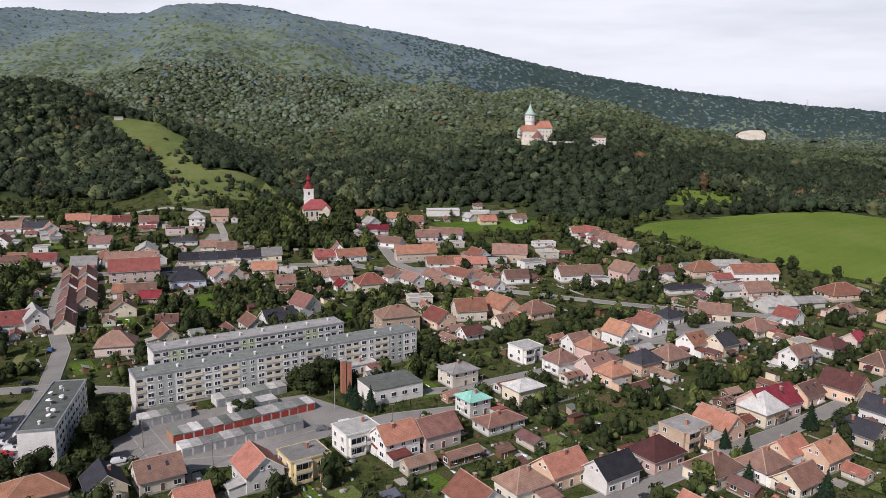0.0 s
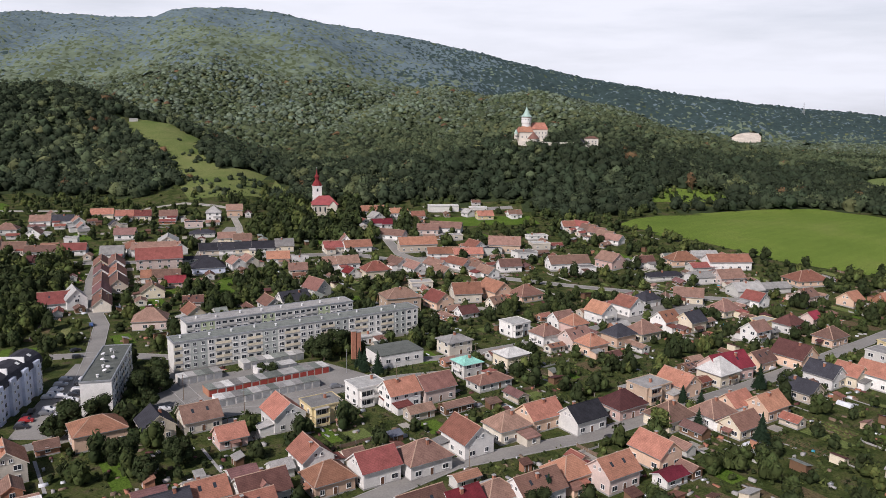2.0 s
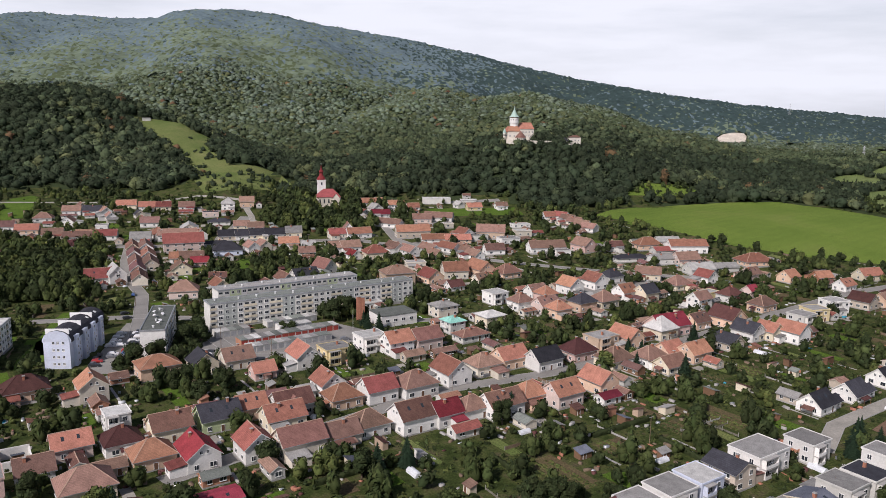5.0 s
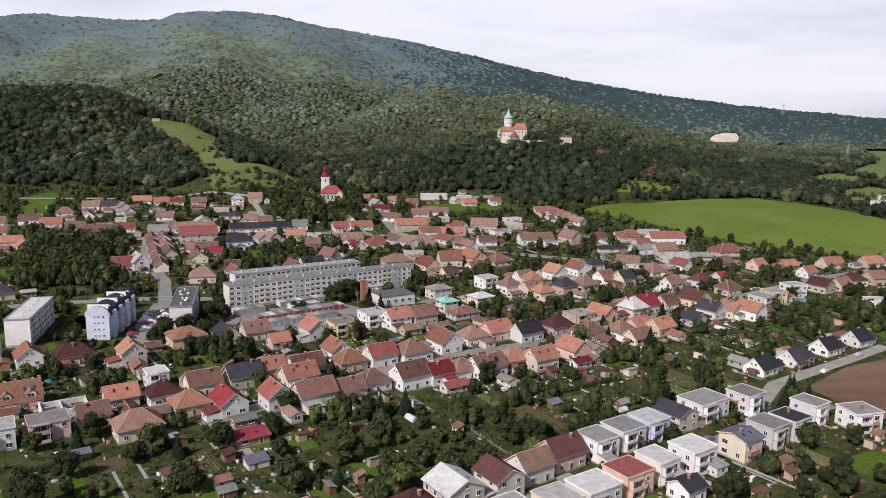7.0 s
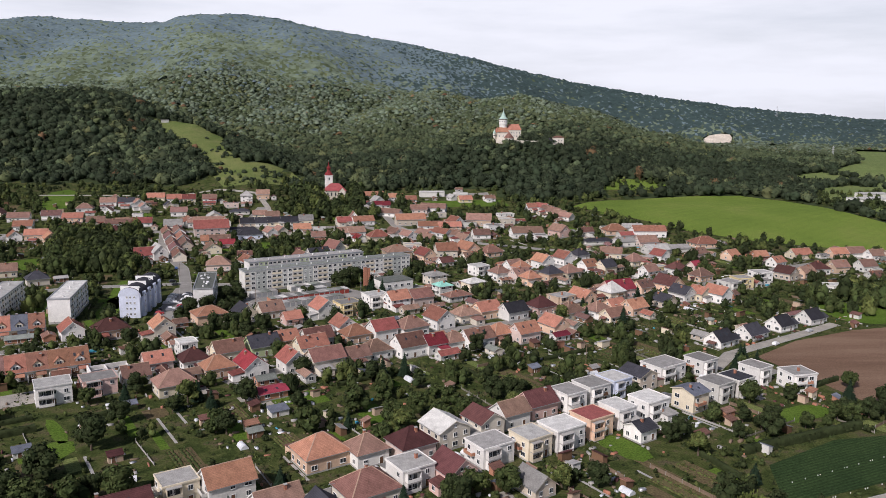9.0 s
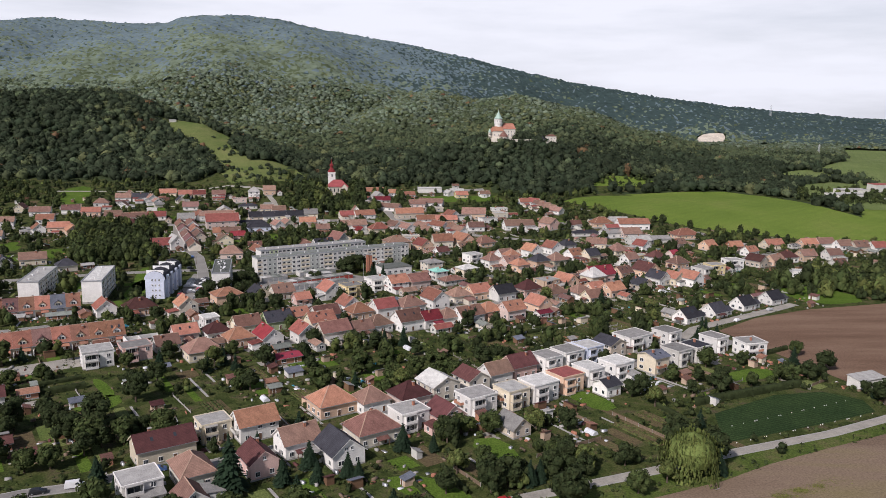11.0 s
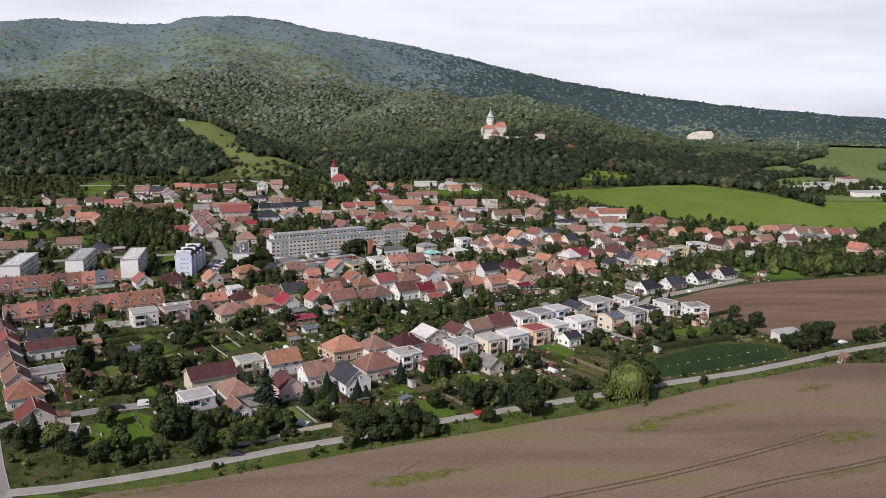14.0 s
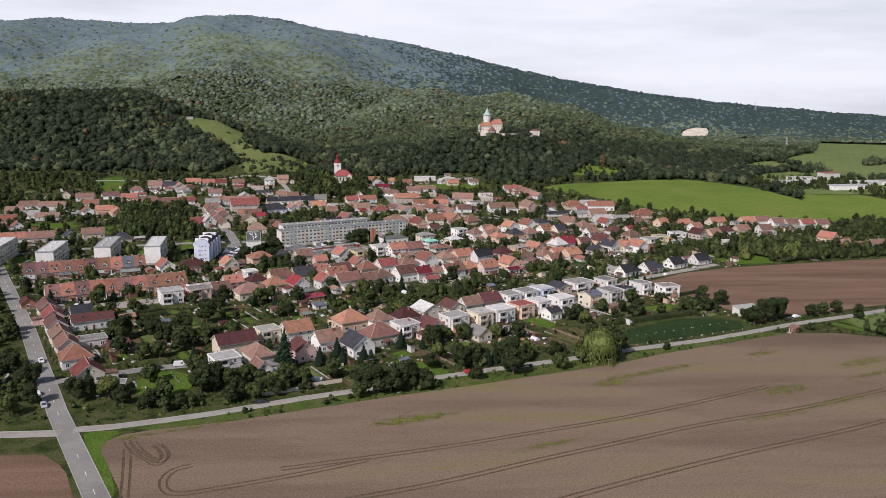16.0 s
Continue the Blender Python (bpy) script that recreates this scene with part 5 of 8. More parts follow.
# houses past the park
house(-337.5, 689.5, 12, 14, 9, 4, 'G', 'pale', 'white')
house(-321.3, 643.3, 12, 14, 9, 4, 'G', 'orange', 'peach')
house(-336.6, 715.8, 12, 16, 9, 4, 'G', 'pale', 'white')
house(-314.4, 712.4, 12, 22, 9, 4.4, 'G', 'pale', 'white')
house(-314.5, 669.6, 12, 14, 9, 4, 'G', 'grey', 'grey')
house(-296.6, 661.1, 12, 18, 8, 3.8, 'G', 'pale', 'white')
house(-283.7, 723.8, 12, 13, 9, 4.2, 'G', 'orange', 'white')
house(-274.6, 690.0, 121, 11, 9, 4.2, 'G', 'orange', 'white')
house(-260.8, 694.4, 12, 15, 9, 4.6, 'G', 'orange', 'peach')
house(-246.2, 683.6, 121, 12, 10, 4.6, 'G', 'orange', 'peach')
house(-298.8, 611.0, 121, 9, 8, 3.8, 'G', 'red', 'white')
house(-275.1, 550.2, 24, 20, 9, 4, 'G', 'orange', 'white')
house(-256.0, 555.1, 24, 18, 9, 4, 'G', 'pale', 'white')
house(-237.3, 560.2, 121, 10, 9, 4, 'G', 'dark', 'grey')
house(-225.6, 572.9, 24, 15, 9, 4, 'G', 'pale', 'cream')
house(-197.5, 553.7, 31, 11, 9, 4, 'H', 'dark', 'white')

# old village centre
house(-41.9, 747.3, 20, 13, 8, 4, 'G', 'red', 'white')
house(-34.8, 753.5, 101, 8, 7, 5.5, 'G', 'pale', 'white', pitch=48)
house(-27.1, 748.1, 20, 17, 9, 4.2, 'G', 'orange', 'white')
house(-39.8, 709.0, 22, 13, 9, 4.4, 'G', 'pale', 'white')
house(-30.9, 711.2, 22, 13, 9, 4.4, 'G', 'pale', 'white')
house(-27.3, 691.7, 121, 8, 7, 3.6, 'G', 'crimson', 'white')
house(-13.3, 692.2, 20, 15, 11, 5, 'H', 'red', 'cream')
house(-42.5, 655.5, 131, 13, 9, 4.2, 'G', 'brown', 'grey', pitch=46)
house(-21.6, 854.9, 12, 18, 9, 3.6, 'G', 'orange', 'white')
house(-17.8, 828.7, 121, 10, 9, 3.8, 'G', 'grey', 'white')
house(-12.9, 808.2, 12, 14, 8, 3.6, 'G', 'crimson', 'white')
house(-6.3, 778.5, 151, 22, 8, 3.8, 'G', 'pale', 'white')
house(-1.1, 846.8, 12, 13, 8, 3.6, 'G', 'orange', 'white')
house(12.9, 835.9, 12, 10, 8, 3.4, 'G', 'orange', 'white')
house(19.4, 791.7, 2, 14, 9, 4, 'G', 'pale', 'white')
house(32.6, 797.5, 166, 22, 9, 4, 'G', 'pale', 'white')
house(37.6, 778.0, 12, 9, 7, 3.6, 'F', 'grey', 'white')
house(11.3, 750.2, 12, 24, 10, 5, 'G', 'orange', 'white')
house(27.5, 736.9, 8, 20, 8, 3.2, 'G', 'orange', 'white')
house(42.8, 735.8, 8, 18, 8, 3.2, 'G', 'orange', 'peach')
house(48.1, 746.6, 121, 12, 10, 4.6, 'G', 'orange', 'white')
house(57.3, 743.8, 12, 14, 9, 4.6, 'F', 'dark', 'grey')
house(67.9, 750.6, -8, 20, 14, 5, 'G', 'pale', 'tan', pitch=32)
house(78.4, 734.9, 22, 14, 9, 4.6, 'F', 'grey', 'white')
house(91.6, 755.7, 12, 12, 9, 4.6, 'F', 'white', 'white')
house(93.8, 779.6, 12, 14, 7, 3, 'F', 'white', 'white')
house(-1.2, 712.9, 121, 14, 8, 3.6, 'G', 'pale', 'white')
house(8.3, 704.4, 121, 15, 8, 3.6, 'G', 'pale', 'white')
house(21.9, 708.7, 121, 16, 8, 3.6, 'G', 'pale', 'white')
house(25.3, 696.7, 121, 12, 7, 3.2, 'G', 'pale', 'white')
house(35.4, 711.1, 131, 15, 8, 4, 'G', 'orange', 'white')
house(45.2, 706.5, 121, 14, 8, 3.6, 'G', 'pale', 'white')
house(50.6, 694.2, 121, 13, 8, 3.4, 'G', 'pale', 'white')
house(65.0, 706.8, 12, 13, 9, 4, 'G', 'pale', 'white')
house(11.8, 669.7, 12, 12, 7, 4, 'F', 'grey', 'white')
house(0.8, 624.0, 20, 17, 12, 7.4, 'H', 'pale', 'tan', pitch=30)
house(19.6, 629.5, 121, 12, 10, 4.6, 'G', 'red', 'peach')
house(34.0, 641.8, 11, 14, 11, 5, 'G', 'orange', 'white')
house(49.4, 647.8, 121, 15, 11, 5, 'G', 'orange', 'peach')
house(31.8, 611.0, 31, 9, 7, 3, 'G', 'maroon', 'white')
house(48.5, 629.0, 31, 9, 7, 3, 'G', 'pale', 'white')
house(65.0, 643.7, 31, 14, 11, 4.2, 'H', 'brown', 'peach')
house(101.1, 712.1, 12, 25, 10, 4.6, 'G', 'pale', 'white')
house(63.9, 838.3, 12, 12, 8, 3.6, 'G', 'orange', 'yellow')
house(52.3, 848.1, 121, 8, 7, 3.6, 'G', 'grey', 'white')
house(87.6, 845.4, 12, 10, 7, 3.4, 'G', 'pale', 'white')
house(130.1, 802.9, 131, 12, 8, 3.4, 'G', 'red', 'white')
house(133.4, 791.9, 131, 12, 8, 3.4, 'G', 'pale', 'white')
house(137.0, 782.7, 131, 12, 8, 3.4, 'G', 'pale', 'white')
house(140.1, 772.6, 131, 12, 8, 3.4, 'G', 'pale', 'white')
house(143.1, 763.0, 131, 12, 8, 3.4, 'G', 'pale', 'white')
house(120.5, 804.4, 12, 9, 8, 3.4, 'G', 'orange', 'white')
house(110.1, 702.3, 12, 10, 7, 4.4, 'F', 'grey', 'white')
house(127.0, 712.5, 121, 14, 11, 5, 'G', 'pale', 'pink')
house(147.6, 712.1, 12, 11, 8, 3.4, 'G', 'brown', 'grey')
house(169.8, 710.0, 12, 17, 11, 4.2, 'H', 'orange', 'peach')
house(185.3, 715.1, 2, 15, 10, 4, 'G', 'white', 'white', pitch=26)
house(192.4, 697.6, 2, 25, 12, 5, 'G', 'orange', 'white', pitch=30)
house(178.3, 695.1, 12, 20, 9, 3.6, 'G', 'red', 'grey', pitch=24)
house(168.9, 674.8, 12, 17, 9, 4.6, 'G', 'grey', 'white', pitch=26)
house(150.9, 684.2, 12, 22, 8, 3, 'H', 'dark', 'grey', pitch=24)
house(183.0, 672.7, 12, 15, 10, 4, 'G', 'pale', 'white')
house(182.8, 650.3, 12, 16, 11, 4, 'G', 'grey', 'grey', pitch=30)
house(198.7, 654.0, 12, 18, 9, 3.4, 'G', 'grey', 'grey', pitch=24)

# northern lane and the hall
house(-250.7, 809.5, 12, 13, 9, 4, 'G', 'pale', 'white')
house(-248.6, 822.2, 121, 10, 9, 4, 'G', 'pale', 'white')
house(-236.2, 812.3, 12, 13, 9, 3.6, 'G', 'dark', 'white')
house(-225.1, 808.4, 121, 10, 8, 4, 'G', 'pale', 'white')
house(-216.4, 793.8, 121, 9, 7, 3.6, 'G', 'pale', 'white')
house(-217.5, 833.7, 12, 15, 9, 3.8, 'G', 'orange', 'cream')
house(-200.0, 829.3, 12, 12, 9, 3.6, 'G', 'orange', 'white')
house(-186.8, 829.0, 12, 11, 9, 3.8, 'G', 'red', 'white')
house(-168.3, 827.9, 12, 12, 9, 3.6, 'G', 'pale', 'white')
house(-197.3, 801.5, 121, 7, 7, 3.4, 'G', 'dark', 'white')
house(-133.7, 818.9, 12, 10, 10, 6, 'H', 'grey', 'white')
house(-120.7, 827.6, 12, 11, 9, 5, 'G', 'pale', 'peach')
house(-143.9, 803.7, 12, 12, 8, 4, 'F', 'dark', 'white')
house(-132.3, 780.7, 12, 16, 9, 3, 'H', 'dark', 'grey', pitch=24)
house(-113.2, 767.5, 12, 11, 8, 3.4, 'G', 'pale', 'white')
house(-102.2, 763.8, 12, 11, 8, 3.4, 'G', 'pale', 'white')
house(-150.2, 739.7, 12, 28, 9, 4.6, 'G', 'pale', 'white')
house(-164.3, 741.2, 121, 11, 9, 4.4, 'G', 'orange', 'white')
house(-137.9, 742.2, 121, 12, 9, 4, 'G', 'pale', 'white')
house(-173.6, 731.0, 12, 13, 10, 4, 'G', 'grey', 'grey')
house(-209.0, 712.5, 12, 12, 8, 3.6, 'G', 'maroon', 'white')
for k in range(5):
    house(-141.0 - 7.7 * k, 627.0 + 20.4 * k, 110, 20 - 2 * (k % 2), 8, 4.0 + 0.4 * (k % 2), 'G', ('brown', 'mauve', 'pale', 'mauve', 'brown')[k], 'white', annex=False)
for k in range(3):
    house(-147.0 - 8.2 * k, 665.0 + 21.5 * k, 110, 20, 9, 4.2, 'G', ('pale', 'clay', 'pale')[k], 'white', annex=False)
house(-216, 735, 12, 20, 8, 3.8, 'G', 'pale', 'white')
house(-199.5, 739, 12, 14, 9, 3.8, 'G', 'red', 'white')
house(-211, 763, 12, 8, 7, 4.4, 'F', 'grey', 'white')
house(-236, 741, 12, 13, 9, 3.8, 'G', 'pale', 'white')
house(-258, 752, 12, 15, 9, 4, 'G', 'orange', 'peach')
house(-278, 760, 12, 14, 9, 4, 'G', 'mauve', 'white')
house(-300, 752, 12, 16, 9, 4, 'G', 'pale', 'white')
house(-322, 764, 102, 14, 9, 4, 'G', 'brown', 'cream')
house(-240, 776, 102, 12, 9, 4, 'G', 'pale', 'white')
house(-181, 775, 12, 13, 9, 4, 'G', 'mauve', 'white')
house(-262, 786, 12, 13, 9, 4, 'H', 'pale', 'white')
house(-154.2, 628.5, 121, 13, 9, 5.4, 'G', 'white', 'white', pitch=44)
house(-161.2, 627.2, 22, 17, 11, 4, 'G', 'red', 'white')
house(-134.7, 680.6, 12, 10, 8, 4, 'G', 'orange', 'white')
house(-126.5, 680.6, 12, 14, 9, 4, 'G', 'pale', 'pink')
house(-119.4, 672.0, 12, 10, 7, 3.2, 'G', 'crimson', 'pink')
house(-124.3, 648.9, 110, 10, 11, 4.2, 'G', 'pale', 'cream', pitch=34)
house(-108.1, 594.7, 12, 14, 11, 4.2, 'H', 'pale', 'white')
house(-93.4, 608.6, 121, 11, 8, 3.8, 'G', 'orange', 'cream')
house(-116.4, 740.5, 17, 15, 9, 3.8, 'G', 'dark', 'white')
house(-106.4, 741.4, 17, 12, 9, 3.8, 'G', 'dark', 'white')
house(-96.8, 743.3, 17, 12, 9, 3.8, 'G', 'dark', 'white')
house(-84.8, 746.5, 17, 16, 9, 3.4, 'G', 'dark', 'grey')
house(-73.2, 749.3, 12, 11, 9, 4.4, 'G', 'grey', 'cream')
house(-73.2, 723.9, 12, 13, 9, 3.4, 'G', 'orange', 'white')
house(-95.6, 710.8, 121, 11, 8, 4, 'G', 'pale', 'white')
house(-88.7, 715.1, 121, 11, 8, 4, 'G', 'pale', 'white')
house(-109.4, 701.9, 17, 18, 12, 4.4, 'H', 'dark', 'blue')
house(-123.9, 721.8, 17, 18, 7, 2.8, 'G', 'dark', 'grey', pitch=20)
house(-61.5, 624.8, 121, 12, 8, 3.8, 'G', 'brown', 'grey')
house(-51.7, 633.3, 32, 14, 9, 4, 'G', 'dark', 'white')
house(-99.5, 631.9, 12, 9, 6, 2.8, 'G', 'brown', 'white')
house(-58.1, 699.5, 12, 10, 8, 3.4, 'G', 'pale', 'white')
house(-59.3, 718.3, 12, 9, 7, 3, 'G', 'grey', 'white')


# ---- slab blocks of flats ----
LOGGIA = Solid().box(-1.5, -0.12, 0.0, 1.5, -0.04, 1.05, 0).box(-1.05, -0.045, 1.05, 0.75, -0.03, 1.95, 1).box(-1.56, -0.2, -0.12, 1.56, -0.03, 0.02, 2).mesh("balcony", [WALL["cream"], GLASS, CONCRETE])
LOGGIA_LIGHT = Solid().box(-1.5, -0.12, 0.0, 1.5, -0.04, 1.05, 0).box(-1.05, -0.045, 1.05, 0.75, -0.03, 1.95, 1).box(-1.56, -0.2, -0.12, 1.56, -0.03, 0.02, 2).mesh("balcony", [WALL["grey"], GLASS, CONCRETE])
PANEL_DARK = Solid().box(-1.55, -0.03, 0, 1.55, 0.02, 11.2).mesh("panel", [material("grey_panel", (0.40, 0.42, 0.39), spread=0.08)])
PANEL_GREEN = Solid().box(-1.55, -0.03, 0, 1.55, 0.02, 11.2).mesh("panel", [material("green_panel", (0.50, 0.56, 0.36), spread=0.08)])
VENT = Solid().prism(ring(8, 0.35), 0, 0.8).prism(ring(8, 0.5), 0.8, 0.95).mesh("vent", [FRAME_WHITE])


def slab_block(x, y, yaw, w, d, floors, wall, roof, plan, label, seed, dark=PANEL_DARK, loggia=LOGGIA, dishes=0, gable_windows=False):
    """A block of flats with its left front corner at x, y; plan: a letter a bay, W window, L loggia, P window in a darker strip, S small windows, - blank."""
    rnd = random.Random(seed)
    FOOTPRINTS.append((x + w / 2 * math.cos(radians(yaw)) - d / 2 * math.sin(radians(yaw)), y + w / 2 * math.sin(radians(yaw)) + d / 2 * math.cos(radians(yaw)), yaw, w, d))
    b = base("apartment_block", x, y, yaw, label, "apartment block", "blocks of flats")
    top = floors * 2.6 + 1.0
    s = Solid().box(0, 0, -0.6, w, d, top, 0).box(-0.05, -0.05, -0.6, w + 0.05, d + 0.05, 1.0, 1)
    child("wall", s.mesh("wall", [WALL[wall], CONCRETE]), b)
    r, z = Solid(), top
    rims = [[(-0.2 + i, -0.2 + i, zz), (w + 0.2 - i, -0.2 + i, zz), (w + 0.2 - i, d + 0.2 - i, zz), (-0.2 + i, d + 0.2 - i, zz)] for i, zz in ((0, z), (0, z + 0.55), (0.4, z + 0.55), (0.4, z + 0.3))]
    r.v = [p for rim in rims for p in rim]
    for k in range(3):
        r.f += [(4 * k + i, 4 * k + (i + 1) % 4, 4 * k + 4 + (i + 1) % 4, 4 * k + 4 + i) for i in range(4)]
        r.s += [1] * 4
    r.f += [(12, 13, 14, 15), (3, 2, 1, 0)]
    r.s += [0, 1]
    child("roof", r.mesh("roof", [ROOF[roof], METAL]), b)
    n = len(plan)
    for face, span, m in ((0, w, pose(0, 0, 0)), (1, w, pose(w, d, 0, 0, 0, 180))):
        for i, kind in enumerate(plan if face == 0 else plan[::-1]):
            u = (i + 0.5) * span / n
            if kind == "P":
                child("panel", dark, b, m @ pose(u, 0, 1.0) @ Matrix.Diagonal((span / n / 3.1, 1, floors * 2.6 / 11.2, 1)))
            for fl in range(floors):
                z = 1.0 + fl * 2.6
                if kind == "L":
                    child("balcony", loggia, b, m @ pose(u, 0, z))
                elif kind in "WP":
                    child("window", WIN[(1.9, 1.4)] if kind == "W" and i % 3 else WIN[(1.3, 1.4)], b, m @ pose(u, -0.03, z + 0.75))
                elif kind == "S":
                    child("window", WIN[(0.9, 1.0)], b, m @ pose(u, -0.03, z + 1.0))
    if gable_windows:
        for fl in range(floors):
            for u in (0.35, 0.5, 0.72):
                child("window", WIN[(0.9, 1.0)], b, pose(0, d, 0, 0, 0, -90) @ pose(u * d, 0, 2.2 + fl * 2.8))
    for k in range(int(w / 9)):
        child("vent", VENT, b, pose((k + 0.5) * 9 + rnd.uniform(-1, 1), d * rnd.uniform(0.35, 0.65), top + 0.28))
    for k in range(dishes):
        child("dish", DISH, b, pose(rnd.uniform(0.1, 0.9) * w, rnd.uniform(0.2, 0.8) * d, top + 0.28, rnd.uniform(-20, 20), rnd.uniform(-20, 20), rnd.uniform(0, 360)) @ Matrix.Scale(1.6, 4))
    return b


slab_block(-80.2, 533.4, 29.8, 102.4, 9, 4, "grey", "felt", "LWPPWLLWWLLPPWLLWWWLLPPWLLWWLLPPWW", "long grey four-storey block of flats with balconies and a felt roof", 1)
slab_block(-82.5, 558.9, 29.6, 72, 9.4, 4, "white", "grey", "LWPPWLLWWLLPPWLLWWLLPPWWLW", "long white four-storey block of flats with green strips and balconies", 2, dark=PANEL_GREEN, loggia=LOGGIA_LIGHT)
slab_block(-88.0, 495.2, 100.0, 37.5, 9.2, 4, "white", "felt", "WWLWWWLWWWLW", "white four-storey block of flats with a green felt roof and dishes", 3, dishes=7)
slab_block(-147.1, 474.8, 100.0, 37.5, 9.5, 4, "white", "white", "WLWWLWWLWWLW", "cream white block of flats with a grey flat roof", 4)
slab_block(-176.9, 472.4, 100.0, 38, 9.6, 4, "white", "white", "WLWWLWWLWWLW", "cream white block of flats with a pale flat roof", 5)
slab_block(-204.7, 456.6, 100.0, 38, 10, 4, "white", "white", "WLWWLWWLWWLW", "cream white block of flats beside the main road", 6)
# two further blocks of the estate, past the road
slab_block(-243, 470, 100.0, 38, 10, 4, "white", "white", "WLWWLWWLWWLW", "cream white block of flats half hidden by trees", 7)


def mansard_block():
    x, y, yaw, w, d = -119.2, 484.0, 91.5, 35, 9.4
    FOOTPRINTS.append((x - d / 2, y + w / 2, yaw, w, d))
    b = base("apartment_block", x, y, yaw, "pale blue block of flats with a dark rounded mansard roof", "apartment block", "blocks of flats")
    top = 10.6
    child("wall", Solid().box(0, 0, -0.6, w, d, top).mesh("wall", [WALL["blue"]]), b)
    prof = [(-0.45, top - 0.6), (-0.45, top + 0.6), (0.4, top + 2.2), (2.2, top + 3.4), (d / 2, top + 4.0), (d - 2.2, top + 3.4), (d - 0.4, top + 2.2), (d + 0.45, top + 0.6), (d + 0.45, top - 0.6)]
    r = Solid()
    n = len(prof)
    r.v = [(q, py, pz) for q in (0.35, w + 0.3) for py, pz in prof]
    r.f = [tuple(range(n))[::-1], tuple(range(n, 2 * n))] + [(i, n + i, n + (i + 1) % n, (i + 1) % n)[::-1] for i in range(n)]
    r.s = [1, 1] + [0] * n
    child("roof", r.mesh("roof", [ROOF["dark"], WALL["blue"]]), b)
    child("gable", Solid().poly([(0.0, py, pz) for py, pz in [(0, top - 0.1)] + prof[2:7] + [(d, top - 0.1)]][::-1]).poly([(0.36, py, pz) for py, pz in [(0, top - 0.1)] + prof[2:7] + [(d, top - 0.1)]]).mesh("gable", [WALL["blue"]]), b)
    for k in range(3):
        child("parapet", Solid().box(1.2 + k * 11.5, 0.5, top + 2.4, 1.7 + k * 11.5, d - 0.5, top + 4.4).mesh("parapet", [FRAME_WHITE]), b)
    bay = Solid().box(-1.7, -1.1, -0.4, 1.7, 0, top + 1.2).mesh("bay", [WALL["blue"]])
    for k in range(4):
        u = 5.0 + k * 8.4
        p = child("bay", bay, b, pose(u, 0, 0))
        for fl in range(4):
            child("window", WIN[(0.9, 1.0)], p, pose(0, -1.1, 1.4 + fl * 2.7))
        for fl in range(4):
            child("window", WIN[(1.3, 1.4)], b, pose(u + 4.2, 0, 1.2 + fl * 2.7))
        child("roof_window", Solid().slab((u - 0.7, 1.0, top + 2.95), (u + 0.7, 1.0, top + 2.95), (u + 0.7, 2.0, top + 3.55), (u - 0.7, 2.0, top + 3.55), 0.1).mesh("roof_window", [FRAME_WHITE]), b)
    for fl in range(4):
        for v in (0.38, 0.55, 0.75):
            child("window", WIN[(0.9, 1.0)], b, pose(0, d, 0, 0, 0, -90) @ pose(d * v, 0, 1.4 + fl * 2.7))


mansard_block()


# ---- garages and boiler house ----
def garage_row(x, y, yaw, n, depth, roof, wall, door, label):
    """Garages side by side, the left front corner at x, y."""
    FOOTPRINTS.append((x + n * 1.5 * math.cos(radians(yaw)) - depth / 2 * math.sin(radians(yaw)), y + n * 1.5 * math.sin(radians(yaw)) + depth / 2 * math.cos(radians(yaw)), yaw, n * 3, depth))
    rnd = random.Random(int(x * 7))
    for k in range(n):
        m = pose(x, y, 0, 0, 0, yaw) @ pose(k * 3.0, 0, 0)
        g = base("garage", m.translation.x, m.translation.y, yaw, label, "garage", "garages in rows")
        hg = 2.55 + rnd.uniform(-0.12, 0.12)
        child("wall", Solid().box(0.02, 0, -0.3, 2.98, depth, hg).mesh("wall", [WALL[rnd.choice((wall, wall, "grey"))]]), g)
        child("roof", Solid().box(0.005, -0.2, hg, 2.995, depth + 0.1, hg + 0.14).mesh("roof", [ROOF[rnd.choice((roof, roof, "grey", "white", "felt"))]]), g)
        child("garage_door", door, g, pose(1.5, -0.01, 0.02))


RED_GARAGE = GARAGE_DOOR.copy()
RED_GARAGE.materials[0] = RED_DOOR
GREY_GARAGE = GARAGE_DOOR.copy()
GREY_GARAGE.materials[0] = METAL
garage_row(-62.5, 510.5, 33, 15, 6, "felt", "brick", RED_GARAGE, "low garage with a red steel door and felt roof")
garage_row(-57.5, 501.5, 31, 12, 5.5, "grey", "white", GREY_GARAGE, "low garage with a grey flat roof")
garage_row(-75.0, 521.5, 32, 5, 5.5, "grey", "grey", GREY_GARAGE, "low grey garage behind the slab block")
garage_row(-56.5, 537.5, 31, 8, 5.5, "white", "grey", GREY_GARAGE, "low grey garage with a pale roof")
garage_row(-50.0, 530.5, 31, 5, 5.0, "white", "white", GREY_GARAGE, "low garage with a pale roof")


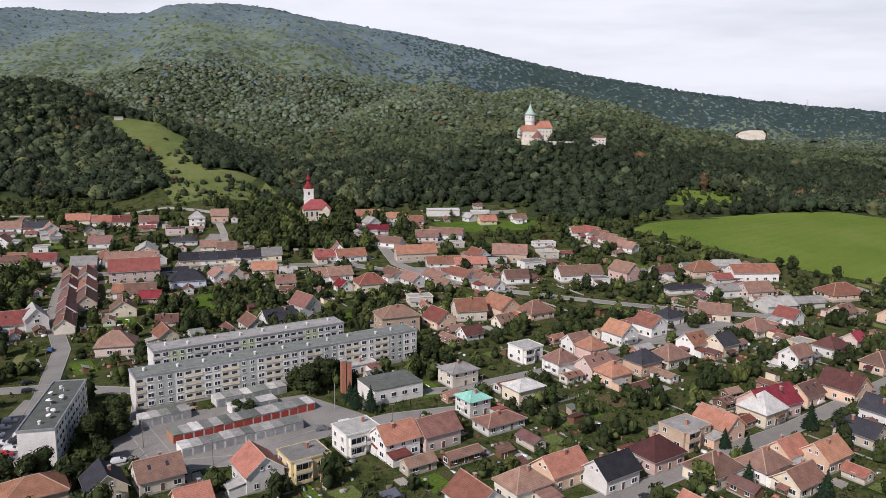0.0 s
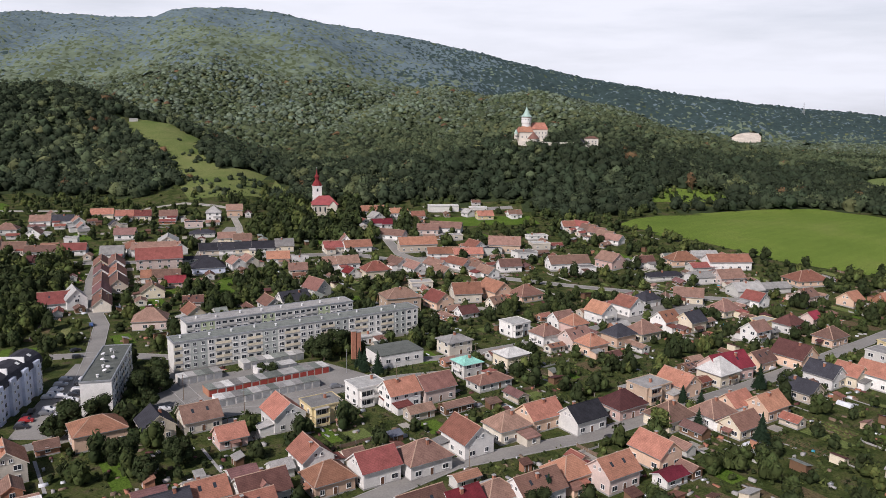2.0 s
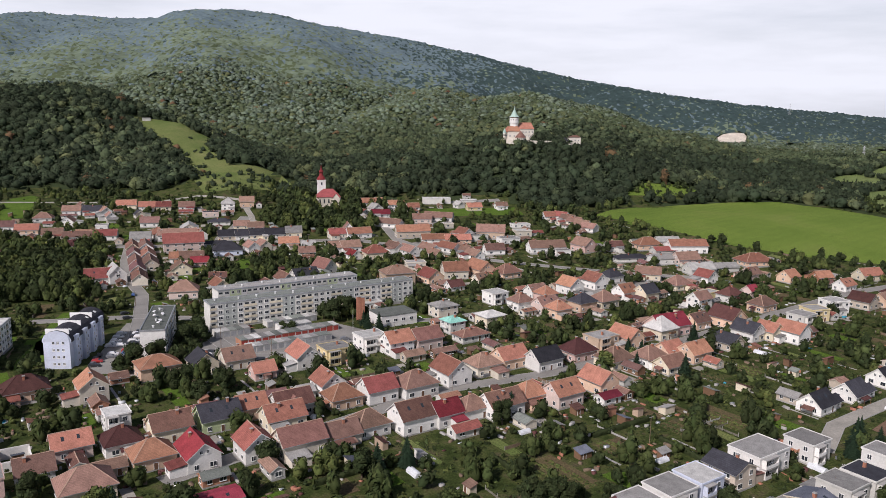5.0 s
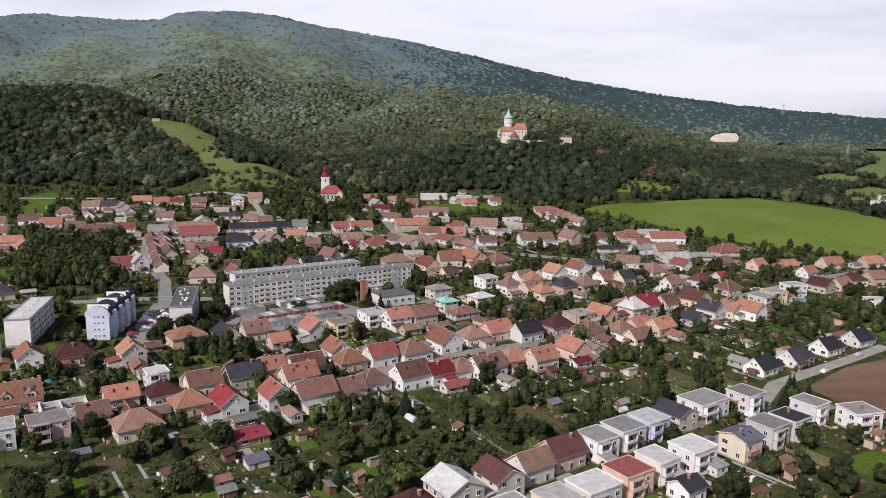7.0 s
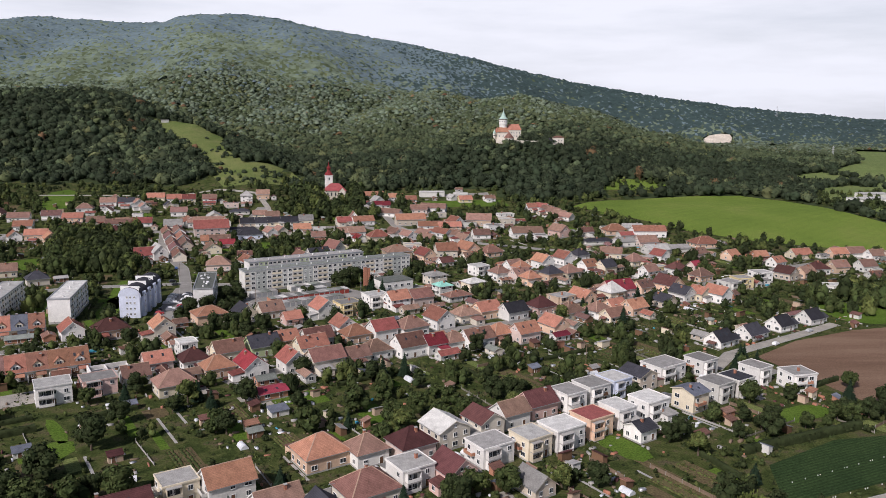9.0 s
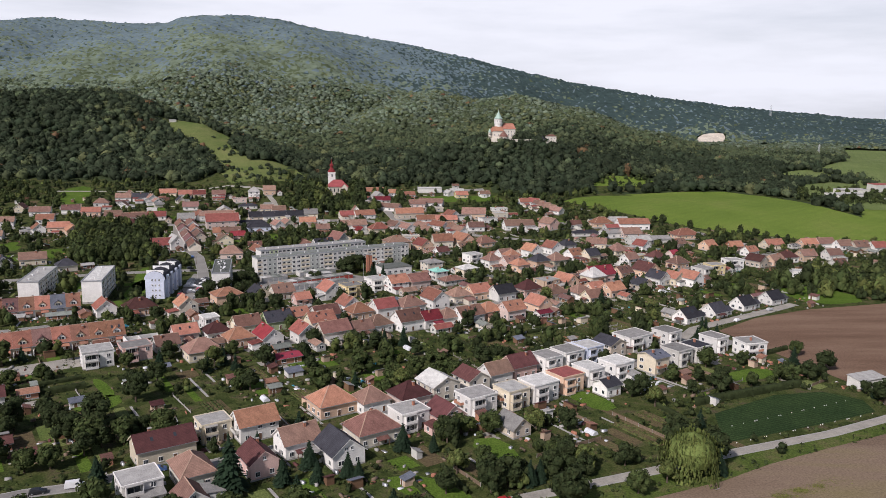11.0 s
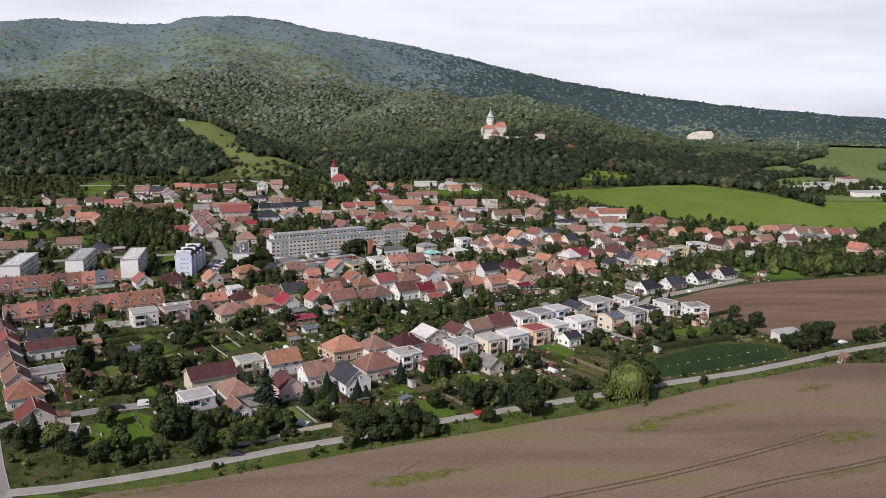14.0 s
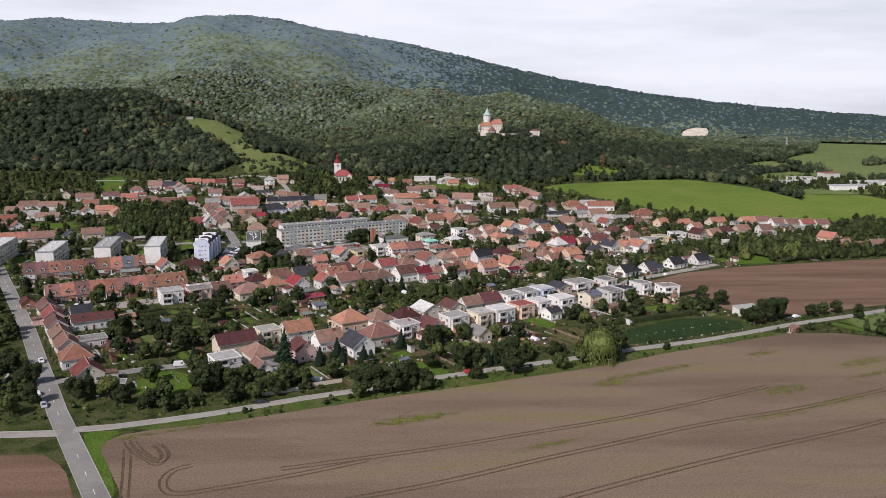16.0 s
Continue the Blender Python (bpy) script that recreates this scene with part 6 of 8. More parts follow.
def boiler_house():
    b = base("boiler_house", -1.0, 547, 28, "low white boiler house with a grey felt roof", "boiler house")
    FOOTPRINTS.append((-1.0, 547, 28, 18, 13))
    child("wall", Solid().box(-9, -6.5, -0.5, 9, 6.5, 5.2).mesh("wall", [WALL["white"]]), b)
    child("roof", Solid().box(-9.2, -6.7, 5.2, 9.2, 6.7, 5.5).mesh("roof", [ROOF["felt"]]), b)
    for k in range(4):
        child("window", WIN[(1.9, 1.4)], b, pose(-6 + 4 * k, -6.5, 2.2))
    for x, y, hgt in ((-16.8, 549, 11.5), (-15.0, 549.7, 11.0)):
        c = base("brick_chimney", x, y, 20, "tall square red brick chimney of the boiler house", "chimney", "boiler chimneys")
        child("shaft", Solid().box(-0.8, -0.8, -0.4, 0.8, 0.8, hgt).mesh("shaft", [BRICK]), c)
        child("cap", Solid().box(-0.95, -0.95, hgt, 0.95, 0.95, hgt + 0.35).mesh("cap", [CONCRETE]), c)


boiler_house()


# ---- row homes ----
def row_homes(x, y, yaw, n, w, d, colours):
    """Homes side by side under one long roof, each with a broad gabled dormer, a porch and a garage door in place of a
    dark recess.
    """
    porch = Solid().slab((-1.7, -2.0, 2.2), (1.7, -2.0, 2.2), (1.7, 0, 3.1), (-1.7, 0, 3.1), 0.16, 0).box(-1.6, -1.9, -0.2, -1.44, -1.74, 2.1, 1).box(1.44, -1.9, -0.2, 1.6, -1.74, 2.1, 1)
    wing = Solid().box(-0.1, -2.6, -0.2, 0.1, 0, 2.0).mesh("screen_wall", [WALL["white"]])
    for k in range(n):
        m = pose(x, y, 0, 0, 0, yaw) @ pose((k + 0.5) * w, d / 2, 0)
        h = house(m.translation.x, m.translation.y, yaw, w - 0.01, d, 3.7, "G", colours[k % len(colours)], "cream" if k % 3 else "white", pitch=41, dormer=1, name="row_home", ends=-0.012, annex=False)
        child("porch", porch.mesh("porch", [ROOF[colours[k % len(colours)]], WALL["wood"]]), h, pose(0.9, -d / 2, 0))
        # flat brown door added where the front has a dark opening
        child("garage_door", GARAGE_DOOR, h, pose(-w * 0.27, -d / 2 - 0.02, 0.05) @ Matrix.Diagonal((0.95, 1, 1.05, 1)))
        child("screen_wall", wing, h, pose(-w / 2, -d / 2, 0))
        child("chimney", CHIMNEY, h, pose(w * 0.42, 0.4, 3.7 + d / 2 * math.tan(radians(41)) - 1.0))


row_homes(-211, 430.5, 23.5, 10, 6.6, 11, ("mauve", "mauve", "orange", "brown", "orange", "mauve", "clay", "orange", "slate", "clay"))
row_homes(-175, 376.5, 28.0, 10, 7.0, 11, ("mauve", "orange", "mauve", "orange", "orange", "mauve", "orange", "clay", "orange", "orange"))
for k, (hx, hy, turn) in enumerate(((140.5, 439.9, 33), (158.4, 449.8, 32), (179.3, 463.7, 30), (200.1, 475.3, 28))):
    house(hx, hy, turn, 10, 8.6, 3.2, "G", "dark", "white", pitch=40, name="house", annex=False)
    house(hx + 6.9, hy + 3.2, turn, 4.4, 5, 2.6, "G", "dark", "white", pitch=30, chimney=0, name="garage_house", annex=False)


# ---- the hall and its neighbour ----
house(-140, 712, 18, 25, 13, 6.2, "G", "red", "white", pitch=40, annex=False, name="hall")
house(-148, 757, 105, 17, 12, 4.6, "G", "white", "white", pitch=30, annex=False, chimney=0, name="hall")


# ---- church ----
def church():
    z = height(-62, 864) - 0.2
    FOOTPRINTS.append((-57, 855, 12, 24, 24))
    FOOTPRINTS.append((-52, 834, 12, 19, 20))
    c = base("church", -64.5, 863, 12, "white village church with a red onion spire and crimson roof", "church", z=z)
    tw = Solid().box(-3.3, -3.3, -1, 3.3, 3.3, 20.5).box(-3.6, -3.6, 12.2, 3.6, 3.6, 12.6).box(-3.7, -3.7, 20.1, 3.7, 3.7, 20.6)
    child("tower", tw.mesh("tower", [WALL["white"]]), c)
    sp, prof = Solid(), [(4.0, 20.6), (3.9, 21.2), (3.2, 22.6), (1.9, 24.2), (1.5, 25.2), (1.5, 26.4), (2.1, 27.0), (1.9, 28.0), (1.0, 29.0), (0.55, 30.2), (0.28, 32.2), (0.0, 33.4)]
    for q, zz in prof:
        sp.v += [(px, py, zz) for px, py in ring(8, max(q, 0.02), turn=math.pi / 8)]
    for k in range(len(prof) - 1):
        sp.f += [(8 * k + i, 8 * k + (i + 1) % 8, 8 * k + 8 + (i + 1) % 8, 8 * k + 8 + i) for i in range(8)]
        sp.s += [0] * 8
    child("spire", sp.mesh("spire", [ROOF["crimson"]]), c)
    child("cross", Solid().box(-0.07, -0.07, 33.2, 0.07, 0.07, 35.2).box(-0.5, -0.06, 34.3, 0.5, 0.06, 34.45).mesh("cross", [METAL]), c)
    for side in (0, 90, 180, 270):
        child("belfry_window", Solid().box(-0.6, -3.36, 16.2, 0.6, -3.28, 18.6).mesh("belfry_window", [GLASS]), c, pose(0, 0, 0, 0, 0, side))
    nave = Solid().box(-5, -17, -2.5, 14, -2.6, 7.6)
    child("nave", nave.mesh("nave", [WALL["ivory"]]), c)
    r = Solid()
    r.v = [(-5.7, -17.7, 7.5), (14.7, -17.7, 7.5), (14.7, -2.0, 7.5), (-5.7, -2.0, 7.5), (0.5, -9.5, 13.8), (8.5, -9.5, 13.8)]
    r.f, r.s = [(0, 1, 5, 4), (2, 3, 4, 5), (1, 2, 5), (3, 0, 4), (3, 2, 1, 0)], [0] * 5
    child("roof", r.mesh("roof", [ROOF["church"]]), c)
    child("transept", Solid().poly([(7, -19, -2), (13.0, -19, -2), (13.0, -19, 7), (10.0, -19, 10.6), (7, -19, 7)]).poly([(13.0, -19, -2), (13.0, -17, -2), (13.0, -17, 7), (13.0, -19, 7)]).poly([(7, -17, -2), (7, -19, -2), (7, -19, 7), (7, -17, 7)]).mesh("transept", [WALL["ivory"]]), c)
    child("transept_roof", Solid().slab((6.5, -19.4, 6.7), (10.0, -19.4, 11.0), (10.0, -11, 11.0), (6.5, -11, 6.7), 0.25).slab((10.0, -19.4, 11.0), (13.5, -19.4, 6.7), (13.5, -11, 6.7), (10.0, -11, 11.0), 0.25).mesh("transept_roof", [ROOF["church"]]), c)
    for u in (-3, 0.5, 4.2):
        child("window", Solid().box(u - 0.6, -17.08, 2.4, u + 0.6, -16.98, 5.8).mesh("window", [GLASS]), c)


church()


# ---- castle ----
def castle():
    z = 66.0
    k0 = base("castle", 119, 1005, 0, "white stone castle with a green-capped tower and orange roofs", "castle", z=z)
    child("terrace", Solid().prism(ring(14, 17, 2, 3), -26, 0.0).mesh("terrace", [STONE]), k0)
    tx, ty = 1.5, 2
    child("keep", Solid().prism(ring(16, 4.3, tx, ty), 0, 16).prism(ring(16, 4.3, tx, ty), 16, 17.2, top=1.12, centre=(tx, ty)).prism(ring(16, 4.82, tx, ty), 17.2, 22.2).mesh("keep", [WALL["white"]]), k0)
    child("gallery", Solid().prism(ring(16, 5.0, tx, ty), 22.2, 23.0).mesh("gallery", [WOOD]), k0)
    child("keep_roof", Solid().prism(ring(16, 5.5, tx, ty), 23.0, 25.0, top=0.62, centre=(tx, ty)).prism(ring(16, 3.41, tx, ty), 25.0, 28.4, top=0.5, centre=(tx, ty)).prism(ring(16, 1.7, tx, ty), 28.4, 32.6, top=0.06, centre=(tx, ty)).mesh("keep_roof", [COPPER]), k0)
    child("finial", Solid().prism(ring(6, 0.16, tx, ty), 32.3, 34.6).mesh("finial", [METAL]), k0)
    for k in range(12):
        a = 2 * math.pi * k / 12 + 0.26
        child("window", Solid().box(-0.4, -0.06, 0, 0.4, 0.05, 1.2).mesh("window", [GLASS]), k0, pose(tx + 4.72 * math.cos(a), ty + 4.72 * math.sin(a), 19.6, 0, 0, math.degrees(a) + 90))

    def wing(x0, y0, x1, y1, eaves, ridge, along, roof):
        child("wall", Solid().box(x0, y0, -6, x1, y1, eaves).mesh("wall", [STONE]), k0)
        o, r = 0.6, Solid()
        mx, my = (x0 + x1) / 2, (y0 + y1) / 2
        e = [(x0 + 2, my, ridge), (x1 - 2, my, ridge)] if along else [(mx, y0 + 2, ridge), (mx, y1 - 2, ridge)]
        r.v = [(x0 - o, y0 - o, eaves), (x1 + o, y0 - o, eaves), (x1 + o, y1 + o, eaves), (x0 - o, y1 + o, eaves)] + e
        r.f = ([(0, 1, 5, 4), (2, 3, 4, 5), (1, 2, 5), (3, 0, 4)] if along else [(0, 1, 4), (1, 2, 5, 4), (2, 3, 5), (3, 0, 4, 5)]) + [(3, 2, 1, 0)]
        r.s = [0] * 5
        child("roof", r.mesh("roof", [ROOF[roof]]), k0)
        for zz in (3.0, 6.8) if eaves > 9 else (3.0,):
            n = int((x1 - x0) / 3.2)
            for i in range(n):
                child("window", WIN[(1.3, 1.4)], k0, pose(x0 + (i + 0.5) * (x1 - x0) / n, y0, zz) @ Matrix.Diagonal((0.8, 1, 1.4, 1)))

    wing(6.0, 0, 22, 12, 11.0, 17.5, True, "orange")
    wing(-8.5, -3, -1, 9, 7.5, 13.5, False, "orange")
    wing(-5.5, -6, 7, 2.5, 8.5, 14.0, True, "orange")
    for x, y, q, hgt, cap, mat in ((-9.0, -4, 1.6, 7, 4.5, COPPER), (6.5, -12, 5.4, 2.6, 6.6, ROOF["brown"])):
        child("turret", Solid().prism(ring(10, q, x, y), -8, hgt).mesh("turret", [STONE]), k0)
        child("turret_roof", Solid().prism(ring(10, q + 0.5, x, y), hgt, hgt + cap, top=0.03, centre=(x, y)).mesh("turret_roof", [mat]), k0)
        for a in (-2.2, -1.57, -0.9):
            child("window", Solid().box(-0.35, -0.06, 0, 0.35, 0.05, 1.3).mesh("window", [GLASS]), k0, pose(x + q * 0.98 * math.cos(a), y + q * 0.98 * math.sin(a), hgt - 3, 0, 0, math.degrees(a) + 90))
    child("curtain_wall", Solid().box(12, -10, -10, 46, -9, -0.4).mesh("curtain_wall", [STONE]), k0)
    g = base("gatehouse", 181, 1001, 0, "white castle gatehouse with a dark conical roof", "gatehouse", z=z - 1.5)
    child("wall", Solid().box(-4, -4, -12, 8, 4, 4.8).mesh("wall", [STONE]), g)
    child("roof", Solid().prism([(-4.4, -4.4), (8.4, -4.4), (8.4, 4.4), (-4.4, 4.4)], 4.8, 7.0, top=0.35, centre=(3, 0)).mesh("roof", [ROOF["brown"]]), g)
    child("turret", Solid().prism(ring(10, 2.6, -8.2, -2), -12, 1.4).mesh("turret", [STONE]), g)
    child("turret_roof", Solid().prism(ring(10, 4.2, -8.2, -2), 1.4, 5.0, top=0.04, centre=(-8.2, -2)).mesh("turret_roof", [ROOF["dark"]]), g)
    for x in (-1.5, 2, 5.5):
        child("window", WIN[(1.3, 1.4)], g, pose(x, -4, 1.2))


castle()
shed(-304, 1166, 20, 9, 5, 2.6, "white", "grey", "small grey hut at the top of the grassy slope", name="hut")


# ---- sports ground, farm, quarry, pylons ----
drape("pitch", [(24, 842), (100, 852), (104, 822), (34, 812)], LAWN, 0.2, "mown green sports pitch", "pitch")
for x, y, yaw, w, d, hgt, roof, wall, label in ((34, 866, 6, 24, 6, 4.2, "white", "grey", "open sports stand with a pale flat roof"), (62, 870, 4, 14, 3, 1.6, "white", "grey", "long low white dugout"),
                                                (462, 852, 10, 40, 12, 4.5, "white", "white", "long white farm shed"), (537, 912, 10, 22, 13, 9, "red", "grey", "tall farm barn with a red roof"), (492, 892, 10, 34, 12, 5, "white", "grey", "pale grey farm shed with a white roof"),
                                                (500, 806, 10, 48, 12, 4.5, "white", "white", "long pale farm shed"), (548, 852, 10, 44, 12, 4.5, "white", "grey", "long grey farm shed"), (590, 858, 10, 50, 12, 5, "grey", "white", "long white cattle shed"),
                                                (176, 352, 20, 13, 6, 3.4, "white", "grey", "small grey workshop with a flat pale roof")):
    shed(x, y, yaw, w, d, hgt, roof, wall, label, name="workshop" if x == 176 else "barn")


drape("quarry_face", QUARRY_OUTLINE, QUARRY, 4.5, "pale bare limestone quarry face in the wood", "quarry", step=12)
drape("far_meadow", VALLEY, PASTURE, 0.4, "pale green meadows beyond the farm", "field", step=40)


def lattice_mast(x, y, hgt, label):
    m = base("pylon", x, y, 20, label, "pylon")
    b = hgt * 0.07
    for sx in (-1, 1):
        for sy in (-1, 1):
            s = Solid()
            s.v = [(sx * b + dx, sy * b + dy, -2) for dx, dy in ring(4, 0.4)] + [(sx * 0.3 + dx, sy * 0.3 + dy, hgt) for dx, dy in ring(4, 0.25)]
            s.f, s.s = [(i, (i + 1) % 4, 4 + (i + 1) % 4, 4 + i) for i in range(4)] + [(4, 5, 6, 7)], [0] * 5
            child("leg", s.mesh("leg", [METAL]), m)
    for k, q in enumerate((0.62, 0.76, 0.9)):
        child("cross_arm", Solid().box(-b * 1.6, -0.3, hgt * q, b * 1.6, 0.3, hgt * q + 0.6).mesh("cross_arm", [METAL]), m)


lattice_mast(1258, 2650, 46, "tall lattice pylon above the woods")
lattice_mast(681, 1300, 26, "lattice pylon at the edge of the woods")


# ---- free ground in the gardens ----
PACKED = {}


def clear_of(x, y, margin=1.0, road_margin=0.8):
    """Which plan points lie clear of houses, roads and fields."""
    x, y = np.asarray(x, float), np.asarray(y, float)
    ok = np.ones(x.shape, bool)
    key = (len(FOOTPRINTS), len(ROADS))
    if PACKED.get("key") != key:
        PACKED.update(key=key, houses=np.array(FOOTPRINTS, float), roads=np.array([(*a, *b, w) for line, w in ROADS for a, b in zip(line, line[1:])]))
    block = max(1, 400000 // max(1, len(PACKED["houses"])))
    fx, fy, yaw, w, d = PACKED["houses"].T[:, :, None]
    c, s = np.cos(np.radians(yaw)), np.sin(np.radians(yaw))
    ax, ay, bx, by, wide = PACKED["roads"].T[:, :, None]
    for i in range(0, x.size, block):
        px, py = x.ravel()[None, i:i + block], y.ravel()[None, i:i + block]
        hit = ((np.abs((px - fx) * c + (py - fy) * s) < w / 2 + margin) & (np.abs((py - fy) * c - (px - fx) * s) < d / 2 + margin)).any(0)
        t = np.clip(((px - ax) * (bx - ax) + (py - ay) * (by - ay)) / ((bx - ax) ** 2 + (by - ay) ** 2), 0, 1)
        hit |= (np.hypot(px - ax - t * (bx - ax), py - ay - t * (by - ay)) < wide / 2 + road_margin).any(0)
        ok.ravel()[i:i + block] = ~hit
    for outline in (PLOUGH, RED_FIELD, CROP_FIELD, YARD, GREEN_FIELD, CORNER, PITCH, PARKING):
        ok &= ~inside(x, y, outline)
    return ok


PLOUGH = FIELD_EDGE + [(330, 290), (620, 240), (620, 120), (300, -260), (140, -160), (72, -55), (7, 54), (-33, 118), (-69.5, 178)]
RED_FIELD = [(146, 420), (178, 448), (213, 464), (260, 476), (344, 496), (640, 560), (700, 500), (330, 384), (262, 368), (203, 347), (168, 353)]
CROP_FIELD = [(100, 303), (107, 328), (136, 345), (157, 347), (167, 338), (165, 326), (141.5, 316.5)]
YARD = [(-84, 508), (-58, 490), (-16, 516), (-8, 530), (-30, 550), (-78, 526)]
CORNER = [(-330, 206), (-130, 206), (-113, 204.5), (-101.4, 204.7), (-94.6, 198.6), (-90, 192.9), (-83, 179.7), (-63, 142), (-24, 72), (-160, 20), (-330, 60)]
PITCH = [(22, 840), (100, 852), (104, 820), (34, 810)]
PARKING = [(-122, 480), (-98, 478), (-98, 524), (-110, 550), (-124, 550)]


def in_view(x, y):
    return (np.abs(x - 0.06 * y) < 0.60 * (y + 12) + 12) & (y > 150)


def outbuildings():
    """Low barns and sheds behind the village houses."""
    rnd = random.Random(41)
    for hx, hy, yaw, w, d in list(FOOTPRINTS):
        if hy < 400 or hy > 880 or w > 30 or rnd.random() < (0.35 if hy < 600 else 0.12):
            continue
        for _ in range(6):
            q, ow, od = radians(yaw + rnd.choice((0, 90, 180, 270))), rnd.uniform(5, 11), rnd.uniform(3.6, 5.2)
            gap = max(w, d) / 2 + rnd.uniform(3.5, 8.0)
            x, y, turn = hx + gap * math.cos(q), hy + gap * math.sin(q), yaw + rnd.choice((0, 90))
            c, s = math.cos(radians(turn)), math.sin(radians(turn))
            pts = np.array([(x + u * ow * c - v * od * s, y + u * ow * s + v * od * c) for u in (-0.5, 0, 0.5) for v in (-0.5, 0, 0.5)])
            if clear_of(*pts.T, margin=0.7, road_margin=1.0).all() and not wood_mask(*pts.T).any() and not inside(*pts.T, PARK).any():
                house(x, y, turn, ow, od, rnd.uniform(2.2, 2.8), "G", rnd.choice(("pale", "pale", "brown", "clay", "mauve", "grey", "felt", "red")), rnd.choice(("sand", "grey", "ivory", "brick", "wood")), pitch=rnd.uniform(18, 32), chimney=0, name="outbuilding", annex=False, ends=0.3)
                break


outbuildings()
GARDEN = np.random.default_rng(21)


def garden_patches():
    """Lawns, beds and worn grass in long plots square to the streets."""
    done, tries = [], 0
    kinds = ((LAWN, "mown_lawn", "mown green garden lawn", "lawn"), (BED, "garden_bed", "brown vegetable bed in a garden", "garden bed"), (HAY, "rough_grass", "dry rough grass in a garden", "grass"), (LAWN, "mown_lawn", "mown green garden lawn", "lawn"), (GRAVEL, "paved_yard", "pale paved yard beside a house", "yard"), (CONCRETE, "garden_path", "narrow pale concrete path between gardens", "path"))
    while len(done) < 520 and tries < 16000:
        tries += 1
        y = GARDEN.uniform(255, 800)
        x = GARDEN.uniform(-0.6, 0.66) * (y + 10)
        k = int(GARDEN.integers(0, 6)) if tries % 7 else 4
        if k == 4:
            fx, fy, _, fw, fd = FOOTPRINTS[int(GARDEN.integers(0, len(FOOTPRINTS)))]
            turn = GARDEN.uniform(0, 6.283)
            x, y = fx + (max(fw, fd) / 2 + 3.5) * math.cos(turn), fy + (max(fw, fd) / 2 + 3.5) * math.sin(turn)
        w, d = (GARDEN.uniform(2.5, 8), GARDEN.uniform(6, 20)) if k < 4 else (GARDEN.uniform(3, 6), GARDEN.uniform(4, 8)) if k == 4 else (0.9, GARDEN.uniform(10, 22))
        yaw = radians(31 if x > -140 else 14)
        c, s = math.cos(yaw), math.sin(yaw)
        pts = [(x + u * w * c - v * d * s, y + u * w * s + v * d * c) for u, v in ((-0.5, -0.5), (0.5, -0.5), (0.5, 0.5), (-0.5, 0.5), (0, 0), (0, 0.5), (0, -0.5))]
        if not clear_of(*np.array(pts).T, margin=0.4, road_margin=0.4).all() or inside(x, y, PARK) or wood_mask(np.array(x), np.array(y - 10)):
            continue
        if any(abs((x - px) * c + (y - py) * s) < (w + pw) / 2 and abs(-(x - px) * s + (y - py) * c) < (d + pd) / 2 for px, py, pw, pd in done):
            continue
        done.append((x, y, w, d))
        mat, name, label, cat = kinds[k]
        drape(name, pts[:4], mat, 0.05, label, cat, step=12)
    return done


PATCHES = garden_patches()
BROAD_LAWNS = [[(-43.7, 383.0), (-36.0, 385.6), (-32.0, 376.5), (-38.5, 373.1)], [(-331.7, 867.8), (-319.2, 910.7), (-278.3, 809.3), (-294.0, 776.6)],
               [(-250, 611), (-226, 632), (-214, 604), (-224, 586)], [(-318, 650), (-290, 612), (-256, 612), (-262, 640)], [(-158, 566), (-146, 552), (-133, 500), (-143, 500)], [(-124, 622), (-112, 632), (-122, 652), (-132, 644)], [(-221, 786), (-210, 787), (-201, 752), (-206, 750)],
               [(-96, 270), (-80, 277), (-70, 253), (-88, 245)], [(-5, 284), (10, 286), (24, 270), (13, 265)], [(22, 308), (34, 310), (39, 287), (30, 290)], [(-64, 253), (-52, 262), (-41, 257), (-47, 250)], [(-111, 364), (-106, 363), (-95, 347), (-99, 345)],
               [(-108, 340), (-96, 350), (-90, 338), (-102, 330)], [(2, 556), (12, 562), (18, 548), (8, 542)], [(-100, 655), (-90, 655), (-90, 690), (-100, 690)], [(-236, 455), (-214, 462), (-224, 500), (-252, 500)], [(-142, 482), (-132, 482), (-136, 528), (-148, 528)], [(-172, 486), (-160, 486), (-164, 524), (-180, 524)],
               [(222, 470), (262, 480), (246, 520), (214, 506)], [(60, 345), (68, 350), (78, 334), (70, 328)], [(120, 362), (146, 374), (150, 364), (126, 354)]]
for pts in BROAD_LAWNS:
    drape("mown_lawn", pts, LAWN, 0.07, "broad mown green lawn", "lawn", smoothed=1)


# ---- sheds, greenhouses, fences ----
def scatter_sheds():
    n = tries = 0
    rnd = random.Random(5)
    while n < 230 and tries < 7000:
        tries += 1
        y = rnd.uniform(262, 820)
        x = rnd.uniform(-0.6, 0.66) * (y + 10)
        w, d = rnd.uniform(1.9, 5.0), rnd.uniform(1.7, 3.2)
        near = any(abs(fx - x) < 24 and abs(fy - y) < 24 for fx, fy, *_ in FOOTPRINTS)
        if not near or not clear_of(np.array([x, x + 2, x - 2]), np.array([y, y + 2, y - 2]), margin=2.2, road_margin=3).all() or wood_mask(np.array(x), np.array(y)) or inside(x, y, PARK):
            continue
        n += 1
        shed(x, y, (31 if x > -140 else 14) + rnd.choice((0, 90, 180, 270)), w, d, rnd.uniform(1.7, 2.2), rnd.choice(("grey", "brown", "clay", "pale", "felt", "felt", "slate", "maroon", "grey", "brown")), rnd.choice(("grey", "wood", "wood", "wood", "cream", "brick", "tan")))


scatter_sheds()
shed(-37.4, 366.7, 31, 6, 4, 1.9, "slate", "grey", "low shed under blue grey roofing sheets beside a lawn")


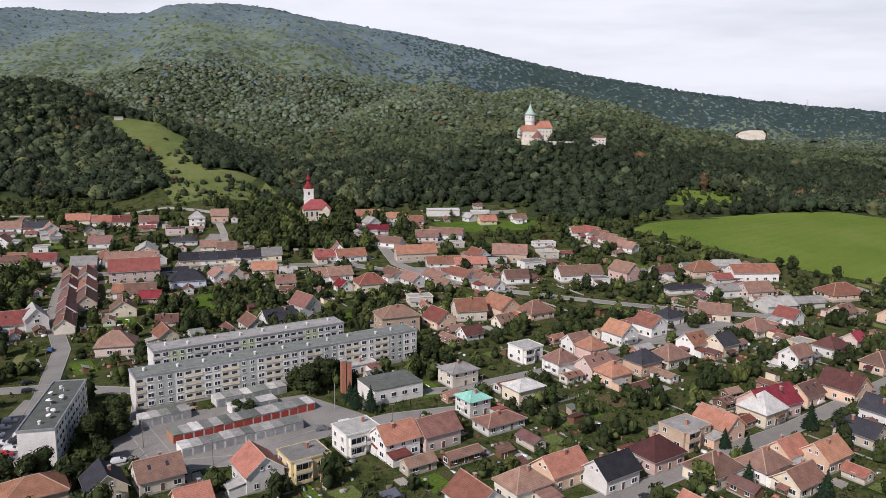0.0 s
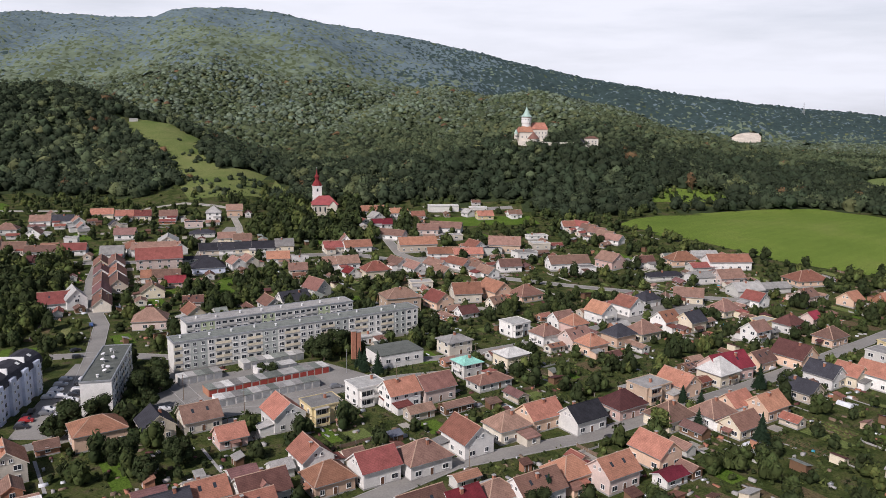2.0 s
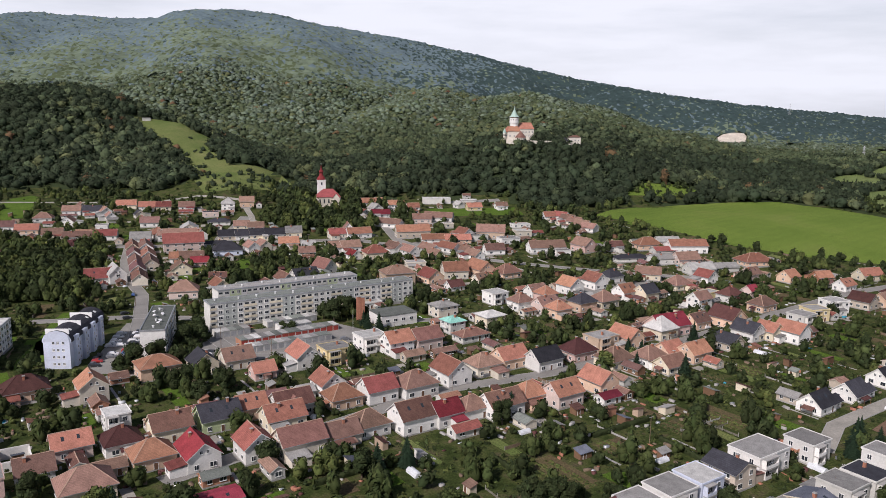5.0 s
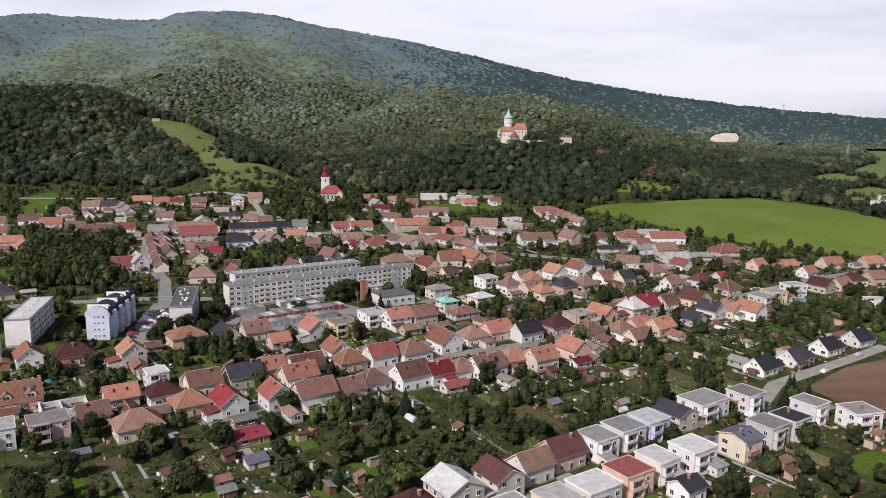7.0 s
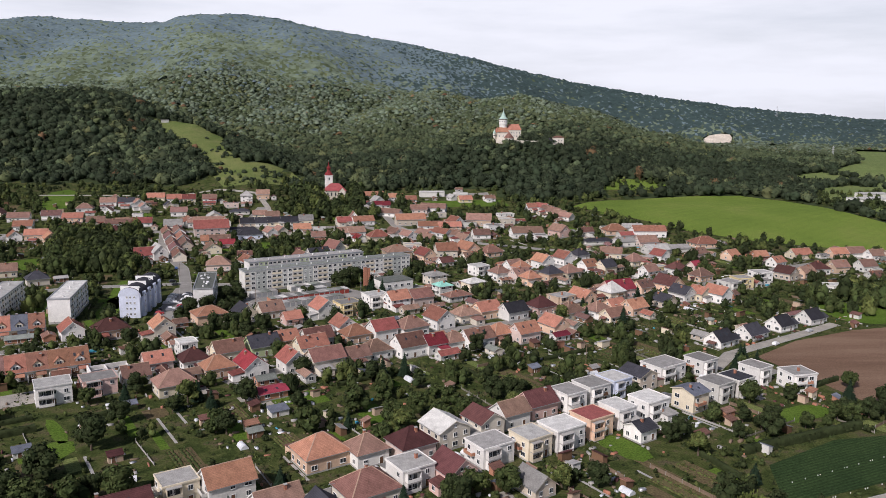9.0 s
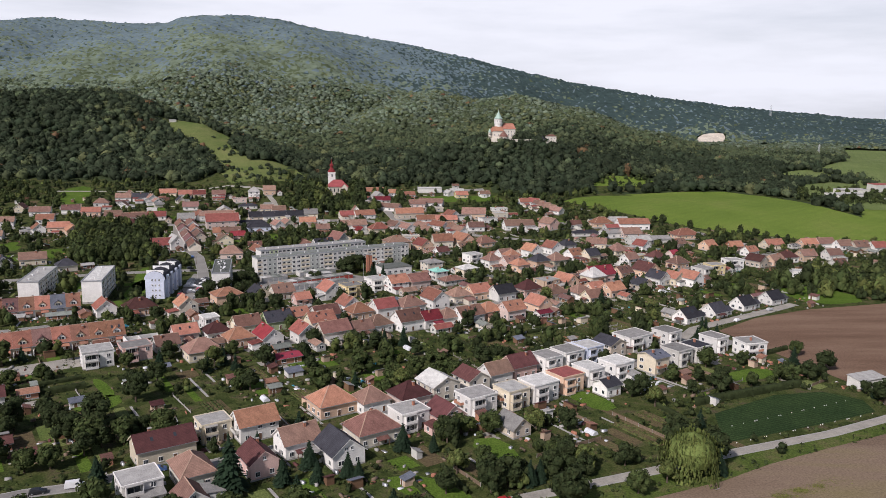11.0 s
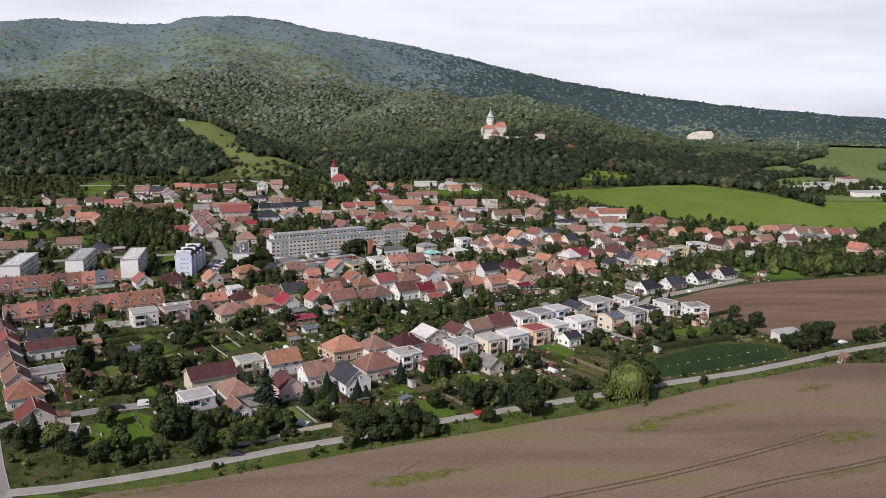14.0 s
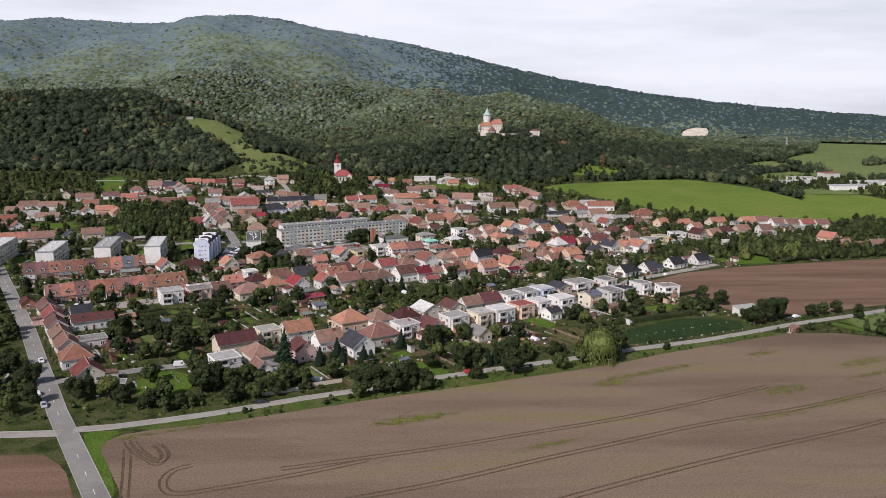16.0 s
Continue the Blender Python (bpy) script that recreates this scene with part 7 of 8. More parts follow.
def greenhouse(x, y, yaw, w, d):
    FOOTPRINTS.append((x, y, yaw, w, d))
    g = base("greenhouse", x, y, yaw, "low arched greenhouse of white plastic sheeting", "greenhouse", "garden greenhouses")
    s, n = Solid(), 7
    prof = [(-d / 2 * math.cos(math.pi * k / n), d * 0.52 * math.sin(math.pi * k / n)) for k in range(n + 1)]
    s.v = [(q, py, pz) for q in (-w / 2, w / 2) for py, pz in prof]
    s.f = [tuple(range(n + 1)), tuple(range(2 * n + 1, n, -1))] + [(k, n + 1 + k, n + 2 + k, k + 1)[::-1] for k in range(n)]
    s.s = [0] * len(s.f)
    child("cover", s.mesh("cover", [PLASTIC]), g)
    for k in range(4):
        u = -w / 2 + (k + 0.02) * w / 3.05
        child("hoop", Solid().box(u - 0.04, -d / 2, 0, u + 0.04, d / 2, 0.08).mesh("hoop", [METAL]), g)


for x, y, yaw, w, d in ((-28.4, 264, 150, 5, 2.6), (62, 312, 120, 4, 2.4), (92, 352, 30, 5, 2.5), (6, 398, 120, 5, 2.6), (-2, 372, 60, 3.5, 2.2), (76, 404, 30, 4, 2.2), (118, 398, 120, 5, 2.4), (-70, 322, 20, 4, 2.4), (104, 470, 30, 5, 2.6), (92, 488, 30, 4, 2.4), (150, 500, 120, 5, 2.4), (40, 424, 30, 4, 2.2), (-44, 342, 120, 4, 2.4)):
    greenhouse(x, y, yaw, w, d)

WIRE = material("rusty_wire_mesh", (0.16, 0.15, 0.12), spread=0.3, scale=1.0)
LOW_POST = Solid().box(-0.09, -0.09, -0.3, 0.09, 0.09, 0.38).mesh("post", [FRAME_WHITE])
POST = Solid().box(-0.06, -0.06, -0.3, 0.06, 0.06, 1.35).mesh("post", [CONCRETE])


def fence(x, y, yaw, length, label, mat, tall=1.2):
    f = base("fence", x, y, yaw, label, "fence", "garden fences", z=0)
    n = max(2, int(length / 4.6))
    for k in range(n + 1):
        p = f.matrix_basis @ Vector((k * length / n, 0, 0))
        child("post", LOW_POST if tall < 0.4 else POST, f, pose(k * length / n, 0, height(p.x, p.y)))
    p0, p1 = f.matrix_basis @ Vector((0, 0, 0)), f.matrix_basis @ Vector((length, 0, 0))
    z0, z1 = height(p0.x, p0.y), height(p1.x, p1.y)
    s = Solid()
    s.v = [(0, -0.03, z0 + 0.08), (length, -0.03, z1 + 0.08), (length, -0.03, z1 + tall), (0, -0.03, z0 + tall), (0, 0.03, z0 + 0.08), (length, 0.03, z1 + 0.08), (length, 0.03, z1 + tall), (0, 0.03, z0 + tall)]
    s.f, s.s = [(0, 1, 2, 3), (7, 6, 5, 4), (3, 2, 6, 7), (0, 4, 5, 1), (1, 5, 6, 2), (4, 0, 3, 7)], [0] * 6
    if tall > 0.4:
        child("panel", s.mesh("panel", [mat]), f)


def scatter_fences():
    rnd = random.Random(11)
    n = tries = 0
    while n < 85 and tries < 5000:
        tries += 1
        y = rnd.uniform(262, 700)
        x = rnd.uniform(-0.58, 0.62) * (y + 10)
        yaw = (121 if rnd.random() < 0.7 else 31) + rnd.uniform(-3, 3) - (0 if x > -140 else 17)
        length = rnd.uniform(10, 26)
        t = np.linspace(0, 1, 9)
        px, py = x + t * length * math.cos(radians(yaw)), y + t * length * math.sin(radians(yaw))
        if not clear_of(px, py, margin=0.6, road_margin=0.8).all() or inside(x, y, PARK) or py.max() > 700:
            continue
        n += 1
        kind = rnd.random()
        fence(x, y, yaw, length, "weathered wooden board fence between gardens" if kind < 0.5 else "low grey concrete garden wall" if kind < 0.75 else "pale wire and post fence", WOOD if kind < 0.5 else CONCRETE if kind < 0.75 else WIRE, 1.2 if kind < 0.5 else 0.7)


scatter_fences()
fence(-30, 256.5, 24, 12, "pale board fence beside the gravel lane", WALL["cream"], 1.6)
fence(-46, 248, 24, 13, "grey concrete wall beside the gravel lane", CONCRETE, 1.5)
for k in range(5):
    fence(109 + k * 10.2, 316 + k * 4.2, 22.5, 10.1, "line of low white posts across the vegetable plot", WALL["white"], 0.12)
for k in range(5):
    fence(105 + k * 11.5, 303.5 + k * 4.4, 21, 11.4, "low post fence round the vegetable plot", WALL["white"], 0.25)


# ---- cars ----
def car(x, y, yaw, paint, kind="hatch"):
    c = base("car", x, y, yaw, "%s parked %s with dark windows" % (paint, "van" if kind == "van" else "car"), "car", "parked cars", z=height(x, y) + 0.12)
    L, w = (4.9, 1.9) if kind == "van" else (4.2, 1.75)
    prof = [(-L / 2, 0.35), (-L / 2, 0.85), (-L / 2 + 0.25, 1.9), (L / 2 - 1.3, 1.95), (L / 2 - 0.7, 1.1), (L / 2 - 0.1, 0.95), (L / 2, 0.35)] if kind == "van" else \
        [(-L / 2, 0.32), (-L / 2, 0.85), (-L / 2 + 0.5, 1.38), (-L / 2 + 0.9, 1.45), (0.35, 1.43), (1.05, 0.95), (L / 2 - 0.15, 0.80), (L / 2, 0.55), (L / 2, 0.32)]
    n, s = len(prof), Solid()
    for side in (-1, 1):
        s.v += [(px, side * (w / 2 - (0.16 if pz > 1.0 else 0)), pz) for px, pz in prof]
    s.f = [tuple(range(n)), tuple(range(2 * n - 1, n - 1, -1))] + [(i, n + i, n + (i + 1) % n, (i + 1) % n)[::-1] for i in range(n)]
    s.s = [0] * len(s.f)
    child("body", s.mesh("body", [PAINT[paint]]), c)
    z0, z1 = (1.15, 1.75) if kind == "van" else (0.95, 1.36)
    x0, x1 = (L / 2 - 2.3, L / 2 - 1.05) if kind == "van" else (-L / 2 + 0.55, 0.7)
    for side in (-1, 1):
        yy = side * (w / 2 - 0.06)
        child("side_window", Solid().poly([(x0, yy, z0), (x1, yy, z0), (x1 - 0.45, side * (w / 2 - 0.15), z1), (x0 + 0.3, side * (w / 2 - 0.15), z1)][::side]).mesh("side_window", [GLASS]), c)
    wx = (L / 2 - 1.3, 1.93, L / 2 - 0.7, 1.12) if kind == "van" else (0.35, 1.42, 1.05, 0.97)
    child("windscreen", Solid().slab((wx[0] + 0.06, -w / 2 + 0.25, wx[1]), (wx[2] + 0.06, -w / 2 + 0.2, wx[3]), (wx[2] + 0.06, w / 2 - 0.2, wx[3]), (wx[0] + 0.06, w / 2 - 0.25, wx[1]), 0.03).mesh("windscreen", [GLASS]), c)
    for sx in (-1, 1):
        for sy in (-1, 1):
            child("wheel", WHEEL, c, pose(sx * L * 0.31, sy * (w / 2 - 0.12), 0.32, 90))


WHEEL = Solid().prism(ring(12, 0.32), -0.11, 0.11, 0).prism(ring(8, 0.19), -0.125, 0.125, 1).mesh("wheel", [TYRE, METAL])
CARS = ((-114.7, 516.9, 12, "white"), (-115.7, 521.8, 12, "silver"), (-110.4, 510.9, 12, "white"), (-109.7, 499.7, 12, "white"), (-109.3, 496.5, 12, "grey"), (-109.0, 523.0, 12, "black"), (-107.7, 516.8, 12, "white"), (-106.9, 512.0, 12, "black"), (-106.5, 508.0, 12, "silver"), (-105.9, 504.0, 12, "red"), (-112.5, 490.9, 12, "red"), (-111.7, 486.0, 12, "black"), (-115.9, 527.0, 12, "silver"), (-109.4, 526.9, 12, "white"),
        (-114.5, 510, 10, "silver"), (-114.2, 513, 10, "white"), (-114.8, 516.5, 10, "white"), (-115.3, 522, 10, "silver"), (-116, 527, 10, "silver"), (-106.5, 514, 10, "black"), (-107, 517, 10, "silver"), (-107.5, 523, 10, "white"), (-108.3, 526, 10, "black"), (-109, 530, 10, "black"),
        (-113, 492, 102, "red"), (-114.3, 498, 102, "black"), (-122, 552, 30, "black"), (-126, 560, 45, "black"), (-134, 596, 104, "blue"), (-60, 520, 120, "white"), (-14, 522, 20, "white"), (-21, 519, 20, "grey"),
        (92, 512, 34, "silver"), (121, 524, 32, "red"), (142, 536, 32, "white"), (150, 545, 32, "silver"), (64, 475, 120, "black"), (-24, 436, 36, "white"), (34, 474, 32, "grey"),
        (-102.6, 484, 10, "grey"), (-103, 487.4, 10, "white"), (-103.6, 492, 10, "black"), (-104, 495.2, 10, "silver"), (-104.8, 501, 10, "blue"), (-105.6, 507, 10, "white"), (-79.0, 494.9, 25, "red"), (-73.7, 499.1, 25, "white"), (-114.2, 493.9, 100, "black"), (-112.9, 487.6, 100, "grey"), (-124, 252, 120, "white"), (-131, 262, 120, "silver"), (-138, 287, -60, "white"), (-117, 241, -60, "silver"), (-91, 278, 15, "black"), (-83, 281, 15, "white"), (-64, 290, 15, "blue"), (-45, 242, 20, "black"),
        (29, 270, 20, "red"), (-31, 306, 28, "silver"), (22, 336, 27, "white"), (62, 360, 30, "silver"), (96, 380, 30, "grey"), (192, 340, 22, "black"), (198, 345, 22, "white"), (166, 440, 38, "white"), (192, 460, 30, "silver"), (-182, 412, 28, "black"), (-170, 396, 118, "silver"), (-150, 404, 118, "red"))
for x, y, yaw, paint in CARS:
    car(x, y, yaw, paint, "van" if (x, y) in ((-14, 522), (-60, 520), (-83, 281)) else "hatch")


# ---- poles, pool, building site, bits ----
def pole(x, y, hgt, label="slender grey concrete utility pole", arm=True):
    p = base("utility_pole", x, y, 30, label, "pole", "utility poles")
    child("mast", Solid().prism(ring(6, 0.12), -0.5, hgt, top=0.6).mesh("mast", [WOOD]), p)
    if arm:
        child("cross_arm", Solid().box(-0.9, -0.06, hgt - 0.5, 0.9, 0.06, hgt - 0.38).mesh("cross_arm", [METAL]), p)


for x, y, hgt in ((1.8, 228.6, 9), (79.9, 259.4, 9), (154.8, 293, 9), (232, 322, 9), (-95, 250, 7), (76, 415, 9), (20, 455, 8), (58, 486, 8), (98, 510, 8), (140, 536, 8), (-70, 508, 9), (-48, 497, 8), (-126, 575, 8), (-137, 625, 8), (-15, 306, 7), (34, 332, 7), (74, 357, 7), (112, 380, 7), (-128, 280, 9), (-160, 335, 9), (-196, 398, 9), (0, 520, 8), (30, 545, 8), (70, 585, 8), (110, 612, 8), (150, 640, 8), (-60, 726, 8), (-110, 738, 8)):
    pole(x, y, hgt)
pool = base("swimming_pool", -121.8, 433.7, 30, "kidney-shaped blue garden pool with a pale rim", "pool")
child("rim", Solid().prism([(px * 1.5, py) for px, py in ring(18, 2.6)], 0.0, 0.22).mesh("rim", [CONCRETE]), pool)
child("water", Solid().prism([(px * 1.5, py) for px, py in ring(18, 2.25)], 0.1, 0.24).mesh("water", [WATER]), pool)
site = base("unfinished_house", -105, 405, 30, "roofless white block walls of an unfinished house", "building site")
FOOTPRINTS.append((-105, 405, 30, 14, 9))
for x0, y0, x1, y1, hgt in ((-7, -4.5, 7, -4.1, 2.9), (-7, 4.1, 7, 4.5, 3.2), (-7, -4.1, -6.6, 4.1, 3.8), (6.6, -4.1, 7, 4.1, 2.6), (-1, -4.1, -0.6, 4.1, 3.0), (-6.6, 0, -1, 0.3, 3.0)):
    child("wall", Solid().box(x0, y0, -0.2, x1, y1, hgt).mesh("wall", [WALL["white"]]), site)
ant = base("antenna_frame", -18.5, 534.5, 30, "silver lattice antenna frame on a pole", "antenna")
child("mast", Solid().prism(ring(6, 0.12), 0, 9).mesh("mast", [METAL]), ant)


# ---- trees ----
def leaf_cloud(rng, lobes, per_lobe, size):
    """Small leaf sprays on the outside of lobes (x, y, z, r), as quads."""
    v = []
    for x, y, z, r in lobes:
        n = rng.normal(size=(per_lobe, 3))
        n /= np.linalg.norm(n, axis=1)[:, None]
        n[:, 2] = np.where(n[:, 2] < -0.45, -n[:, 2], n[:, 2])
        p = np.array([x, y, z]) + n * r * rng.uniform(0.82, 1.12, (per_lobe, 1))
        a = np.cross(n, rng.normal(size=(per_lobe, 3)))
        a /= np.linalg.norm(a, axis=1)[:, None] + 1e-9
        b = np.cross(n, a) + 0.5 * rng.normal(size=(per_lobe, 3))
        s = size * rng.uniform(0.6, 1.3, (per_lobe, 1))
        a, b = a * s, b * s * 0.8
        v.append(np.stack([p - a - b, p + a - b * 0.6, p + a * 0.7 + b, p - a * 0.8 + b * 0.9], 1).reshape(-1, 3))
    v = np.concatenate(v)
    return v, np.arange(len(v)).reshape(-1, 4)


def tree_parts(seed, hgt, rad, mat, lobes_n=12, per_lobe=62, leaf=0.27):
    """Trunk and crown meshes of one broadleaf tree."""
    rng = np.random.default_rng(seed)
    lobes = []
    for k in range(lobes_n):
        a, q = rng.uniform(0, 6.283), math.sqrt(rng.uniform(0, 1)) * rad * 0.66
        zz = hgt * rng.uniform(0.27, 0.84) - 0.10 * q * q / rad
        lobes.append((q * math.cos(a), q * math.sin(a), zz, rad * rng.uniform(0.34, 0.52)))
    lobes.append((0, 0, hgt * 0.82, rad * 0.42))
    v, f = leaf_cloud(rng, lobes, per_lobe, leaf)
    tv, tf = sphere_template(3, 7, -0.8)
    cv, cf = crowns(np.array([p[:3] for p in lobes]), np.array([p[3] * 0.86 for p in lobes]), np.array([p[3] * 0.82 for p in lobes]), (tv, tf), rng, 0.1)
    quads = np.concatenate([np.c_[cf, cf[:, 2]], f + len(cv)])
    me = bpy.data.meshes.new("crown")
    allv = np.concatenate([cv, v])
    me.from_pydata(allv.tolist(), [], [tuple(q[:3]) if q[2] == q[3] else tuple(q) for q in quads.tolist()])
    me.materials.append(mat)
    t = Solid().prism(ring(7, 0.05 * rad + 0.12), -0.3, hgt * 0.6, top=0.45)
    for k in range(4):
        a = 1.6 * k + seed
        e = Vector((math.cos(a) * rad * 0.5, math.sin(a) * rad * 0.5, hgt * 0.62))
        o = Vector((0, 0, hgt * 0.28 + 0.3 * k))
        i = len(t.v)
        t.v += [tuple(o + Vector((dx, dy, 0))) for dx, dy in ring(4, 0.10)] + [tuple(e + Vector((dx, dy, 0))) for dx, dy in ring(4, 0.04)]
        t.f += [(i + j, i + (j + 1) % 4, i + 4 + (j + 1) % 4, i + 4 + j) for j in range(4)]
        t.s += [0] * 4
    return t.mesh("trunk", [BARK]), me


def conifer_parts(seed, hgt, rad):
    rng = np.random.default_rng(seed)
    v = []
    n = 420
    z = 1 - np.sqrt(rng.uniform(0, 1, n))
    a = rng.uniform(0, 6.283, n)
    r = rad * (1 - z) * rng.uniform(0.55, 1.05, n)
    p = np.stack([r * np.cos(a), r * np.sin(a), hgt * (0.08 + 0.9 * z)], -1)
    out = np.stack([np.cos(a), np.sin(a), np.full(n, -0.35)], -1)
    side = np.stack([-np.sin(a), np.cos(a), np.zeros(n)], -1)
    s = (0.28 + 0.5 * (1 - z))[:, None] * rng.uniform(0.7, 1.2, (n, 1))
    v = np.stack([p - out * s - side * s * 0.8, p - out * s + side * s * 0.8, p + out * s + side * s * 0.25, p + out * s - side * s * 0.25], 1).reshape(-1, 3)
    f = np.arange(len(v)).reshape(-1, 4)
    core = Solid().prism(ring(8, rad * 0.62), hgt * 0.06, hgt * 0.97, top=0.03)
    me = bpy.data.meshes.new("crown")
    k = len(core.v)
    me.from_pydata(core.v + v.tolist(), [], core.f + [tuple(q + k) for q in f])
    me.materials.append(NEEDLE)
    return Solid().prism(ring(6, 0.16 + 0.02 * hgt), -0.3, hgt * 0.5, top=0.5).mesh("trunk", [BARK]), me


def willow_parts(seed, hgt, rad):
    rng = np.random.default_rng(seed)
    n = 2600
    a, q = rng.uniform(0, 6.283, n), np.sqrt(rng.uniform(0.1, 1, n))
    lump = 1 + 0.16 * np.sin(5 * a + 1) + 0.1 * np.sin(9 * a)
    r = rad * q * lump
    top = hgt * (1 - 0.42 * q ** 2.4) + rng.normal(0, 0.4, n)
    p = np.stack([r * np.cos(a), r * np.sin(a), top - rng.uniform(0, 1, n) * hgt * 0.72 * q], -1)
    p[:, 2] = np.maximum(p[:, 2], 0.5)
    side = np.stack([-np.sin(a + rng.normal(0, 0.5, n)), np.cos(a), np.zeros(n)], -1) * rng.uniform(0.12, 0.3, (n, 1))
    down = np.stack([0.12 * np.cos(a), 0.12 * np.sin(a), np.full(n, -1.0)], -1) * rng.uniform(0.5, 1.3, (n, 1))
    v = np.stack([p - side, p + side, p + side * 0.5 + down, p - side * 0.5 + down], 1).reshape(-1, 3)
    core_v, core_f = sphere_template(4, 10, -0.5)
    core_v = core_v * np.array([rad * 0.8, rad * 0.8, hgt * 0.42]) + np.array([0, 0, hgt * 0.5])
    me = bpy.data.meshes.new("crown")
    me.from_pydata(core_v.tolist() + v.tolist(), [], [tuple(t) for t in core_f] + [tuple(q + len(core_v)) for q in np.arange(len(v)).reshape(-1, 4)])
    me.materials.append(WILLOW_LEAF)
    return Solid().prism(ring(8, 0.6), -0.3, hgt * 0.5, top=0.5).mesh("trunk", [BARK]), me


def tree_thing(parts, label, category="tree"):
    t = tagged(new("tree"), label, category, "village trees")
    child("trunk", parts[0], t)
    child("crown", parts[1], t)
    return t


PROTO = [(tree_thing(tree_parts(1, 8.5, 4.0, LEAF[1]), "dark green rounded broadleaf tree"), 8.5), (tree_thing(tree_parts(2, 7.0, 3.4, LEAF[0]), "green spreading garden tree"), 7.0), (tree_thing(tree_parts(3, 6.0, 2.8, LEAF[2]), "light green fruit tree in a garden"), 6.0),
         (tree_thing(tree_parts(4, 10.5, 4.6, LEAF[1], 16), "tall dark green broadleaf tree"), 10.5), (tree_thing(tree_parts(5, 5.0, 2.5, LEAF[0]), "small green garden tree"), 5.0), (tree_thing(conifer_parts(6, 11, 2.6), "dark conical spruce tree"), 11.0), (tree_thing(conifer_parts(7, 7, 1.7), "small dark conifer in a garden"), 7.0)]
USED = set()


def plant(kind, x, y, scale=1.0, turn=0.0):
    proto = PROTO[kind][0]
    m = pose(x, y, height(x, y) - 0.05, 0, 0, turn) @ Matrix.Scale(scale, 4)
    if kind in USED:
        t = copy_thing(proto, pose(0, 0, 0))
    else:
        USED.add(kind)
        t = proto
    t.matrix_basis = m
    return t


# ---- single trees along the lane, the gardens and the estate ----
for kind, x, y, s in ((3, -7, 250, 1.1), (0, -1, 250.5, 1.25), (3, 4.5, 253.5, 1.05), (0, -12.5, 257, 1.0), (0, 8, 256, 0.9), (0, 45.5, 267.5, 1.3), (3, 92, 290, 1.05), (3, 26, 275, 0.9), (0, 31, 278, 1.1), (0, 35, 281, 0.8), (6, 37, 279, 1.1), (6, 40, 281, 1.0), (0, 44, 285, 0.9), (3, 49, 288, 0.85), (1, 30, 312, 1.1), (6, 3, 301, 1.3), (0, -68, 252, 1.15), (3, -65, 257, 0.95), (3, -116, 318, 1.0), (0, -93, 323, 1.25), (3, -87, 341, 1.1), (0, -111, 296, 1.0), (1, -100, 290, 1.0), (1, -94, 292, 1.0), (0, -85, 305, 0.9), (6, -78, 283, 1.2), (6, -29, 281, 1.2), (6, -24, 271, 1.2), (6, -23, 290, 1.3), (0, 170, 369, 1.0), (1, 168, 388, 0.9), (0, -56, 242, 0.8), (1, -48, 246, 0.9), (0, -42, 250, 0.85), (4, -38, 252, 0.9), (0, -82, 238, 0.75), (4, -76, 236, 1.0), (4, -68, 240, 0.9),
                      (3, 178, 336, 1.15), (3, 186, 341, 1.1), (0, 171, 333, 1.15), (0, 206, 346, 0.8), (0, 222, 352, 0.85), (1, 214, 350, 0.9), (5, -42.0, 277, 1.6), (5, -39, 300, 0.7), (6, -12, 285, 1.1), (6, -9, 283, 0.9), (6, -20, 282, 1.0), (6, 30, 284, 0.9), (6, 32, 282, 0.8), (6, 34, 284, 0.75), (5, 12, 300, 0.6),
                      (5, -7, 533, 0.85), (5, -12, 536, 0.8), (5, -14, 540, 0.75), (3, -28, 548, 1.0), (3, -24, 556, 1.0), (0, -33, 552, 1.0), (0, -20, 560, 1.0), (0, -45, 532, 0.6), (0, -49, 533, 0.55), (3, 14, 580, 0.8), (0, 20, 576, 0.9),
                      (3, -95, 482, 1.0), (3, -88, 484, 1.05), (0, -82, 486, 1.0), (0, -99, 478, 0.9), (3, -84, 508, 0.95), (0, -80, 516, 1.0), (3, -84, 526, 0.85), (0, -78, 500, 0.8), (3, -72, 459, 0.9), (0, -64, 452, 0.9), (3, -58, 460, 0.85),
                      (5, 92, 480, 0.75), (6, 99, 496, 1.1), (2, 80, 480, 1.3), (5, 107, 470, 1.0), (5, 136, 410, 1.0), (5, 139, 413, 0.9), (5, 142, 408, 0.8), (6, 132, 405, 1.1), (5, 128, 516, 0.9), (0, 136, 512, 1.0), (6, 96, 504, 0.9), (5, 38, 438, 0.8), (3, 34, 430, 0.8), (5, -4, 398, 0.9), (5, 4, 402, 0.9), (3, -8, 396, 0.8), (0, -34, 404, 0.9),
                      (3, -130, 262, 0.8), (3, -140, 270, 0.9), (0, -148, 282, 0.9), (3, -122, 244, 0.7), (0, -88, 300, 0.9), (3, -104, 318, 0.9), (3, -96, 308, 1.0), (0, -112, 330, 0.8), (5, -70, 370, 0.7), (5, -66, 378, 0.8), (5, -60, 372, 0.7), (6, 160, 375, 1.2), (0, 150, 362, 0.8), (0, 158, 360, 0.9), (1, 146, 358, 0.9), (1, 132, 352, 0.8), (0, 164, 362, 0.7)):
    plant(kind, x, y, s, (x * 37 + y * 11) % 360)
w = tree_thing(willow_parts(8, 13.5, 8.2), "large weeping willow with hanging yellow green branches", "willow")
w.matrix_basis = pose(83, 284, 0)


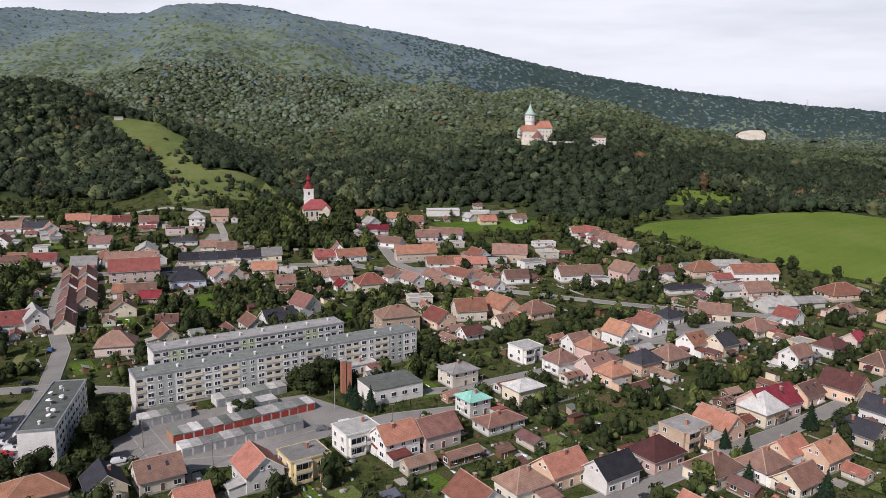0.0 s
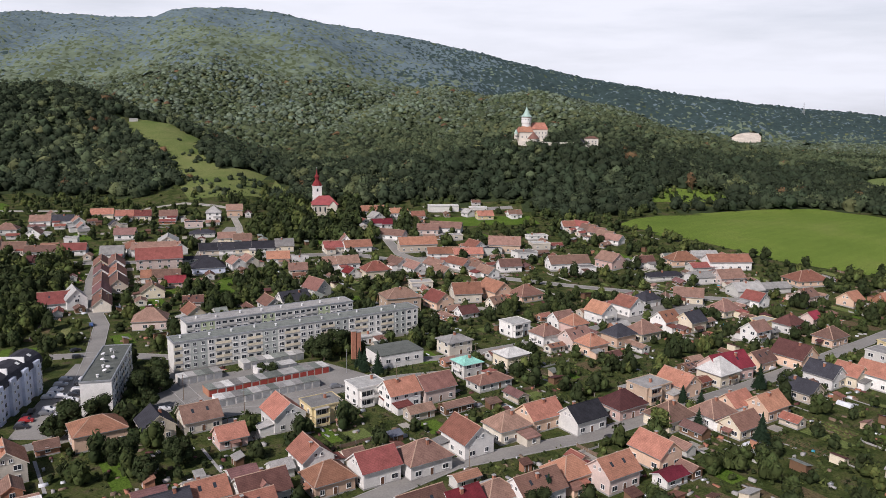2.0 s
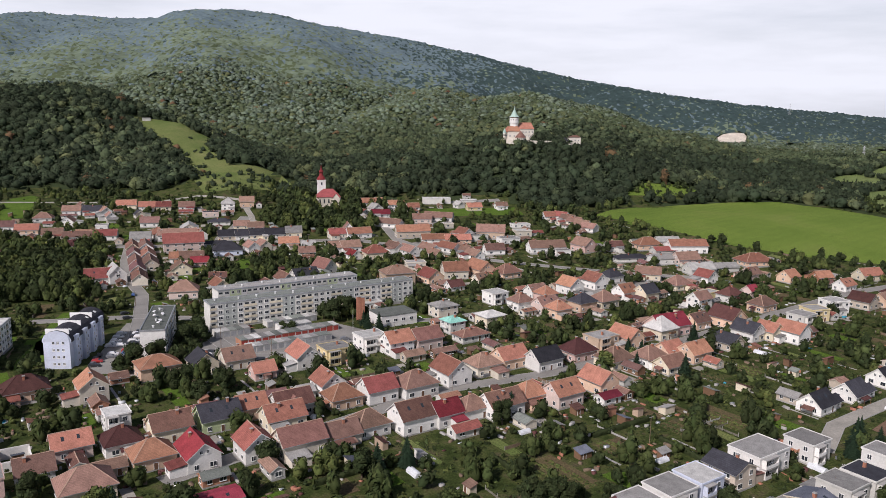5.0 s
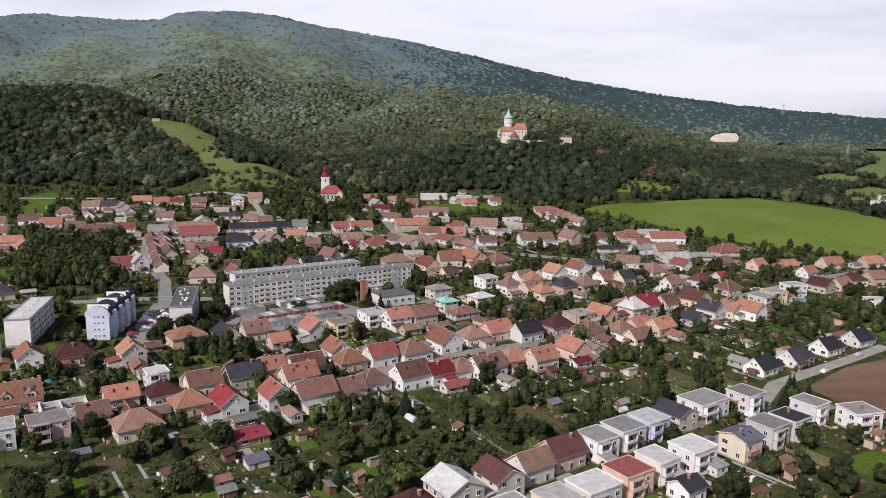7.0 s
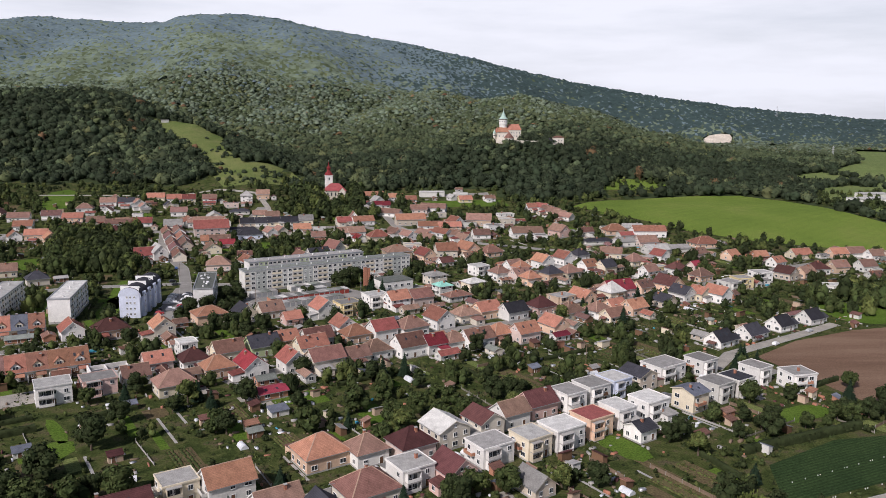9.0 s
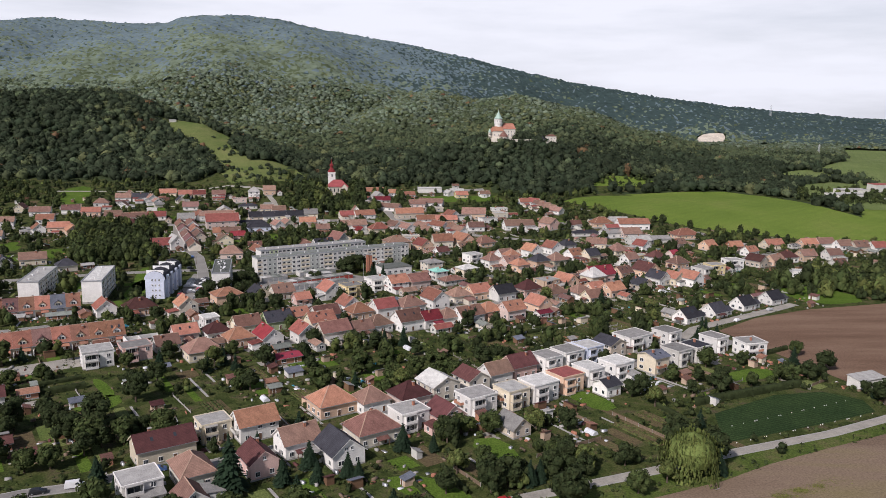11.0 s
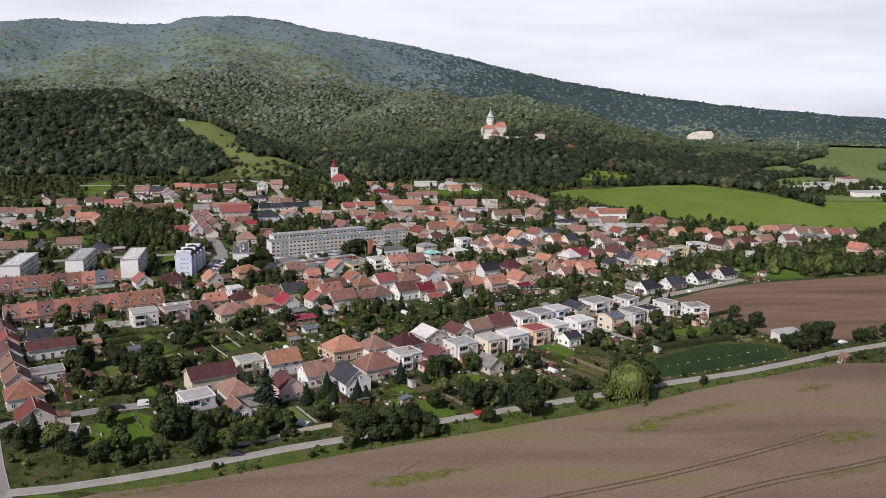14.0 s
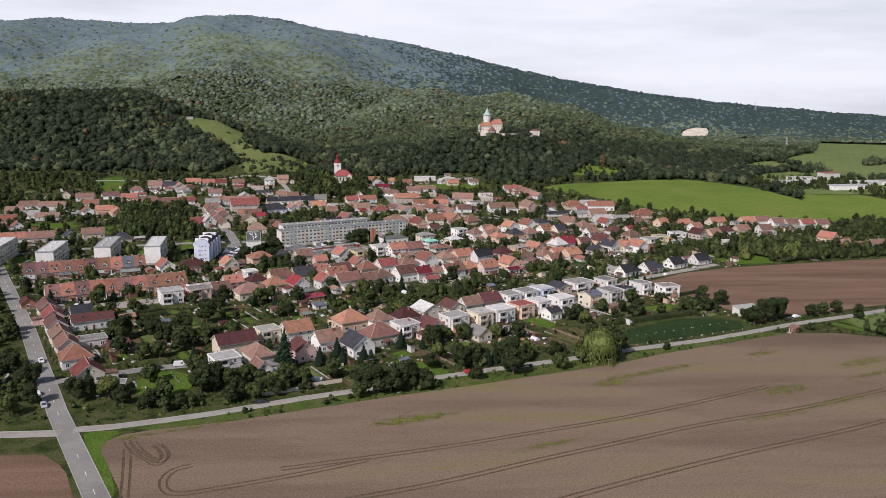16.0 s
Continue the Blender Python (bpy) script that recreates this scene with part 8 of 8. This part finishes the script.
def garden_trees():
    """Trees and bushes between the houses: the large near ones are things, the rest is joined."""
    rng = np.random.default_rng(33)
    gx, gy = np.meshgrid(np.arange(-620, 640, 3.6), np.arange(226, 930, 3.6))
    gx = gx.ravel() + rng.uniform(-1.7, 1.7, gx.size)
    gy = gy.ravel() + rng.uniform(-1.7, 1.7, gy.size)
    keep = in_view(gx, gy) & clear_of(gx, gy, 0.9, 1.0) & ~wood_mask(gx, gy)
    gx, gy = gx[keep], gy[keep]
    on_patch = np.zeros(len(gx), bool)
    for x, y, w0, d0 in PATCHES:
        yaw = radians(31 if x > -140 else 14)
        u, v = (gx - x) * math.cos(yaw) + (gy - y) * math.sin(yaw), -(gx - x) * math.sin(yaw) + (gy - y) * math.cos(yaw)
        on_patch |= (np.abs(u) < w0 / 2) & (np.abs(v) < d0 / 2)
    for outline in BROAD_LAWNS:
        on_patch |= inside(gx, gy, outline)
    dense = np.zeros(len(gx))
    for cx, cy, rx, ry, p in ((-50, 846, 46, 40, 0.85), (-45, 795, 62, 34, 0.7), (-55, 655, 58, 44, 0.55), (60, 425, 95, 26, 0.42), (285, 505, 72, 26, 0.9), (60, 300, 60, 16, 0.42), (150, 372, 40, 18, 0.4),
                              (-10, 380, 60, 24, 0.45), (115, 555, 60, 20, 0.35), (40, 540, 50, 20, 0.4), (210, 790, 40, 40, 0.4), (120, 800, 60, 50, 0.5), (-260, 820, 120, 60, 0.4), (-340, 690, 40, 40, 0.5), (330, 670, 120, 20, 0.3), (-150, 880, 90, 40, 0.3), (-92, 480, 16, 12, 0.7), (-255, 470, 30, 40, 0.7), (-165, 290, 22, 50, 0.5), (250, 640, 60, 40, 0.3)):
        dense = np.maximum(dense, p * (np.hypot((gx - cx) / rx, (gy - cy) / ry) < 1))
    dense = np.maximum(dense, 0.8 * inside(gx, gy, PARK))
    p = np.maximum(dense, 0.42) * np.where(on_patch, 0.12, 1.0) * (0.75 + 0.5 * (lumps(gx * 1.7, gy * 1.7) > 0))
    p *= np.where(gy > 850, 0.55, 1) * np.where((gy > 885) & (gx > -250) & (gx < -90), 0.5, 1)
    p *= np.where(np.hypot((gx + 105) / 75, (gy - 325) / 58) < 1, 0.45, 1)
    pick = rng.uniform(size=len(gx)) < p
    gx, gy, dense = gx[pick], gy[pick], dense[pick]
    size = np.where(rng.uniform(size=len(gx)) < 0.36 + 0.35 * (dense > 0.5), rng.uniform(1.7, 3.9, len(gx)), rng.uniform(0.6, 1.5, len(gx))) * np.where(dense > 0.6, 1.5, 1.0)
    room = clear_of(gx, gy, 0.0, 0.0)
    for k in (0.5, 1.0):
        for dx, dy in ((1, 0), (-1, 0), (0, 1), (0, -1)):
            room &= clear_of(gx + dx * size * k, gy + dy * size * k, 0.2, 0.2) | (size < 1.2)
    gx, gy, size = gx[room], gy[room], size[room]
    big = np.where((size > 2.3) & (gy < 560))[0][:150]
    for i in big:
        kind = (0, 1, 2, 4, 1, 3, 0, 6)[int(rng.integers(0, 8))]
        plant(kind, gx[i], gy[i], size[i] * 2.2 / PROTO[kind][1] * rng.uniform(0.9, 1.15), float(rng.uniform(0, 360)))
    rest = np.ones(len(gx), bool)
    rest[big] = False
    gx, gy, size = gx[rest], gy[rest], size[rest]
    lite = []
    for seed in range(5):
        r2 = np.random.default_rng(50 + seed)
        lobes = [(r2.uniform(-0.45, 0.45), r2.uniform(-0.45, 0.45), r2.uniform(0.75, 1.5), r2.uniform(0.42, 0.62)) for _ in range((4, 4, 2, 2, 8)[seed])]
        v, f = leaf_cloud(r2, lobes, (15, 14, 9, 9, 24)[seed], (0.2, 0.2, 0.2, 0.2, 0.13)[seed])
        cv, cf = crowns(np.array([q[:3] for q in lobes]), np.array([q[3] * 0.9 for q in lobes]), np.array([q[3] * 0.85 for q in lobes]), sphere_template(2, 5, -0.7), r2, 0.1)
        lite.append((np.concatenate([cv, v]), np.concatenate([cf, (f + len(cv))[:, [0, 1, 2]]])))
    which, mats = np.where((size > 2.9) & (gy < 640), 4, rng.integers(0, 2, len(gx)) + 2 * (size < 1.25)), rng.choice(3, len(gx), p=(0.42, 0.45, 0.13))
    for g, (name, label) in enumerate((("garden_shrubs", "green bushes and small trees filling the gardens"), ("dark_shrubs", "dark green bushes and trees between the houses"), ("pale_shrubs", "light green bushes in the gardens"))):
        vs, fs, at = [], [], 0
        for t in range(5):
            sel = np.where((which == t) & (mats == g))[0]
            tv, tf = lite[t]
            a = rng.uniform(0, 6.283, len(sel))
            c, s = np.cos(a)[:, None], np.sin(a)[:, None]
            q = size[sel][:, None]
            tall = rng.uniform(0.8, 1.25, len(sel))[:, None]
            x = (tv[:, 0] * c - tv[:, 1] * s) * q + gx[sel][:, None]
            y = (tv[:, 0] * s + tv[:, 1] * c) * q + gy[sel][:, None]
            z = (tv[:, 2] - 0.25) * q * tall * np.where(q > 1.6, 1.15, 0.85) + land(gx[sel], gy[sel])[:, None]
            vs.append(np.stack([x, y, z], -1).reshape(-1, 3))
            fs.append((tf[None] + (np.arange(len(sel)) * len(tv))[:, None, None]).reshape(-1, 3) + at)
            at += len(sel) * len(tv)
        tagged(new(name, quick_mesh(name, np.concatenate(vs), np.concatenate(fs), LEAF[(0, 1, 2)[g]])), label, "shrubs", kind="stuff")


def hedge(x0, y0, x1, y1, wide, tall, label="clipped dark green garden hedge"):
    """A clipped hedge between two plan points."""
    length, yaw = math.hypot(x1 - x0, y1 - y0), math.atan2(y1 - y0, x1 - x0)
    n = int(length / 0.7) + 1
    rng = np.random.default_rng(int(abs(x0 * 7 + y0)))
    u, v = np.repeat(np.linspace(0, length, n), 7), np.tile(np.array([-1, -1.05, -0.8, 0, 0.8, 1.05, 1]) * wide / 2, n)
    z = np.tile(np.array([-0.2, 0.5, 0.95, 1.0, 0.95, 0.5, -0.2]) * tall, n)
    u, v, z = u + rng.normal(0, 0.1, u.size), v + rng.normal(0, 0.12, u.size), z + rng.normal(0, 0.09, u.size)
    x, y = x0 + u * math.cos(yaw) - v * math.sin(yaw), y0 + u * math.sin(yaw) + v * math.cos(yaw)
    idx = np.arange(n * 7).reshape(n, 7)
    f = np.stack([idx[:-1, :-1], idx[1:, :-1], idx[1:, 1:], idx[:-1, 1:]], -1).reshape(-1, 4)
    k = n * 3
    p = np.stack([rng.uniform(0, length, k), rng.uniform(-0.55, 0.55, k) * wide, rng.uniform(0.4, 1.08, k) * tall], -1)
    q = p[:, None] + rng.normal(0, 0.22, (k, 4, 3))
    q = np.stack([x0 + q[..., 0] * math.cos(yaw) - q[..., 1] * math.sin(yaw), y0 + q[..., 0] * math.sin(yaw) + q[..., 1] * math.cos(yaw), q[..., 2]], -1).reshape(-1, 3)
    verts = np.concatenate([np.stack([x, y, z], -1), q])
    verts[:, 2] += height(x0, y0)
    tagged(new("hedge", quick_mesh("hedge", verts, np.concatenate([f, np.arange(k * 4).reshape(-1, 4) + n * 7]), LEAF[1])), label, "hedge", "garden hedges")


for row in ((-129, 343, -109, 355, 1.6, 2.2), (-134, 352, -114, 364, 1.4, 1.6), (-72, 258, -66, 278, 1.6, 2.4), (-50, 252, -44, 258, 1.2, 1.8), (12, 268, 4, 284, 0.9, 1.2), (103, 334, 150, 352, 2.4, 2.6), (20, 274, 14, 290, 0.9, 1.4), (52, 290, 44, 306, 1.0, 1.5), (-20, 392, 8, 410, 1.2, 1.6), (60, 420, 84, 434, 1.2, 1.6), (96, 318, 90, 334, 1.1, 1.7), (-62, 300, -50, 322, 1.1, 1.7), (140, 380, 168, 396, 1.4, 1.8), (-100, 362, -84, 372, 1.2, 1.6), (-30, 372, -18, 352, 1.1, 1.6), (36, 392, 28, 408, 1.0, 1.4), (88, 402, 80, 418, 1.0, 1.5)):
    hedge(*row)


def vegetable_rows(cx, cy, yaw, w, d, seed):
    """A plot with straight rows of vegetables."""
    rng = np.random.default_rng(seed)
    drape("vegetable_plot", [(cx + u * w * math.cos(yaw) - v * d * math.sin(yaw), cy + u * w * math.sin(yaw) + v * d * math.cos(yaw)) for u, v in ((-0.5, -0.5), (0.5, -0.5), (0.5, 0.5), (-0.5, 0.5))], BED, 0.09, "brown tilled vegetable plot", "garden bed")
    u, v = np.meshgrid(np.arange(-w / 2 + 0.5, w / 2, 1.1), np.arange(-d / 2 + 0.3, d / 2, 0.55))
    u, v = u.ravel() + rng.normal(0, 0.07, u.size), v.ravel() + rng.normal(0, 0.15, u.size)
    x, y = cx + u * math.cos(yaw) - v * math.sin(yaw), cy + u * math.sin(yaw) + v * math.cos(yaw)
    r = rng.uniform(0.22, 0.48, len(x)) * (0.55 + 0.6 * (np.sin(u * 1.9 + seed) > -0.2))
    verts, f = crowns(np.stack([x, y, land(x, y) + 0.05], -1), r, r * 0.9, sphere_template(2, 5, -0.2), rng, 0.25)
    tagged(new("vegetable_rows", quick_mesh("vegetable_rows", verts, f, LEAF[2 if seed % 3 else 0])), "straight rows of leafy vegetables in tilled soil", "vegetables", kind="stuff")


for k, (x, y, w, d) in enumerate(((68, 318, 9, 18), (78, 312, 7, 20), (86, 322, 6, 16), (54, 302, 6, 14), (-17, 268, 5, 15), (-84, 316, 9, 14), (-58, 334, 7, 16), (-30, 344, 7, 15), (4, 366, 8, 16), (22, 380, 7, 18), (46, 396, 8, 18), (66, 410, 7, 16), (90, 424, 7, 16), (106, 432, 8, 14), (-52, 368, 7, 14), (118, 470, 8, 16), (134, 482, 8, 16), (-104, 304, 8, 12), (-124, 330, 7, 12), (150, 388, 7, 14))):
    ok = [clear_of(np.array([x + a * w / 2 * 0.86 - b * d / 2 * 0.51]), np.array([y + a * w / 2 * 0.51 + b * d / 2 * 0.86]), 0.3, 0.3)[0] for a in (-1, 0, 1) for b in (-1, 0, 1)]
    if all(ok):
        vegetable_rows(x, y, radians(31), w, d, k)
        PATCHES.append((x, y, w, d))


for k, (x, y) in enumerate([(-297.6, 896.6), (-283.0, 914.4)]):
    vegetable_rows(x, y, radians(98), 24, 18, 40 + k)


def undergrowth():
    """Low uneven herbs and weeds of the gardens."""
    rng = np.random.default_rng(77)
    gx, gy = np.meshgrid(np.arange(-330, 330, 1.9), np.arange(230, 560, 1.9))
    gx, gy = gx.ravel() + rng.uniform(-0.9, 0.9, gx.size), gy.ravel() + rng.uniform(-0.9, 0.9, gx.size)
    keep = in_view(gx, gy) & (lumps(gx * 3.1, gy * 3.1) + rng.normal(0, 0.8, gx.size) > 0.25)
    gx, gy = gx[keep], gy[keep]
    keep = clear_of(gx, gy, 0.6, 0.8)
    for x, y, w0, d0 in PATCHES:
        yaw = radians(31 if x > -140 else 14)
        u, v = (gx - x) * math.cos(yaw) + (gy - y) * math.sin(yaw), -(gx - x) * math.sin(yaw) + (gy - y) * math.cos(yaw)
        keep &= ~((np.abs(u) < w0 / 2) & (np.abs(v) < d0 / 2))
    for outline in BROAD_LAWNS:
        keep &= ~inside(gx, gy, outline)
    gx, gy = gx[keep], gy[keep]
    r = rng.uniform(0.3, 0.85, len(gx))
    v, f = crowns(np.stack([gx, gy, land(gx, gy)], -1), r, r * rng.uniform(0.5, 1.3, len(gx)), sphere_template(1, 5, -0.1), rng, 0.3, 6, 0.45)
    slots = np.repeat(rng.choice(3, len(gx), p=(0.45, 0.4, 0.15)), 5 + 6)
    tagged(new("undergrowth", quick_mesh("undergrowth", v, f, LEAF, slots)), "low weeds and herbs growing rough in the gardens", "undergrowth", kind="stuff")


def clutter():
    """Stacked timber, pots, sheeting, tubs and junk lying about in the yards."""
    rng = np.random.default_rng(91)
    home = np.array([q for q in FOOTPRINTS if 255 < q[1] < 720 and q[3] < 30])
    pick = rng.integers(0, len(home), 5200)
    hx, hy, yaw, w, d = home[pick].T
    a, out = rng.uniform(0, 6.283, len(pick)), rng.uniform(0.6, 9.0, len(pick))
    x, y = hx + (np.maximum(w, d) / 2 + out) * np.cos(a), hy + (np.maximum(w, d) / 2 + out) * np.sin(a)
    keep = clear_of(x, y, 0.9, 0.8) & in_view(x, y) & ~wood_mask(x, y)
    x, y, yaw = x[keep], y[keep], np.radians(yaw[keep] + rng.choice((0, 90), keep.sum()) + rng.normal(0, 9, keep.sum()))
    n = len(x)
    size = np.stack([rng.uniform(0.2, 1.2, n), rng.uniform(0.15, 0.55, n), rng.uniform(0.15, 0.9, n)], -1)
    unit = np.array([(u, v, q) for q in (0, 1) for u, v in ((-1, -1), (1, -1), (1, 1), (-1, 1))], float)
    p = unit[None] * size[:, None] + rng.normal(0, 0.05, (n, 8, 3))
    c, s = np.cos(yaw)[:, None], np.sin(yaw)[:, None]
    v = np.stack([p[..., 0] * c - p[..., 1] * s + x[:, None], p[..., 0] * s + p[..., 1] * c + y[:, None], p[..., 2] + land(x, y)[:, None] - 0.05], -1)
    q = np.array([(4, 5, 6, 7), (0, 1, 5, 4), (1, 2, 6, 5), (2, 3, 7, 6), (3, 0, 4, 7)])
    f = (q[None] + 8 * np.arange(n)[:, None, None]).reshape(-1, 4)
    slots = np.repeat(rng.choice(7, n, p=(0.06, 0.26, 0.34, 0.12, 0.10, 0.015, 0.105)), 5)
    tagged(new("yard_clutter", quick_mesh("yard_clutter", v.reshape(-1, 3), f, [PLASTIC, CONCRETE, WOOD, BRICK, METAL, WATER, ROOF["maroon"]], slots)), "stacked timber, sheeting, tubs and junk in the yards", "clutter", kind="stuff")


build_woods()
garden_trees()
clutter()
undergrowth()
